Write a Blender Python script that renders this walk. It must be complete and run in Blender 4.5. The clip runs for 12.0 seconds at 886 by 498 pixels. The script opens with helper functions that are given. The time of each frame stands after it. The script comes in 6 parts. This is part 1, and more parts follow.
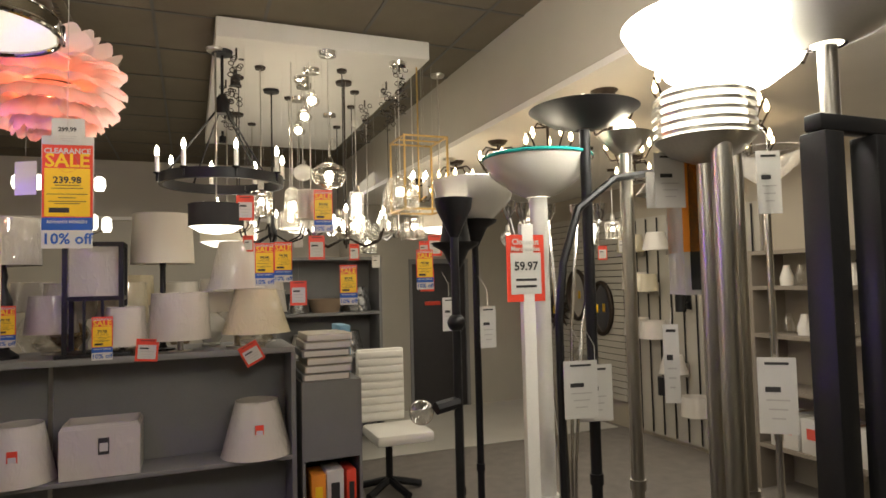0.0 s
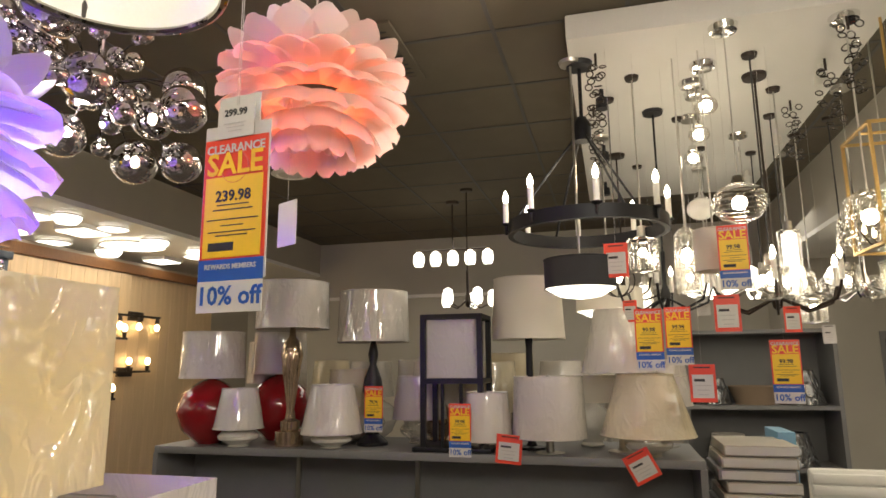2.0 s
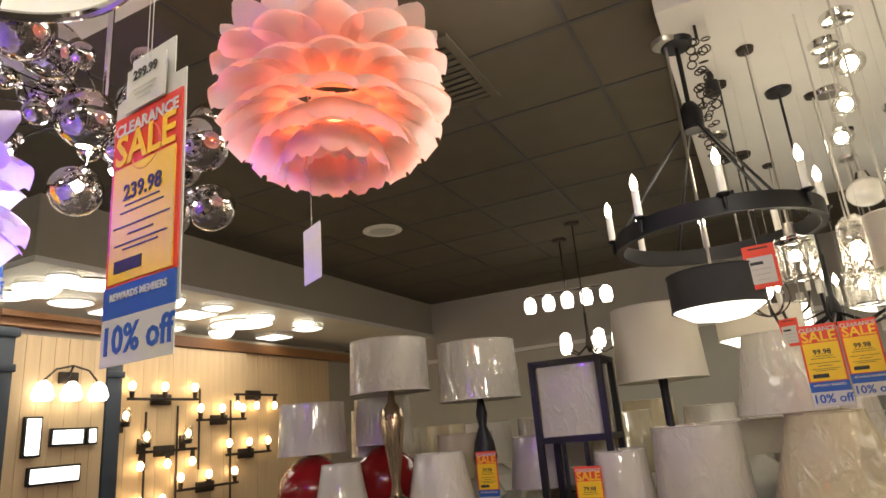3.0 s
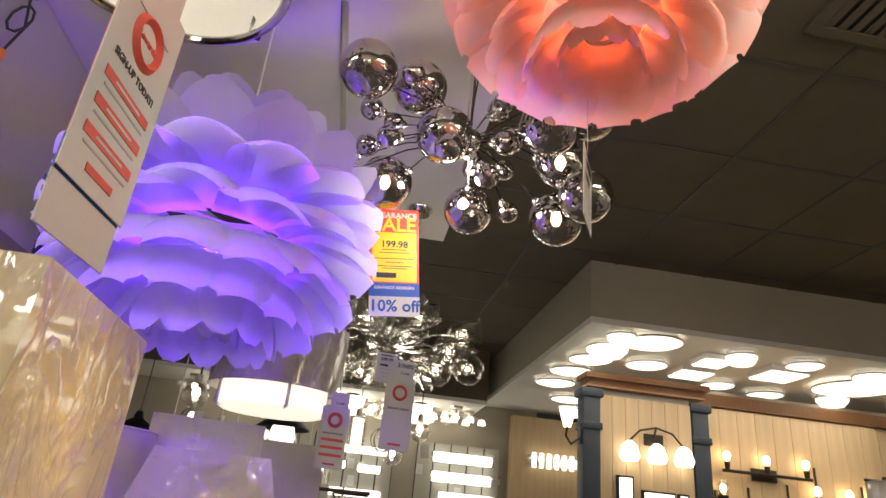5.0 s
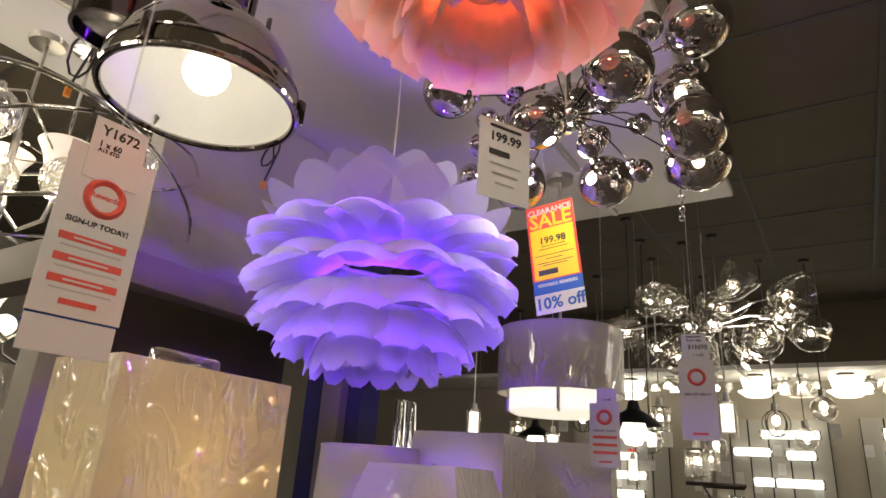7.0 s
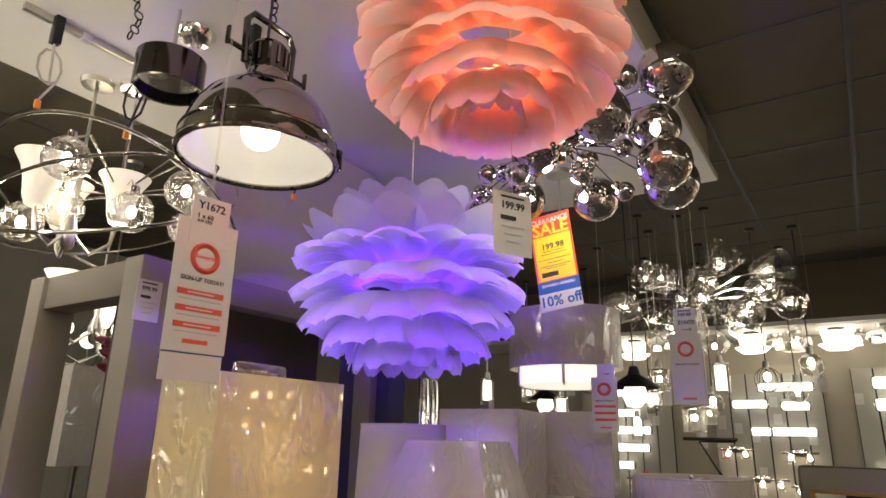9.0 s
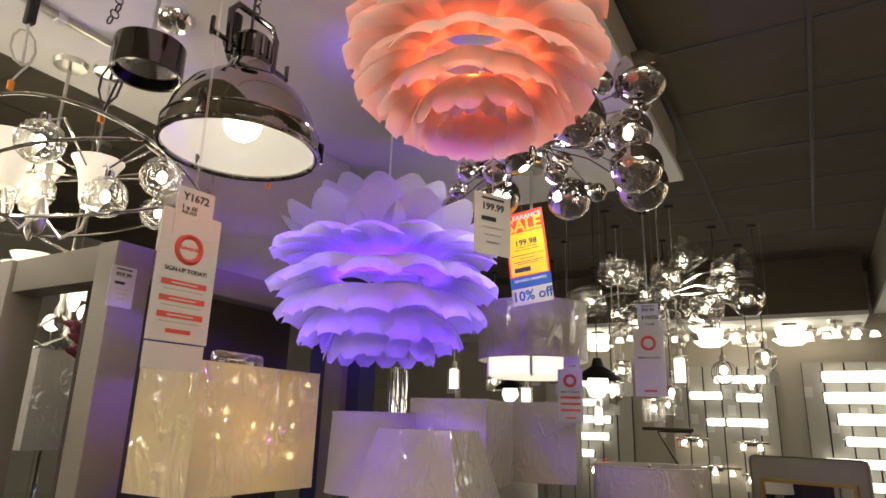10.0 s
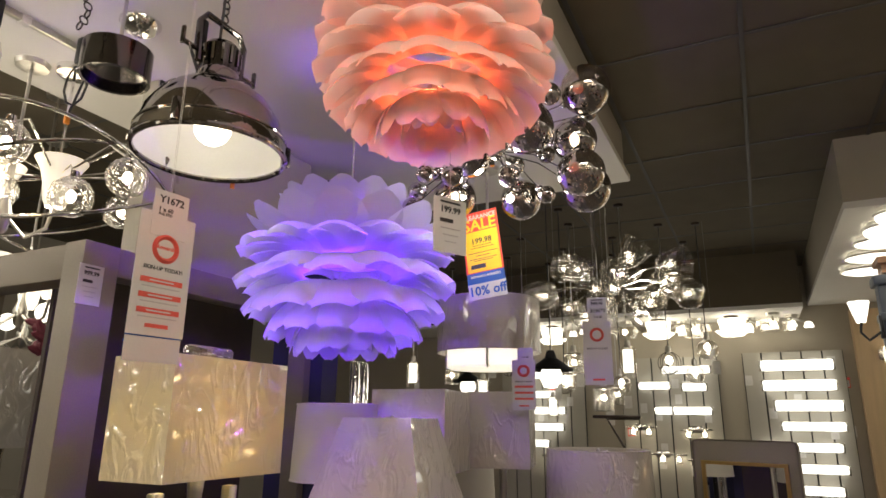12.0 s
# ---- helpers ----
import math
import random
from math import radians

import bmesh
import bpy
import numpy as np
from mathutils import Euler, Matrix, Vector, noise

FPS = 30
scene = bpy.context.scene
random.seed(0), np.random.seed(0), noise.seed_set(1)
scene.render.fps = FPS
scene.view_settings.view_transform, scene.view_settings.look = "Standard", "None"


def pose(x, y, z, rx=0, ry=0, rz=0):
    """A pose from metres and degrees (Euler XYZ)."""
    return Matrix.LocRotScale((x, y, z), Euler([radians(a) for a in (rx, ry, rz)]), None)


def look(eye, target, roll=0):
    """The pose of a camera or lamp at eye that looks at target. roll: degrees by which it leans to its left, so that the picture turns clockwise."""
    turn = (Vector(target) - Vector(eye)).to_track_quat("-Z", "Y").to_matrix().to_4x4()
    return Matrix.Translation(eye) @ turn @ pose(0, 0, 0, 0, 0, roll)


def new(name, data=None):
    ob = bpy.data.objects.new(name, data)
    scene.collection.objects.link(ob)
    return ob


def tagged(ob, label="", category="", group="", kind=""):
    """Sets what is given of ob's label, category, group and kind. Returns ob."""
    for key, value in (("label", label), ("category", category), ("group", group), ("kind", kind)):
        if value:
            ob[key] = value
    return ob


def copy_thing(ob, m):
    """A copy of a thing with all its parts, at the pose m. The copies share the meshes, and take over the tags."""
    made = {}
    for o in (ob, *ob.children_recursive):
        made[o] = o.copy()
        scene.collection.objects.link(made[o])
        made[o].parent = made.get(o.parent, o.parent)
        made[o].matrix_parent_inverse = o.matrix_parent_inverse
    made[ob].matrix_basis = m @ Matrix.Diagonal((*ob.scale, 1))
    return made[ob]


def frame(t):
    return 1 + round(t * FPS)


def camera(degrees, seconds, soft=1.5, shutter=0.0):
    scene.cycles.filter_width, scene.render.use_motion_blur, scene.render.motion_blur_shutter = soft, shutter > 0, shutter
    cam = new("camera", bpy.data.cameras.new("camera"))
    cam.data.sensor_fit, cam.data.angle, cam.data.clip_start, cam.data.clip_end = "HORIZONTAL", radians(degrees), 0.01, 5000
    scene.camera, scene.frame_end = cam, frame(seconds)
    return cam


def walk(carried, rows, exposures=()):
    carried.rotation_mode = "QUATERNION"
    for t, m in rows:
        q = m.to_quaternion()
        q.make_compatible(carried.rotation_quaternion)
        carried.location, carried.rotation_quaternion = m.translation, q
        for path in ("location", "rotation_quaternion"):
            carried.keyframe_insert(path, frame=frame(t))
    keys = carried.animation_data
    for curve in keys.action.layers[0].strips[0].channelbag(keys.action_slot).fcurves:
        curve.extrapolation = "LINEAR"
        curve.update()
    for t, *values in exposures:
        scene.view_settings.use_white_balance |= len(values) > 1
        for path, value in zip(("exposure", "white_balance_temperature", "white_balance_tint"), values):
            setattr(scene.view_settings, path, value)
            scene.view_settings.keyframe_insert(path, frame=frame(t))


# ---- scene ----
cam = camera(70.1, 12.0, soft=1.6)
PATH = [
    (0, (-0.015, 0.057, 1.718), (0.727, 1.911, 1.819), -1.4),
    (0.5, (0.061, 0.301, 1.705), (0.539, 2.239, 1.824), -1.7),
    (1, (0.137, 0.606, 1.714), (0.388, 2.581, 1.914), -1.8),
    (1.5, (0.209, 0.931, 1.713), (0.065, 2.906, 1.992), -2.4),
    (2, (0.256, 1.207, 1.751), (-0.247, 3.109, 2.109), -0.5),
    (2.5, (0.232, 1.434, 1.751), (-0.361, 3.283, 2.23), -3.3),
    (4.5, (0.248, 2.24, 1.653), (-1.514, 2.884, 2.345), 1.6),
    (5, (0.247, 2.38, 1.636), (-1.577, 2.583, 2.432), 5.9),
    (5.5, (0.204, 2.561, 1.694), (-1.587, 2.195, 2.503), 9.4),
    (6, (0.201, 2.729, 1.694), (-1.553, 2.113, 2.431), 5.2),
    (6.5, (0.102, 2.874, 1.676), (-1.571, 2.014, 2.357), 6.8),
    (7, (0.135, 3.04, 1.706), (-1.443, 2.014, 2.384), 3.7),
    (9, (0.427, 3.176, 1.745), (-1.177, 2.124, 2.312), 1.1),
    (9.5, (0.48, 3.173, 1.757), (-1.167, 2.174, 2.296), 1.5),
    (10, (0.481, 3.177, 1.752), (-1.186, 2.209, 2.283), 1.7),
    (10.5, (0.501, 3.207, 1.753), (-1.157, 2.228, 2.294), 1.8),
    (11, (0.518, 3.201, 1.742), (-1.139, 2.235, 2.31), 1.1),
    (11.5, (0.564, 3.203, 1.734), (-1.129, 2.311, 2.314), 0.8),
    (12, (0.586, 3.228, 1.725), (-1.146, 2.376, 2.248), 0.5),
]
walk(cam, [(t, look(eye, target, roll)) for t, eye, target, roll in PATH],
     exposures=[(0.0, 0.02), (2.5, 0.08), (4.5, -0.25), (6.5, -0.45), (12.0, -0.4)])

# ---------------------------------------------------------------- light
world = bpy.data.worlds.new("world")
scene.world = world
world.use_nodes = True
world.node_tree.nodes["Background"].inputs[0].default_value = (0.9, 0.85, 0.75, 1)
world.node_tree.nodes["Background"].inputs[1].default_value = 0.02


def point(name, at, watts, colour=(1, 0.82, 0.6), size=0.05):
    d = bpy.data.lights.new(name, "POINT")
    d.energy, d.color, d.shadow_soft_size = watts, colour, size
    ob = new(name, d)
    ob.location = at
    return ob


def area(name, at, target, watts, sx, sy, colour=(1, 0.92, 0.79)):
    d = bpy.data.lights.new(name, "AREA")
    d.shape, d.size, d.size_y, d.energy, d.color = "RECTANGLE", sx, sy, watts, colour
    ob = new(name, d)
    ob.matrix_world = look(at, target)
    return ob


WARM, COOL = (1.0, 0.80, 0.55), (1.0, 0.93, 0.82)
# lotus bulbs
point("bulb_light_violet", (-1.145, 2.018, 2.20), 20, (0.18, 0.02, 1.0), 0.02)
point("bulb_light_coral", (-0.488, 2.675, 2.465), 5.6, (1.0, 0.12, 0.035), 0.02)
# dome lamp, torchieres, chandeliers
point("bulb_light_dome", (-0.533, 1.986, 2.435), 0.4, (1, 0.9, 0.7), 0.05)
point("bulb_light_torchiere", (1.162, 1.157, 2.325), 30, (1, 0.92, 0.78), 0.15)
point("bulb_light_torchiere", (1.094, 2.344, 2.316), 12, (1, 0.9, 0.75), 0.1)
point("bulb_light_chandelier", (0.17, 4.13, 2.62), 3, WARM, 0.1)
point("bulb_light_cluster", (-1.15, 2.55, 2.40), 5, COOL, 0.04)
point("bulb_light_glass", (-2.95, 2.6, 2.16), 6, COOL, 0.05)
point("bulb_light_crackle", (-0.72, 1.0, 2.48), 3, COOL, 0.05)
# lit ceilings and display walls, with two added fill lamps among them
area("light_flush_bay", (-4.2, 5.2, 2.66), (-4.2, 5.2, 0), 26, 2.0, 2.6)
area("light_far_bay", (-6.35, 2.6, 2.6), (-5.6, 2.6, 0), 9, 0.5, 3.6)
area("light_right_bay", (3.2, 3.6, 2.55), (3.2, 3.6, 0), 42, 2.2, 4.5)
area("light_north_bay", (0.2, 7.2, 2.9), (0.2, 7.0, 0), 22, 3.5, 1.0)
# added fill for the wrapped shades; no track or lamp hangs here
area("light_fill_south", (1.0, 0.0, 2.95), (-1.0, 2.6, 1.5), 26, 1.4, 0.3)
# added front fill on the shades, with no fixture of its own
area("light_fill_front", (0.35, 3.5, 2.93), (-1.8, 2.1, 1.4), 14, 0.8, 0.10)
point("bulb_light_bells", (-0.62, 0.92, 2.62), 0.8, WARM, 0.04)
point("bulb_light_glass_bells", (-1.15, 0.2, 2.42), 3, WARM, 0.15)
area("light_south_bay", (-1.0, 0.2, 2.5), (-1.0, 0.3, 0), 10, 2.0, 0.6)


# ---------------------------------------------------------------- materials
def mat(name, colour, rough=0.5, metal=0.0, scale=12, vary=0.12, bump=0.05, fine=180, stretch=(1, 1, 1),
        coat=0.0, emit=None, power=0.0, alpha=1.0, sheen=0.0, random_tint=0.0):
    m = bpy.data.materials.new(name)
    m.use_nodes = True
    nt = m.node_tree
    p = nt.nodes["Principled BSDF"]
    p.inputs["Roughness"].default_value = rough
    p.inputs["Metallic"].default_value = metal
    p.inputs["Coat Weight"].default_value = coat
    p.inputs["Coat Roughness"].default_value = 0.08
    if emit:
        p.inputs["Emission Color"].default_value = (*emit, 1)
        p.inputs["Emission Strength"].default_value = power
    tc = nt.nodes.new("ShaderNodeTexCoord")
    mp = nt.nodes.new("ShaderNodeMapping")
    mp.inputs["Scale"].default_value = stretch
    nt.links.new(tc.outputs["Object"], mp.inputs[0])
    big = nt.nodes.new("ShaderNodeTexNoise")
    big.inputs["Scale"].default_value, big.inputs["Detail"].default_value = scale, 4
    small = nt.nodes.new("ShaderNodeTexNoise")
    small.inputs["Scale"].default_value, small.inputs["Detail"].default_value = fine, 2
    nt.links.new(mp.outputs[0], big.inputs[0])
    nt.links.new(mp.outputs[0], small.inputs[0])
    mix = nt.nodes.new("ShaderNodeMath")
    mix.operation = "ADD"
    nt.links.new(big.outputs[0], mix.inputs[0])
    nt.links.new(small.outputs[0], mix.inputs[1])
    ramp = nt.nodes.new("ShaderNodeMapRange")
    ramp.inputs[1].default_value, ramp.inputs[2].default_value = 0.6, 1.4
    ramp.inputs[3].default_value, ramp.inputs[4].default_value = 1 - vary, 1 + vary
    nt.links.new(mix.outputs[0], ramp.inputs[0])
    vm = nt.nodes.new("ShaderNodeVectorMath")
    vm.operation = "SCALE"
    vm.inputs[0].default_value = colour
    nt.links.new(ramp.outputs[0], vm.inputs["Scale"])
    last = vm.outputs[0]
    if random_tint:
        info = nt.nodes.new("ShaderNodeObjectInfo")
        r2 = nt.nodes.new("ShaderNodeMapRange")
        r2.inputs[3].default_value, r2.inputs[4].default_value = 1 - random_tint, 1 + random_tint
        nt.links.new(info.outputs["Random"], r2.inputs[0])
        v2 = nt.nodes.new("ShaderNodeVectorMath")
        v2.operation = "SCALE"
        nt.links.new(last, v2.inputs[0])
        nt.links.new(r2.outputs[0], v2.inputs["Scale"])
        last = v2.outputs[0]
    nt.links.new(last, p.inputs["Base Color"])
    if bump:
        b = nt.nodes.new("ShaderNodeBump")
        b.inputs["Strength"].default_value, b.inputs["Distance"].default_value = bump, 0.01
        nt.links.new(mix.outputs[0], b.inputs["Height"])
        nt.links.new(b.outputs[0], p.inputs["Normal"])
    return m


def wrapped(name, colour, glow=0.25, crinkle=0.9):
    """Fabric under crinkled clear film: diffuse and translucent cloth with a sharp, bumpy coat."""
    m = bpy.data.materials.new(name)
    m.use_nodes = True
    nt = m.node_tree
    p = nt.nodes["Principled BSDF"]
    out = nt.nodes["Material Output"]
    p.inputs["Base Color"].default_value = (*colour, 1)
    p.inputs["Roughness"].default_value = 0.75
    p.inputs["Coat Weight"].default_value = 1.0 if crinkle > 0.3 else 0.0
    p.inputs["Coat Roughness"].default_value = 0.035
    p.inputs["Coat IOR"].default_value = 2.3
    tc = nt.nodes.new("ShaderNodeTexCoord")
    mp = nt.nodes.new("ShaderNodeMapping")
    mp.inputs["Scale"].default_value = (15, 15, 7.5)
    mp.inputs["Rotation"].default_value = (0.45, -0.35, 0.3)
    nt.links.new(tc.outputs["Object"], mp.inputs[0])
    n1 = nt.nodes.new("ShaderNodeTexNoise")
    n1.inputs["Scale"].default_value, n1.inputs["Detail"].default_value, n1.inputs["Distortion"].default_value = 1.0, 2.0, 1.6
    nt.links.new(mp.outputs[0], n1.inputs[0])
    n2 = nt.nodes.new("ShaderNodeTexNoise")
    n2.inputs["Scale"].default_value = 260
    nt.links.new(tc.outputs["Object"], n2.inputs[0])
    b = nt.nodes.new("ShaderNodeBump")
    # creases: sparse upright folds where the noise peaks, flat film between
    away = nt.nodes.new("ShaderNodeMath")
    away.operation = "SUBTRACT"
    away.inputs[1].default_value = 0.49
    nt.links.new(n1.outputs[0], away.inputs[0])
    fold = nt.nodes.new("ShaderNodeMath")
    fold.operation = "MAXIMUM"
    fold.inputs[1].default_value = 0.0
    nt.links.new(away.outputs[0], fold.inputs[0])
    soft = nt.nodes.new("ShaderNodeMath")
    soft.operation = "POWER"
    soft.inputs[1].default_value = 1.0
    nt.links.new(fold.outputs[0], soft.inputs[0])
    b.inputs["Distance"].default_value = 0.17
    patch = nt.nodes.new("ShaderNodeTexNoise")
    patch.inputs["Scale"].default_value = 5.0
    nt.links.new(tc.outputs["Object"], patch.inputs[0])
    span = nt.nodes.new("ShaderNodeMapRange")
    span.inputs["From Min"].default_value, span.inputs["From Max"].default_value = 0.36, 0.54
    span.inputs["To Min"].default_value, span.inputs["To Max"].default_value = 0.12, crinkle
    nt.links.new(patch.outputs[0], span.inputs["Value"])
    nt.links.new(span.outputs[0], b.inputs["Strength"])
    nt.links.new(soft.outputs[0], b.inputs["Height"])
    nt.links.new(b.outputs[0], p.inputs["Coat Normal"])
    b2 = nt.nodes.new("ShaderNodeBump")
    b2.inputs["Strength"].default_value, b2.inputs["Distance"].default_value = 0.15, 0.002
    nt.links.new(n2.outputs[0], b2.inputs["Height"])
    nt.links.new(b2.outputs[0], p.inputs["Normal"])
    t = nt.nodes.new("ShaderNodeBsdfTranslucent")
    t.inputs[0].default_value = (*colour, 1)
    mx = nt.nodes.new("ShaderNodeMixShader")
    mx.inputs[0].default_value = glow
    nt.links.new(p.outputs[0], mx.inputs[1])
    nt.links.new(t.outputs[0], mx.inputs[2])
    nt.links.new(mx.outputs[0], out.inputs[0])
    return m


def thin_glass(name, tint=(1, 1, 1), gloss=0.12, rough=0.02, mirror=0.0, ripple=0.0):
    """Blown glass wall: clear with a Fresnel gloss, or part mirrored."""
    m = bpy.data.materials.new(name)
    m.use_nodes = True
    nt = m.node_tree
    out = nt.nodes["Material Output"]
    nt.nodes.remove(nt.nodes["Principled BSDF"])
    tr = nt.nodes.new("ShaderNodeBsdfTransparent")
    tr.inputs[0].default_value = (*tint, 1)
    gl = nt.nodes.new("ShaderNodeBsdfGlossy")
    gl.inputs["Roughness"].default_value = rough
    gl.inputs[0].default_value = (0.95, 0.93, 0.9, 1)
    lw = nt.nodes.new("ShaderNodeLayerWeight")
    lw.inputs[0].default_value = 0.35
    mr = nt.nodes.new("ShaderNodeMapRange")
    mr.inputs[3].default_value, mr.inputs[4].default_value = gloss + mirror, 0.9
    nt.links.new(lw.outputs["Facing"], mr.inputs[0])
    if ripple:
        v = nt.nodes.new("ShaderNodeTexVoronoi")
        v.feature = "DISTANCE_TO_EDGE"
        v.inputs["Scale"].default_value = ripple
        tc = nt.nodes.new("ShaderNodeTexCoord")
        nt.links.new(tc.outputs["Object"], v.inputs[0])
        b = nt.nodes.new("ShaderNodeBump")
        b.inputs["Strength"].default_value, b.inputs["Distance"].default_value = 0.9, 0.01
        nt.links.new(v.outputs[0], b.inputs["Height"])
        nt.links.new(b.outputs[0], gl.inputs["Normal"])
    mx = nt.nodes.new("ShaderNodeMixShader")
    nt.links.new(mr.outputs[0], mx.inputs[0])
    nt.links.new(tr.outputs[0], mx.inputs[1])
    nt.links.new(gl.outputs[0], mx.inputs[2])
    nt.links.new(mx.outputs[0], out.inputs[0])
    return m


def petal_mat(name, colour, through_colour):
    m = bpy.data.materials.new(name)
    m.use_nodes = True
    nt = m.node_tree
    p = nt.nodes["Principled BSDF"]
    p.inputs["Base Color"].default_value = (*colour, 1)
    p.inputs["Roughness"].default_value = 0.38
    n = nt.nodes.new("ShaderNodeTexNoise")
    n.inputs["Scale"].default_value = 40
    b = nt.nodes.new("ShaderNodeBump")
    b.inputs["Strength"].default_value, b.inputs["Distance"].default_value = 0.06, 0.004
    nt.links.new(n.outputs[0], b.inputs["Height"])
    nt.links.new(b.outputs[0], p.inputs["Normal"])
    t = nt.nodes.new("ShaderNodeBsdfTranslucent")
    t.inputs[0].default_value = (*through_colour, 1)
    mx = nt.nodes.new("ShaderNodeMixShader")
    mx.inputs[0].default_value = 0.58
    nt.links.new(p.outputs[0], mx.inputs[1])
    nt.links.new(t.outputs[0], mx.inputs[2])
    nt.links.new(mx.outputs[0], nt.nodes["Material Output"].inputs[0])
    return m


def lit(name, colour, power):
    return mat(name, (0.9, 0.88, 0.82), 0.4, emit=colour, power=power, vary=0.02, bump=0)


CEIL = mat("acoustic_tile", (0.118, 0.098, 0.066), 0.9, scale=6, fine=240, bump=0.25, vary=0.12)
GRID = mat("ceiling_grid", (0.07, 0.065, 0.055), 0.6, bump=0)
WALL = mat("painted_wall", (0.42, 0.395, 0.335), 0.8, scale=3, vary=0.06, bump=0.08)
TANWALL = mat("tan_plank", (0.62, 0.45, 0.26), 0.55, scale=2, stretch=(1, 12, 1), vary=0.14, random_tint=0.06)
TAUPE = mat("taupe_wall", (0.38, 0.34, 0.27), 0.8, scale=3, vary=0.06)
WHITE = mat("white_board", (0.72, 0.70, 0.65), 0.6, scale=4, vary=0.04, bump=0.03)
FLOOR = mat("carpet", (0.20, 0.18, 0.16), 0.95, scale=8, fine=300, bump=0.5, vary=0.2)
TILE = mat("pale_floor", (0.50, 0.48, 0.43), 0.45, scale=3, vary=0.1)
SHELF = mat("grey_laminate", (0.20, 0.20, 0.20), 0.5, scale=5, vary=0.08)
POST = mat("grey_post_paint", (0.25, 0.215, 0.175), 0.6, scale=6, vary=0.08)
NAVY = mat("navy_panel", (0.03, 0.03, 0.09), 0.7)
INK = mat("blue_black_paint", (0.03, 0.04, 0.055), 0.5)
DOOR = mat("dark_door", (0.035, 0.033, 0.035), 0.5)
WOOD = mat("stained_crown", (0.28, 0.13, 0.05), 0.4, stretch=(1, 10, 1), vary=0.2)
BLACK = mat("black_metal", (0.02, 0.02, 0.022), 0.42, 0.5, bump=0.03)
BRONZE = mat("bronze_iron", (0.05, 0.038, 0.03), 0.45, 0.7)
CHROME = mat("chrome", (0.78, 0.77, 0.75), 0.08, 1.0, vary=0.03, bump=0)
NICKEL = mat("brushed_nickel", (0.55, 0.53, 0.48), 0.28, 1.0, stretch=(1, 1, 0.1), vary=0.08, bump=0.03)
FAINT = mat("faint_print", (0.45, 0.43, 0.41), 0.6, vary=0.03, bump=0)
DARKCHROME = mat("dark_chrome", (0.36, 0.34, 0.31), 0.07, 1.0, vary=0.05, bump=0)
GUN = mat("black_nickel", (0.13, 0.12, 0.115), 0.12, 1.0, vary=0.05, bump=0)
GOLD = mat("antique_gold", (0.62, 0.42, 0.16), 0.32, 1.0, vary=0.12)
CORD = mat("clear_cord", (0.55, 0.52, 0.47), 0.4, bump=0)
DCORD = mat("black_cord", (0.03, 0.03, 0.03), 0.5, bump=0)
ENAMEL = mat("white_enamel", (0.82, 0.80, 0.74), 0.35, vary=0.03, bump=0.02)
RED = mat("sale_red", (0.78, 0.07, 0.035), 0.45, vary=0.03, bump=0)
ORANGE = mat("sale_orange", (0.85, 0.30, 0.03), 0.45, vary=0.03, bump=0)
YELLOW = mat("sale_yellow", (0.90, 0.58, 0.02), 0.45, vary=0.03, bump=0)
BLUE = mat("member_blue", (0.02, 0.10, 0.42), 0.45, vary=0.03, bump=0)
PAPER = mat("card_white", (0.60, 0.585, 0.55), 0.55, vary=0.03, bump=0)
PRINT = mat("print_black", (0.03, 0.03, 0.03), 0.6, bump=0)
PRINTR = mat("print_red", (0.70, 0.10, 0.07), 0.6, bump=0)
CREAM = wrapped("cream_fabric_in_film", (0.80, 0.72, 0.52), 0.35, 0.9)
LINEN = wrapped("white_fabric_in_film", (0.78, 0.74, 0.67), 0.3, 0.9)
GREYSH = wrapped("silver_fabric_in_film", (0.66, 0.62, 0.56), 0.2, 0.9)
PLAIN = wrapped("plain_white_fabric", (0.80, 0.76, 0.68), 0.3, 0.0)
REDGL = mat("red_glaze", (0.30, 0.008, 0.012), 0.12, coat=0.6, vary=0.1, bump=0)
CERAM = mat("white_glaze", (0.70, 0.68, 0.62), 0.2, coat=0.5, bump=0)
AMBERGL = mat("mercury_glass", (0.55, 0.42, 0.28), 0.12, 0.85, scale=20, vary=0.25)
CLEAR = thin_glass("clear_glass", (0.97, 0.97, 0.96), 0.06)
CRACK = thin_glass("crackle_glass", (0.95, 0.95, 0.93), 0.25, 0.08, ripple=55)
SMOKE = thin_glass("smoke_mirror_glass", (0.34, 0.31, 0.29), 0.1, 0.015, mirror=0.32)
OPAL = mat("opal_glass", (0.80, 0.78, 0.72), 0.25, coat=0.3, vary=0.03, bump=0)
MIRROR = mat("mirror", (0.85, 0.85, 0.85), 0.01, 1.0, vary=0, bump=0)
# white petal plastic; each bulb's glow is partly put into the base tint
PETALV = petal_mat("violet_lit_petal", (0.70, 0.68, 0.80), (0.86, 0.84, 0.92))
PETALR = petal_mat("coral_lit_petal", (0.74, 0.66, 0.58), (0.88, 0.80, 0.76))
BULB = lit("lit_bulb", (1.0, 0.88, 0.66), 22)
BULBW = lit("lit_warm_bulb", (1.0, 0.72, 0.38), 16)
OPALLIT = lit("lit_opal", (1.0, 0.93, 0.78), 3.2)
TUBE = lit("lit_tube", (1.0, 0.97, 0.88), 2.6)
DIMBELL = lit("lit_dim_bell", (1.0, 0.86, 0.62), 0.55)
SOFTLIT = lit("lit_shade", (1.0, 0.90, 0.72), 1.3)
HOT = lit("lit_torchiere_glass", (1.0, 0.95, 0.82), 14)


# ---------------------------------------------------------------- mesh helpers
def bm_new():
    return bmesh.new()


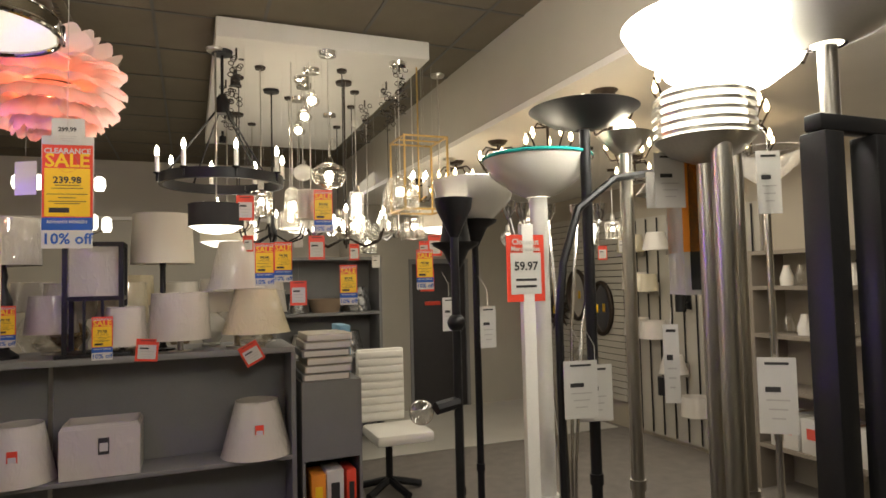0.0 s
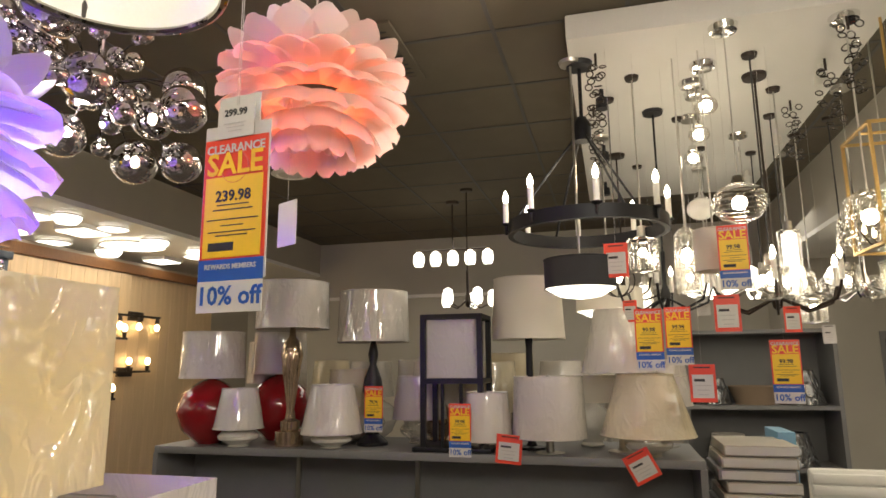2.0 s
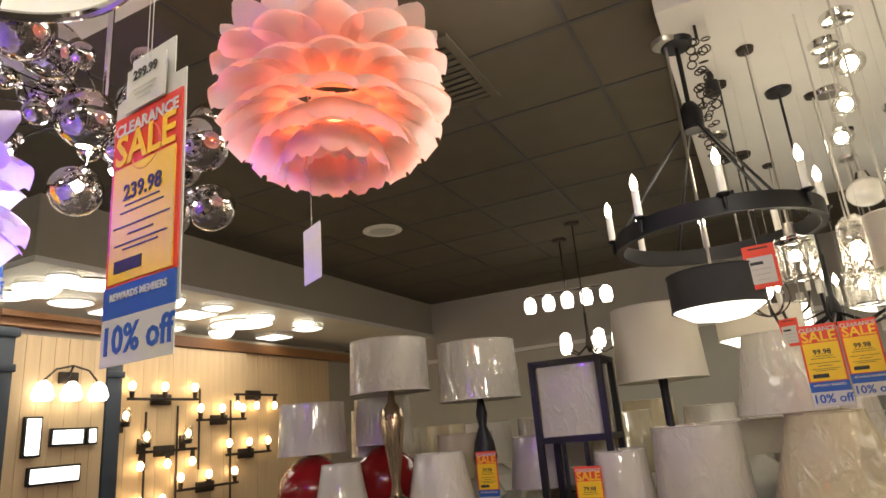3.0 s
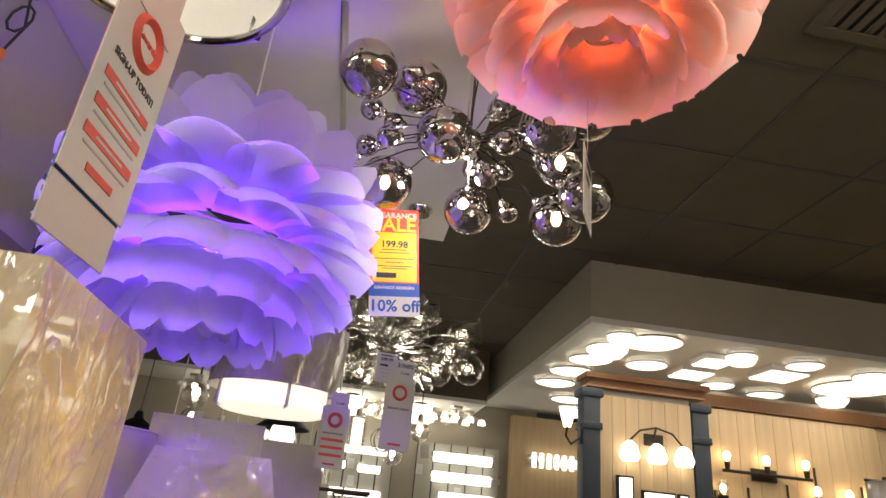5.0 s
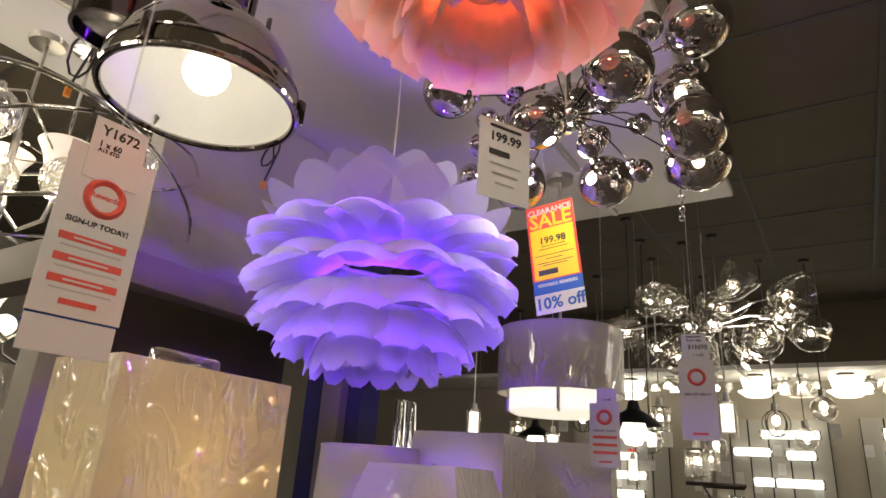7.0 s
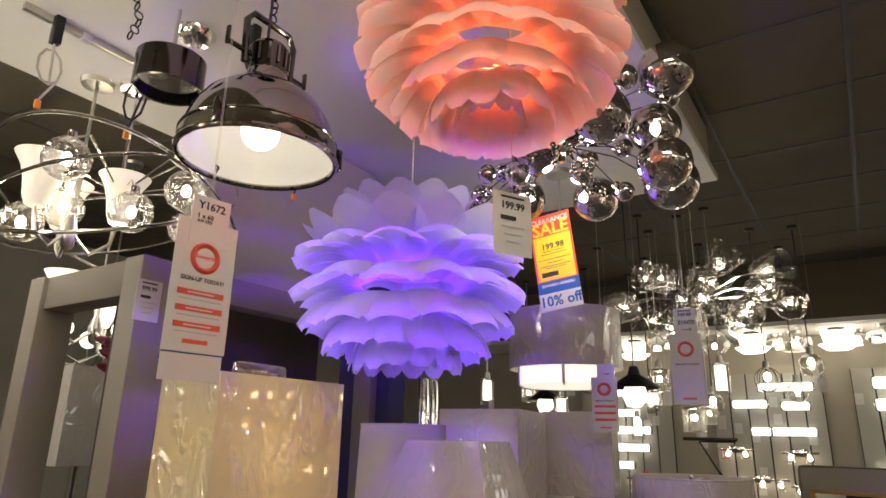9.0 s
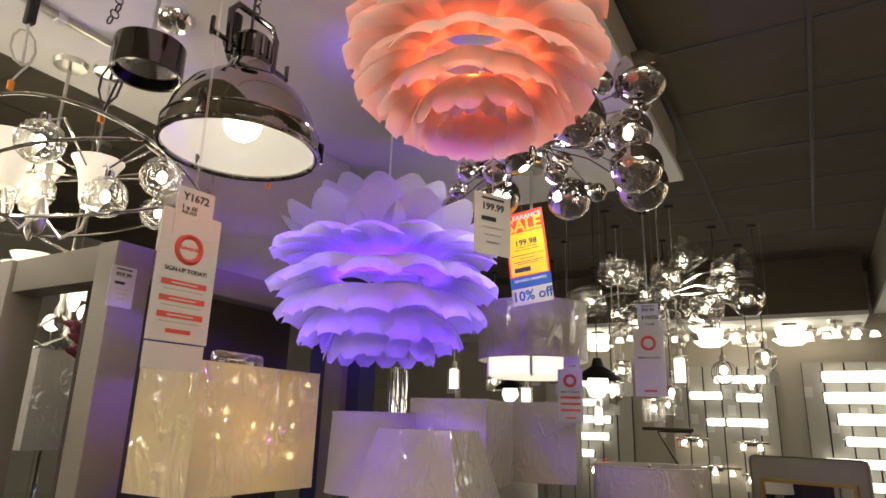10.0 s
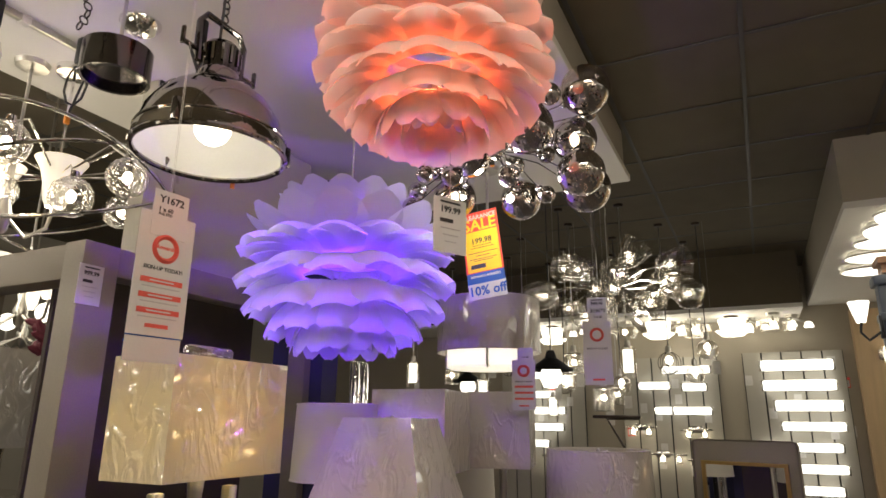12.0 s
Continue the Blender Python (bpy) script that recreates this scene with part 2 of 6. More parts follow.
def box(bm, c, s, bevel=0.0):
    m = Matrix.Translation(c) @ Matrix.Diagonal((s[0], s[1], s[2], 1))
    r = bmesh.ops.create_cube(bm, size=1, matrix=m)
    if bevel:
        edges = list({e for v in r["verts"] for e in v.link_edges})
        bmesh.ops.bevel(bm, geom=edges, offset=bevel, segments=2, affect="EDGES", profile=0.5)
    return bm


def lathe(bm, profile, seg=32, at=(0, 0, 0), wobble=0.0):
    """Turns a profile of (radius, height) round the z axis."""
    rings = []
    for r, z in profile:
        if r < 1e-5:
            rings.append([bm.verts.new((at[0], at[1], at[2] + z))])
        else:
            rings.append([bm.verts.new((at[0] + r * math.cos(2 * math.pi * k / seg) * (1 + wobble * math.sin(k * 5)),
                                        at[1] + r * math.sin(2 * math.pi * k / seg) * (1 + wobble * math.sin(k * 5)), at[2] + z)) for k in range(seg)])
    for a, b in zip(rings, rings[1:]):
        for k in range(seg):
            j = (k + 1) % seg
            f = [a[k % len(a)], a[j % len(a)], b[j % len(b)], b[k % len(b)]]
            f = list(dict.fromkeys(f))
            if len(f) > 2:
                bm.faces.new(f)
    return bm


def ball(bm, c, r, u=20, v=12, squash=1.0):
    pr = [(r * math.sin(math.pi * i / v), -r * squash * math.cos(math.pi * i / v)) for i in range(v + 1)]
    pr[0], pr[-1] = (0, -r * squash), (0, r * squash)
    return lathe(bm, pr, u, c)


def rod(bm, pts, r, seg=8):
    """A round bar along a polyline."""
    pts = [Vector(p) for p in pts]
    rings = []
    for i, p in enumerate(pts):
        d = (pts[min(i + 1, len(pts) - 1)] - pts[max(i - 1, 0)]).normalized()
        a = d.orthogonal().normalized() if i == 0 else (ref - d * ref.dot(d)).normalized()
        ref = a
        b = d.cross(a)
        rings.append([bm.verts.new(p + r * (math.cos(2 * math.pi * k / seg) * a + math.sin(2 * math.pi * k / seg) * b)) for k in range(seg)])
    for x, y in zip(rings, rings[1:]):
        for k in range(seg):
            bm.faces.new((x[k], x[(k + 1) % seg], y[(k + 1) % seg], y[k]))
    bm.faces.new(rings[0][::-1])
    bm.faces.new(rings[-1])
    return bm


def hoop(bm, c, R, r, seg=40, tilt=None, rs=8):
    m = (tilt or Matrix.Identity(4))
    vs = []
    for i in range(seg):
        a = 2 * math.pi * i / seg
        ring = []
        for k in range(rs):
            b = 2 * math.pi * k / rs
            p = Vector(((R + r * math.cos(b)) * math.cos(a), (R + r * math.cos(b)) * math.sin(a), r * math.sin(b)))
            ring.append(bm.verts.new(Vector(c) + m.to_3x3() @ p))
        vs.append(ring)
    for i in range(seg):
        for k in range(rs):
            bm.faces.new((vs[i][k], vs[(i + 1) % seg][k], vs[(i + 1) % seg][(k + 1) % rs], vs[i][(k + 1) % rs]))
    return bm


def mesh_of(bm, material, name, smooth=True):
    bmesh.ops.recalc_face_normals(bm, faces=bm.faces)
    me = bpy.data.meshes.new(name)
    bm.to_mesh(me)
    bm.free()
    me.materials.append(material)
    if smooth:
        me.shade_smooth()
        me.set_sharp_from_angle(angle=radians(38))
    return me


def part(name, bm, material, parent, label="", smooth=True):
    ob = new(name, mesh_of(bm, material, name, smooth) if isinstance(bm, bmesh.types.BMesh) else bm)
    ob.parent = parent
    if label:
        ob["label"] = label
    return ob


def thing(name, at, label, category, group="", turn=0.0):
    e = new(name)
    e.empty_display_size = 0.1
    e.location = at
    e.rotation_euler = (0, 0, radians(turn))
    return tagged(e, label, category, group)


def structure(name, bm, material, label, category="wall", smooth=False):
    ob = new(name, mesh_of(bm, material, name, smooth))
    return tagged(ob, label, category, "", "structure")


TEXTS = {}


def lettering(body, size, material, parent, at, turn=(90, 0, 0), name="lettering"):
    """Raised print, centred on a place of its card."""
    key = (body, size, material.name)
    if key not in TEXTS:
        c = bpy.data.curves.new("print", "FONT")
        c.body, c.size, c.extrude, c.align_x, c.align_y = body, size, 0.0004, "CENTER", "CENTER"
        c.resolution_u, c.offset = 2, size * 0.022
        tmp = new("print", c)
        bpy.context.view_layer.update()
        me = bpy.data.meshes.new_from_object(tmp.evaluated_get(bpy.context.evaluated_depsgraph_get()))
        bpy.data.objects.remove(tmp)
        bpy.data.curves.remove(c)
        me.materials.clear()
        me.materials.append(material)
        TEXTS[key] = me
    ob = new(name, TEXTS[key])
    ob.parent = parent
    ob.matrix_basis = pose(*at, *turn)
    return ob


def slab(bm, x, y, z):
    box(bm, ((x[0] + x[1]) / 2, (y[0] + y[1]) / 2, (z[0] + z[1]) / 2), (x[1] - x[0], y[1] - y[0], z[1] - z[0]))
    return bm


# ---------------------------------------------------------------- structure
CZ = 3.30
B1Z = 3.175
structure("floor", slab(bm_new(), (-9.0, 4.8), (-3.0, 9.2), (-0.1, 0)), FLOOR, "brown grey carpeted shop floor", "floor")
structure("floor_aisle", slab(bm_new(), (1.3, 4.5), (6.1, 8.1), (0.004, 0.012)), TILE, "pale tiled floor before the door", "floor")
structure("ceiling", slab(bm_new(), (-6.9, 4.8), (-3.0, 9.2), (CZ, CZ + 0.1)), CEIL, "dark grey brown acoustic tile ceiling", "ceiling")
g = bm_new()
for i in range(-11, 8):
    slab(g, (-0.21 + 0.61 * i - 0.010, -0.21 + 0.61 * i + 0.010), (-3.0, 9.2), (CZ - 0.005, CZ - 0.001))
for j in range(-10, 10):
    slab(g, (-6.9, 4.8), (3.32 + 0.61 * j - 0.010, 3.32 + 0.61 * j + 0.010), (CZ - 0.0055, CZ - 0.0015))
structure("ceiling_grid", g, GRID, "dark metal grid of the tile ceiling", "ceiling")
structure("wall_north", slab(bm_new(), (-4.6, 4.8), (8.7, 8.85), (0, CZ)), WALL, "pale grey green painted wall")
g = slab(bm_new(), (1.9, 2.72), (8.1, 8.25), (0, CZ))
slab(g, (3.55, 4.6), (8.1, 8.25), (0, CZ))
slab(g, (2.72, 3.55), (8.1, 8.25), (1.96, CZ))
structure("wall_door", g, WALL, "grey painted wall round a doorway")
structure("wall_return", slab(bm_new(), (1.9, 2.0), (8.25, 8.7), (0, CZ)), WALL, "grey return wall beside the doorway")
structure("wall_east", slab(bm_new(), (4.6, 4.75), (-3.0, 8.7), (0, CZ)), TAUPE, "grey taupe painted wall behind displays")
structure("wall_south", slab(bm_new(), (-6.9, 4.8), (-2.6, -2.45), (0, CZ)), WALL, "plain grey painted wall")
structure("wall_west", slab(bm_new(), (-6.9, -6.75), (-3.0, 4.4), (0, CZ)), TAUPE, "taupe wall behind the lit display panels")
structure("trim_north", slab(bm_new(), (-4.3, 1.9), (8.66, 8.7), (2.56, 2.60)), WHITE, "thin white trim strip on the wall", "trim")
# bulkheads with lower, lit ceilings
structure("bulkhead_west", slab(bm_new(), (-3.49, -3.39), (3.76, 8.7), (2.92, CZ)), TAUPE, "grey brown bulkhead over the flush light bay", "bulkhead")
structure("bulkhead_bay", slab(bm_new(), (-6.75, -3.49), (3.76, 3.86), (2.92, CZ)), TAUPE, "grey brown bulkhead end of the light bay", "bulkhead")
structure("ceiling_bay", slab(bm_new(), (-6.75, -3.39), (3.76, 8.7), (2.88, 2.918)), WHITE, "pale lowered ceiling with flush lights", "ceiling")
structure("bulkhead_far", slab(bm_new(), (-6.1, -6.0), (-2.4, 3.67), (2.80, CZ)), CEIL, "dark brown bulkhead before the far display wall", "bulkhead")
structure("ceiling_far", slab(bm_new(), (-6.75, -6.0), (-2.4, 3.67), (2.76, 2.798)), WHITE, "pale lowered ceiling over the far wall", "ceiling")
structure("bulkhead_east", slab(bm_new(), (1.85, 1.95), (-2.4, 8.05), (2.78, CZ)), WALL, "grey painted bulkhead along the ceiling", "bulkhead")
structure("ceiling_east", slab(bm_new(), (1.85, 4.6), (-2.4, 8.05), (2.74, 2.778)), WHITE, "white lowered board with hanging fixtures", "ceiling")

# door and its frame
d = thing("door_1", (3.13, 8.12, 0), "dark brown closed flush door in a grey wall", "door")
d["kind"] = "structure"
part("leaf", box(bm_new(), (0, 0.02, 0.98), (0.78, 0.045, 1.95), 0.004), DOOR, d)
part("door_frame", slab(slab(slab(bm_new(), (-0.43, -0.39), (-0.04, 0.1), (0, 2.0)), (0.39, 0.43), (-0.04, 0.1), (0, 2.0)), (-0.43, 0.43), (-0.05, 0.1), (1.958, 2.02)), SHELF, d)
part("push_bar", box(bm_new(), (-0.1, -0.03, 1.42), (0.22, 0.03, 0.05), 0.006), RED, d, "small red notice plate")


def canopy_board(name, x, y, z, label, lip=0.12):
    """A white display board hung under the ceiling, with a lip, wires and plug strips."""
    t = thing(name, ((x[0] + x[1]) / 2, (y[0] + y[1]) / 2, z), label, "display board")
    w, l = x[1] - x[0], y[1] - y[0]
    part("board", box(bm_new(), (0, 0, lip / 2), (w, l, lip), 0.006), WHITE, t)
    if lip < 0.1:
        # the taupe here takes in the shade on the sides of the box
        part("fascia", box(bm_new(), (0, 0, (lip + CZ - z - 0.004) / 2), (w - 0.05, l - 0.05, CZ - z - lip - 0.008), 0.004), TAUPE, t, "box between board and ceiling, shade in its grey brown")
    for sx in (-1, 1) if lip > 0.1 else ():
        for sy in (-1, 1):
            part("hanger_wire", rod(bm_new(), [(sx * (w / 2 - 0.06), sy * (l / 2 - 0.1), 0.1), (sx * (w / 2 - 0.06), sy * (l / 2 - 0.1), CZ - z)], 0.004), NICKEL, t)
    return t


b1 = canopy_board("hanging_display_board", (0.126, 1.453), (3.88, 6.85), B1Z, "white hanging display board with cords and lamps")
for ys in (-0.9, 0.0, 0.9):
    for xs in (-0.52, 0.52):
        part("track_head", lathe(rod(bm_new(), [(xs, ys, 0), (xs, ys, -0.05)], 0.012), [(0, -0.05), (0.03, -0.05), (0.034, -0.11), (0, -0.11)], 14, (xs, ys, 0)), WHITE if xs > 0 else BLACK, b1)
b2 = canopy_board("hanging_display_board", (-2.785, -0.2), (0.75, 2.715), 3.0, "white hanging display board with conduit rails", 0.04)
for yy in (0.45, -0.55):
    part("rail", box(bm_new(), (0, yy, -0.012), (2.5, 0.022, 0.024), 0.003), NICKEL, b2, "metal wiring rail")
    for k in range(7):
        part("rail_clip", box(bm_new(), (-1.1 + 0.36 * k, yy, -0.016), (0.03, 0.034, 0.03), 0.004), WHITE, b2)



# ---------------------------------------------------------------- tags
def roof(x, y):
    """The height of what is overhead at a place."""
    if 0.126 < x < 1.453 and 3.88 < y < 6.85:
        return B1Z
    if -2.785 < x < -0.2 and 0.75 < y < 2.715:
        return 3.0
    return 2.74 if x > 1.85 else CZ


def hang_string(t, top, r=0.0006):
    top = roof(t.location.x, t.location.y) - t.location.z
    part("string", rod(bm_new(), [(0, 0, 0), (0.002, 0, top)], r, 5), CORD, t)


def tie_string(t, r=0.0008):
    """A short loop that ties a tag to the pole it hangs on."""
    part("string", rod(bm_new(), [(0, 0, -0.004), (0.012, 0.03, 0.05), (0, 0.06, 0.09)], r, 5), CORD, t)


def sale_tag(at, price, turn, top, w=0.115, lean=0.0, label="clearance sale tag in red, yellow and blue", back=""):
    """at: middle of the card's upper edge. The blue and white strip hangs below the price card."""
    t = thing("sale_tag", at, label, "price tag", "sale tags", turn)
    t.rotation_euler[1] = radians(lean)
    h = w * 1.62
    part("card", box(bm_new(), (0, 0, -h / 2), (w, 0.002, h)), RED, t, "red bordered card", False)
    part("price_field", box(bm_new(), (0, -0.0018, -h * 0.655), (w * 0.9, 0.0012, h * 0.66)), YELLOW, t, smooth=False)
    part("member_strip", box(bm_new(), (0, -0.001, -h - w * 0.14), (w, 0.002, w * 0.28)), BLUE, t, smooth=False)
    part("discount_strip", box(bm_new(), (0, -0.001, -h - w * 0.48), (w, 0.002, w * 0.40)), PAPER, t, smooth=False)
    lettering("CLEARANCE", w * 0.165, PAPER, t, (0, -0.0022, -h * 0.09))
    lettering("SALE", w * 0.42, YELLOW, t, (0, -0.0026, -h * 0.225))
    lettering(price, w * 0.205, PRINT, t, (0, -0.003, -h * 0.49))
    lettering("REWARDS MEMBERS", w * 0.088, PAPER, t, (0, -0.0025, -h - w * 0.10))
    lettering("10% off", w * 0.33, BLUE, t, (0, -0.0025, -h - w * 0.48))
    for k, (ww, zz) in enumerate(((0.5, 0.56), (0.62, 0.60), (0.8, 0.68), (0.36, 0.73), (0.74, 0.78), (0.5, 0.81))):
        part("print_line", box(bm_new(), (0, -0.0028, -h * zz), (w * ww, 0.0006, w * 0.014)), PRINT, t, smooth=False)
    part("bar_code", box(bm_new(), (-w * 0.16, -0.0028, -h * 0.9), (w * 0.4, 0.0006, w * 0.11)), PRINT, t, smooth=False)
    if back:
        part("back_card", box(bm_new(), (0, 0.0022, -h * 0.52), (w * 1.04, 0.0016, h * 1.28)), PAPER, t, "white programme card behind", False)
        flip = (90, 0, 180)
        part("number_card", box(bm_new(), (0, 0.004, h * 0.12), (w * 0.66, 0.0015, h * 0.5)), PAPER, t, "small white number card", False)
        lettering(back, w * 0.18, PRINT, t, (0, 0.0055, h * 0.27), flip)
        lettering("1 x 60", w * 0.11, PRINT, t, (w * 0.1, 0.0055, h * 0.16), flip)
        lettering("A15 STD", w * 0.07, PRINT, t, (w * 0.1, 0.0055, h * 0.11), flip)
        part("ring", hoop(bm_new(), (0, 0.0032, -h * 0.25), w * 0.21, 0.006, 28, Matrix.Rotation(radians(90), 4, "X"), 4), PRINTR, t)
        lettering("Rewards", w * 0.10, PRINTR, t, (0, 0.0034, -h * 0.24), flip)
        lettering("SIGN-UP TODAY!", w * 0.095, PRINT, t, (0, 0.0034, -h * 0.47), flip)
        for k in range(3):
            part("red_bar", box(bm_new(), (0, 0.0034, -h * (0.60 + 0.155 * k)), (w * 0.78, 0.001, h * 0.055)), PRINTR, t, smooth=False)
            part("print_line", box(bm_new(), (0, 0.0034, -h * (0.665 + 0.155 * k)), (w * 0.7, 0.0008, h * 0.012)), FAINT, t, smooth=False)
            part("print_line", box(bm_new(), (0, 0.0034, -h * (0.60 + 0.155 * k)), (w * 0.45, 0.0016, h * 0.014)), PAPER, t, smooth=False)
        part("maker_mark", box(bm_new(), (0, 0.0034, -h * 1.06), (w * 0.42, 0.001, h * 0.04)), PRINTR, t, smooth=False)
    if top:
        hang_string(t, top)
    return t


def white_tag(at, turn, top, w=0.06, h=0.09, text="", lean=0.0, red=False, label="", lines=3):
    t = thing("price_tag", at, label or ("small red bordered price tag" if red else "small white printed price tag"), "price tag", "price tags", turn)
    t.rotation_euler[1] = radians(lean)
    part("card", box(bm_new(), (0, 0, -h / 2), (w, 0.0015, h)), RED if red else PAPER, t, smooth=False)
    if red:
        part("field", box(bm_new(), (0, -0.0014, -h * 0.58), (w * 0.8, 0.0012, h * 0.62)), PAPER, t, smooth=False)
    for k in range(lines):
        part("print_line", box(bm_new(), (0, -0.0026, -h * (0.56 + 0.12 * k)), (w * (0.6 - 0.12 * k), 0.0006, h * 0.02)), FAINT, t, smooth=False)
    if lines == 3 and h > 0.1:
        part("bar_code", box(bm_new(), (-w * 0.12, -0.0022, -h * 0.42), (w * 0.4, 0.0006, h * 0.07)), PRINT, t, smooth=False)
        part("heading", box(bm_new(), (0, -0.0022, -h * 0.08), (w * 0.62, 0.0006, h * 0.035)), PRINT, t, smooth=False)
    if text:
        lettering(text, w * 0.23, PRINT, t, (0, -0.002, -h * 0.22))
    if top:
        hang_string(t, top)
    return t


def program_tag(at, turn, top, w=0.125, h=0.27, text="Y1672", bars=3, lean=0.0):
    t = thing("program_tag", at, "long white card with red ring and red bars", "hang tag", "", turn)
    t.rotation_euler[1] = radians(lean)
    part("card", box(bm_new(), (0, 0, -h / 2), (w, 0.0015, h)), PAPER, t, smooth=False)
    part("number_card", box(bm_new(), (w * 0.08, -0.003, h * 0.07), (w * 0.66, 0.0015, h * 0.34)), PAPER, t, "small white number card", False)
    lettering(text, w * 0.20, PRINT, t, (w * 0.08, -0.0045, h * 0.16))
    lettering("1 x 60", w * 0.12, PRINT, t, (w * 0.08, -0.0045, h * 0.06))
    part("ring", hoop(bm_new(), (0, -0.002, -h * 0.22), w * 0.21, 0.006, 28, Matrix.Rotation(radians(90), 4, "X"), 4), PRINTR, t)
    lettering("SIGN-UP TODAY!", w * 0.095, PRINT, t, (0, -0.002, -h * 0.44))
    for k in range(bars):
        part("red_bar", box(bm_new(), (0, -0.0015, -h * (0.54 + 0.12 * k)), (w * 0.8, 0.001, h * 0.045)), PRINTR, t, smooth=False)
    part("maker_mark", box(bm_new(), (0, -0.0015, -h * 0.92), (w * 0.42, 0.001, h * 0.03)), PRINTR, t, smooth=False)
    if top:
        hang_string(t, top)
    return t


# ---------------------------------------------------------------- lotus pendants
def petal(root, bend, tip, half, square, arch, rows=14, cols=9):
    """One vinyl petal as a bent, arched strip. root, bend, tip: (radius, height) of its spine; square: how blunt the tip is."""
    bm = bm_new()
    grid = []
    p0, p1, p2 = Vector(root), Vector(bend), Vector(tip)
    for i in range(rows):
        s = 1 - (1 - i / (rows - 1)) ** 1.6
        q = (1 - s) ** 2 * p0 + 2 * s * (1 - s) * p1 + s * s * p2
        cut = 0.50 + 0.36 * square
        w = 1.0 if s < cut else math.sqrt(max(0.0, 1 - ((s - cut) / (1 - cut)) ** 2.4))
        w = max(w, 0.10 + 0.76 * square)
        w *= 0.70 + 0.30 * min(1, s / 0.55)
        row = []
        for k in range(cols):
            u = 2 * k / (cols - 1) - 1
            side = half * u * w
            sag = arch * u * u * min(1.0, s * 1.6) * w
            rho = q.x - 0.35 * sag - 0.5 * side * side / max(q.x, 0.08)
            row.append(bm.verts.new((rho, side, q.y - 0.9 * sag)))
        grid.append(row)
    for x, y in zip(grid, grid[1:]):
        for k in range(cols - 1):
            bm.faces.new((x[k], x[k + 1], y[k + 1], y[k]))
    return bm


# rings from the crown down: root, bend, tip, half width, bluntness, arch; all in lamp radii
PETAL_RINGS = (
    ((0.12, 0.36), (0.42, 0.47), (0.64, 0.74), 0.205, 0.15, 0.03),
    ((0.34, 0.22), (0.70, 0.30), (0.92, 0.51), 0.238, 0.25, 0.06),
    ((0.38, 0.11), (0.78, 0.36), (1.00, 0.19), 0.240, 0.75, 0.09),
    ((0.40, -0.03), (0.80, 0.12), (1.00, -0.13), 0.240, 0.85, 0.08),
    ((0.42, -0.16), (0.76, -0.12), (0.90, -0.40), 0.220, 0.85, 0.06),
    ((0.36, -0.27), (0.62, -0.31), (0.70, -0.60), 0.177, 0.70, 0.04),
    ((0.24, -0.36), (0.46, -0.44), (0.47, -0.74), 0.122, 0.30, 0.02),
    ((0.06, -0.34), (0.24, -0.42), (0.26, -0.70), 0.080, 0.30, 0.01),
)


def lotus(at, R, material, top, label, seed, seam):
    """seam: the bearing, in degrees, of one of the gaps between the aligned columns of petals."""
    rnd = random.Random(seed)
    t = thing("lotus_pendant", at, label, "pendant lamp", "lotus pendants", seam)
    n = 14
    for root, bend, tip, half, square, arch in PETAL_RINGS:
        me = mesh_of(petal([R * v for v in root], [R * v for v in bend], [R * v for v in tip], R * half, square, R * arch), material, "petal")
        for k in range(n):
            ob = part("petal", me, None, t)
            ob.rotation_euler = (radians(rnd.uniform(-1.5, 1.5)), radians(rnd.uniform(-2.0, 2.0)), 2 * math.pi * (k + 0.5) / n + rnd.uniform(-0.02, 0.02))
    part("upper_hoop", hoop(bm_new(), (0, 0, R * 0.50), R * 0.26, 0.004, 24), ENAMEL, t)
    part("lower_hoop", hoop(bm_new(), (0, 0, -R * 0.40), R * 0.10, 0.004, 24), ENAMEL, t)
    part("socket", lathe(bm_new(), [(0, R * 0.62), (0.02, R * 0.62), (0.022, R * 0.38), (0, R * 0.38)], 16), ENAMEL, t)
    part("cord", rod(bm_new(), [(0, 0, R * 0.3), (0.004, 0, R), (0, 0, top)], 0.0028, 6), CORD, t)
    part("ceiling_canopy", lathe(bm_new(), [(0, top - 0.03), (0.05, top - 0.028), (0.06, top), (0, top)], 24), ENAMEL, t)
    return t


lotus((-1.145, 2.018, 2.20), 0.37, PETALV, 3.0 - 2.20, "white petal lotus pendant glowing violet", 3, 40)
lotus((-0.488, 2.675, 2.465), 0.257, PETALR, 3.0 - 2.465, "white petal lotus pendant glowing coral red", 5, -67.5)


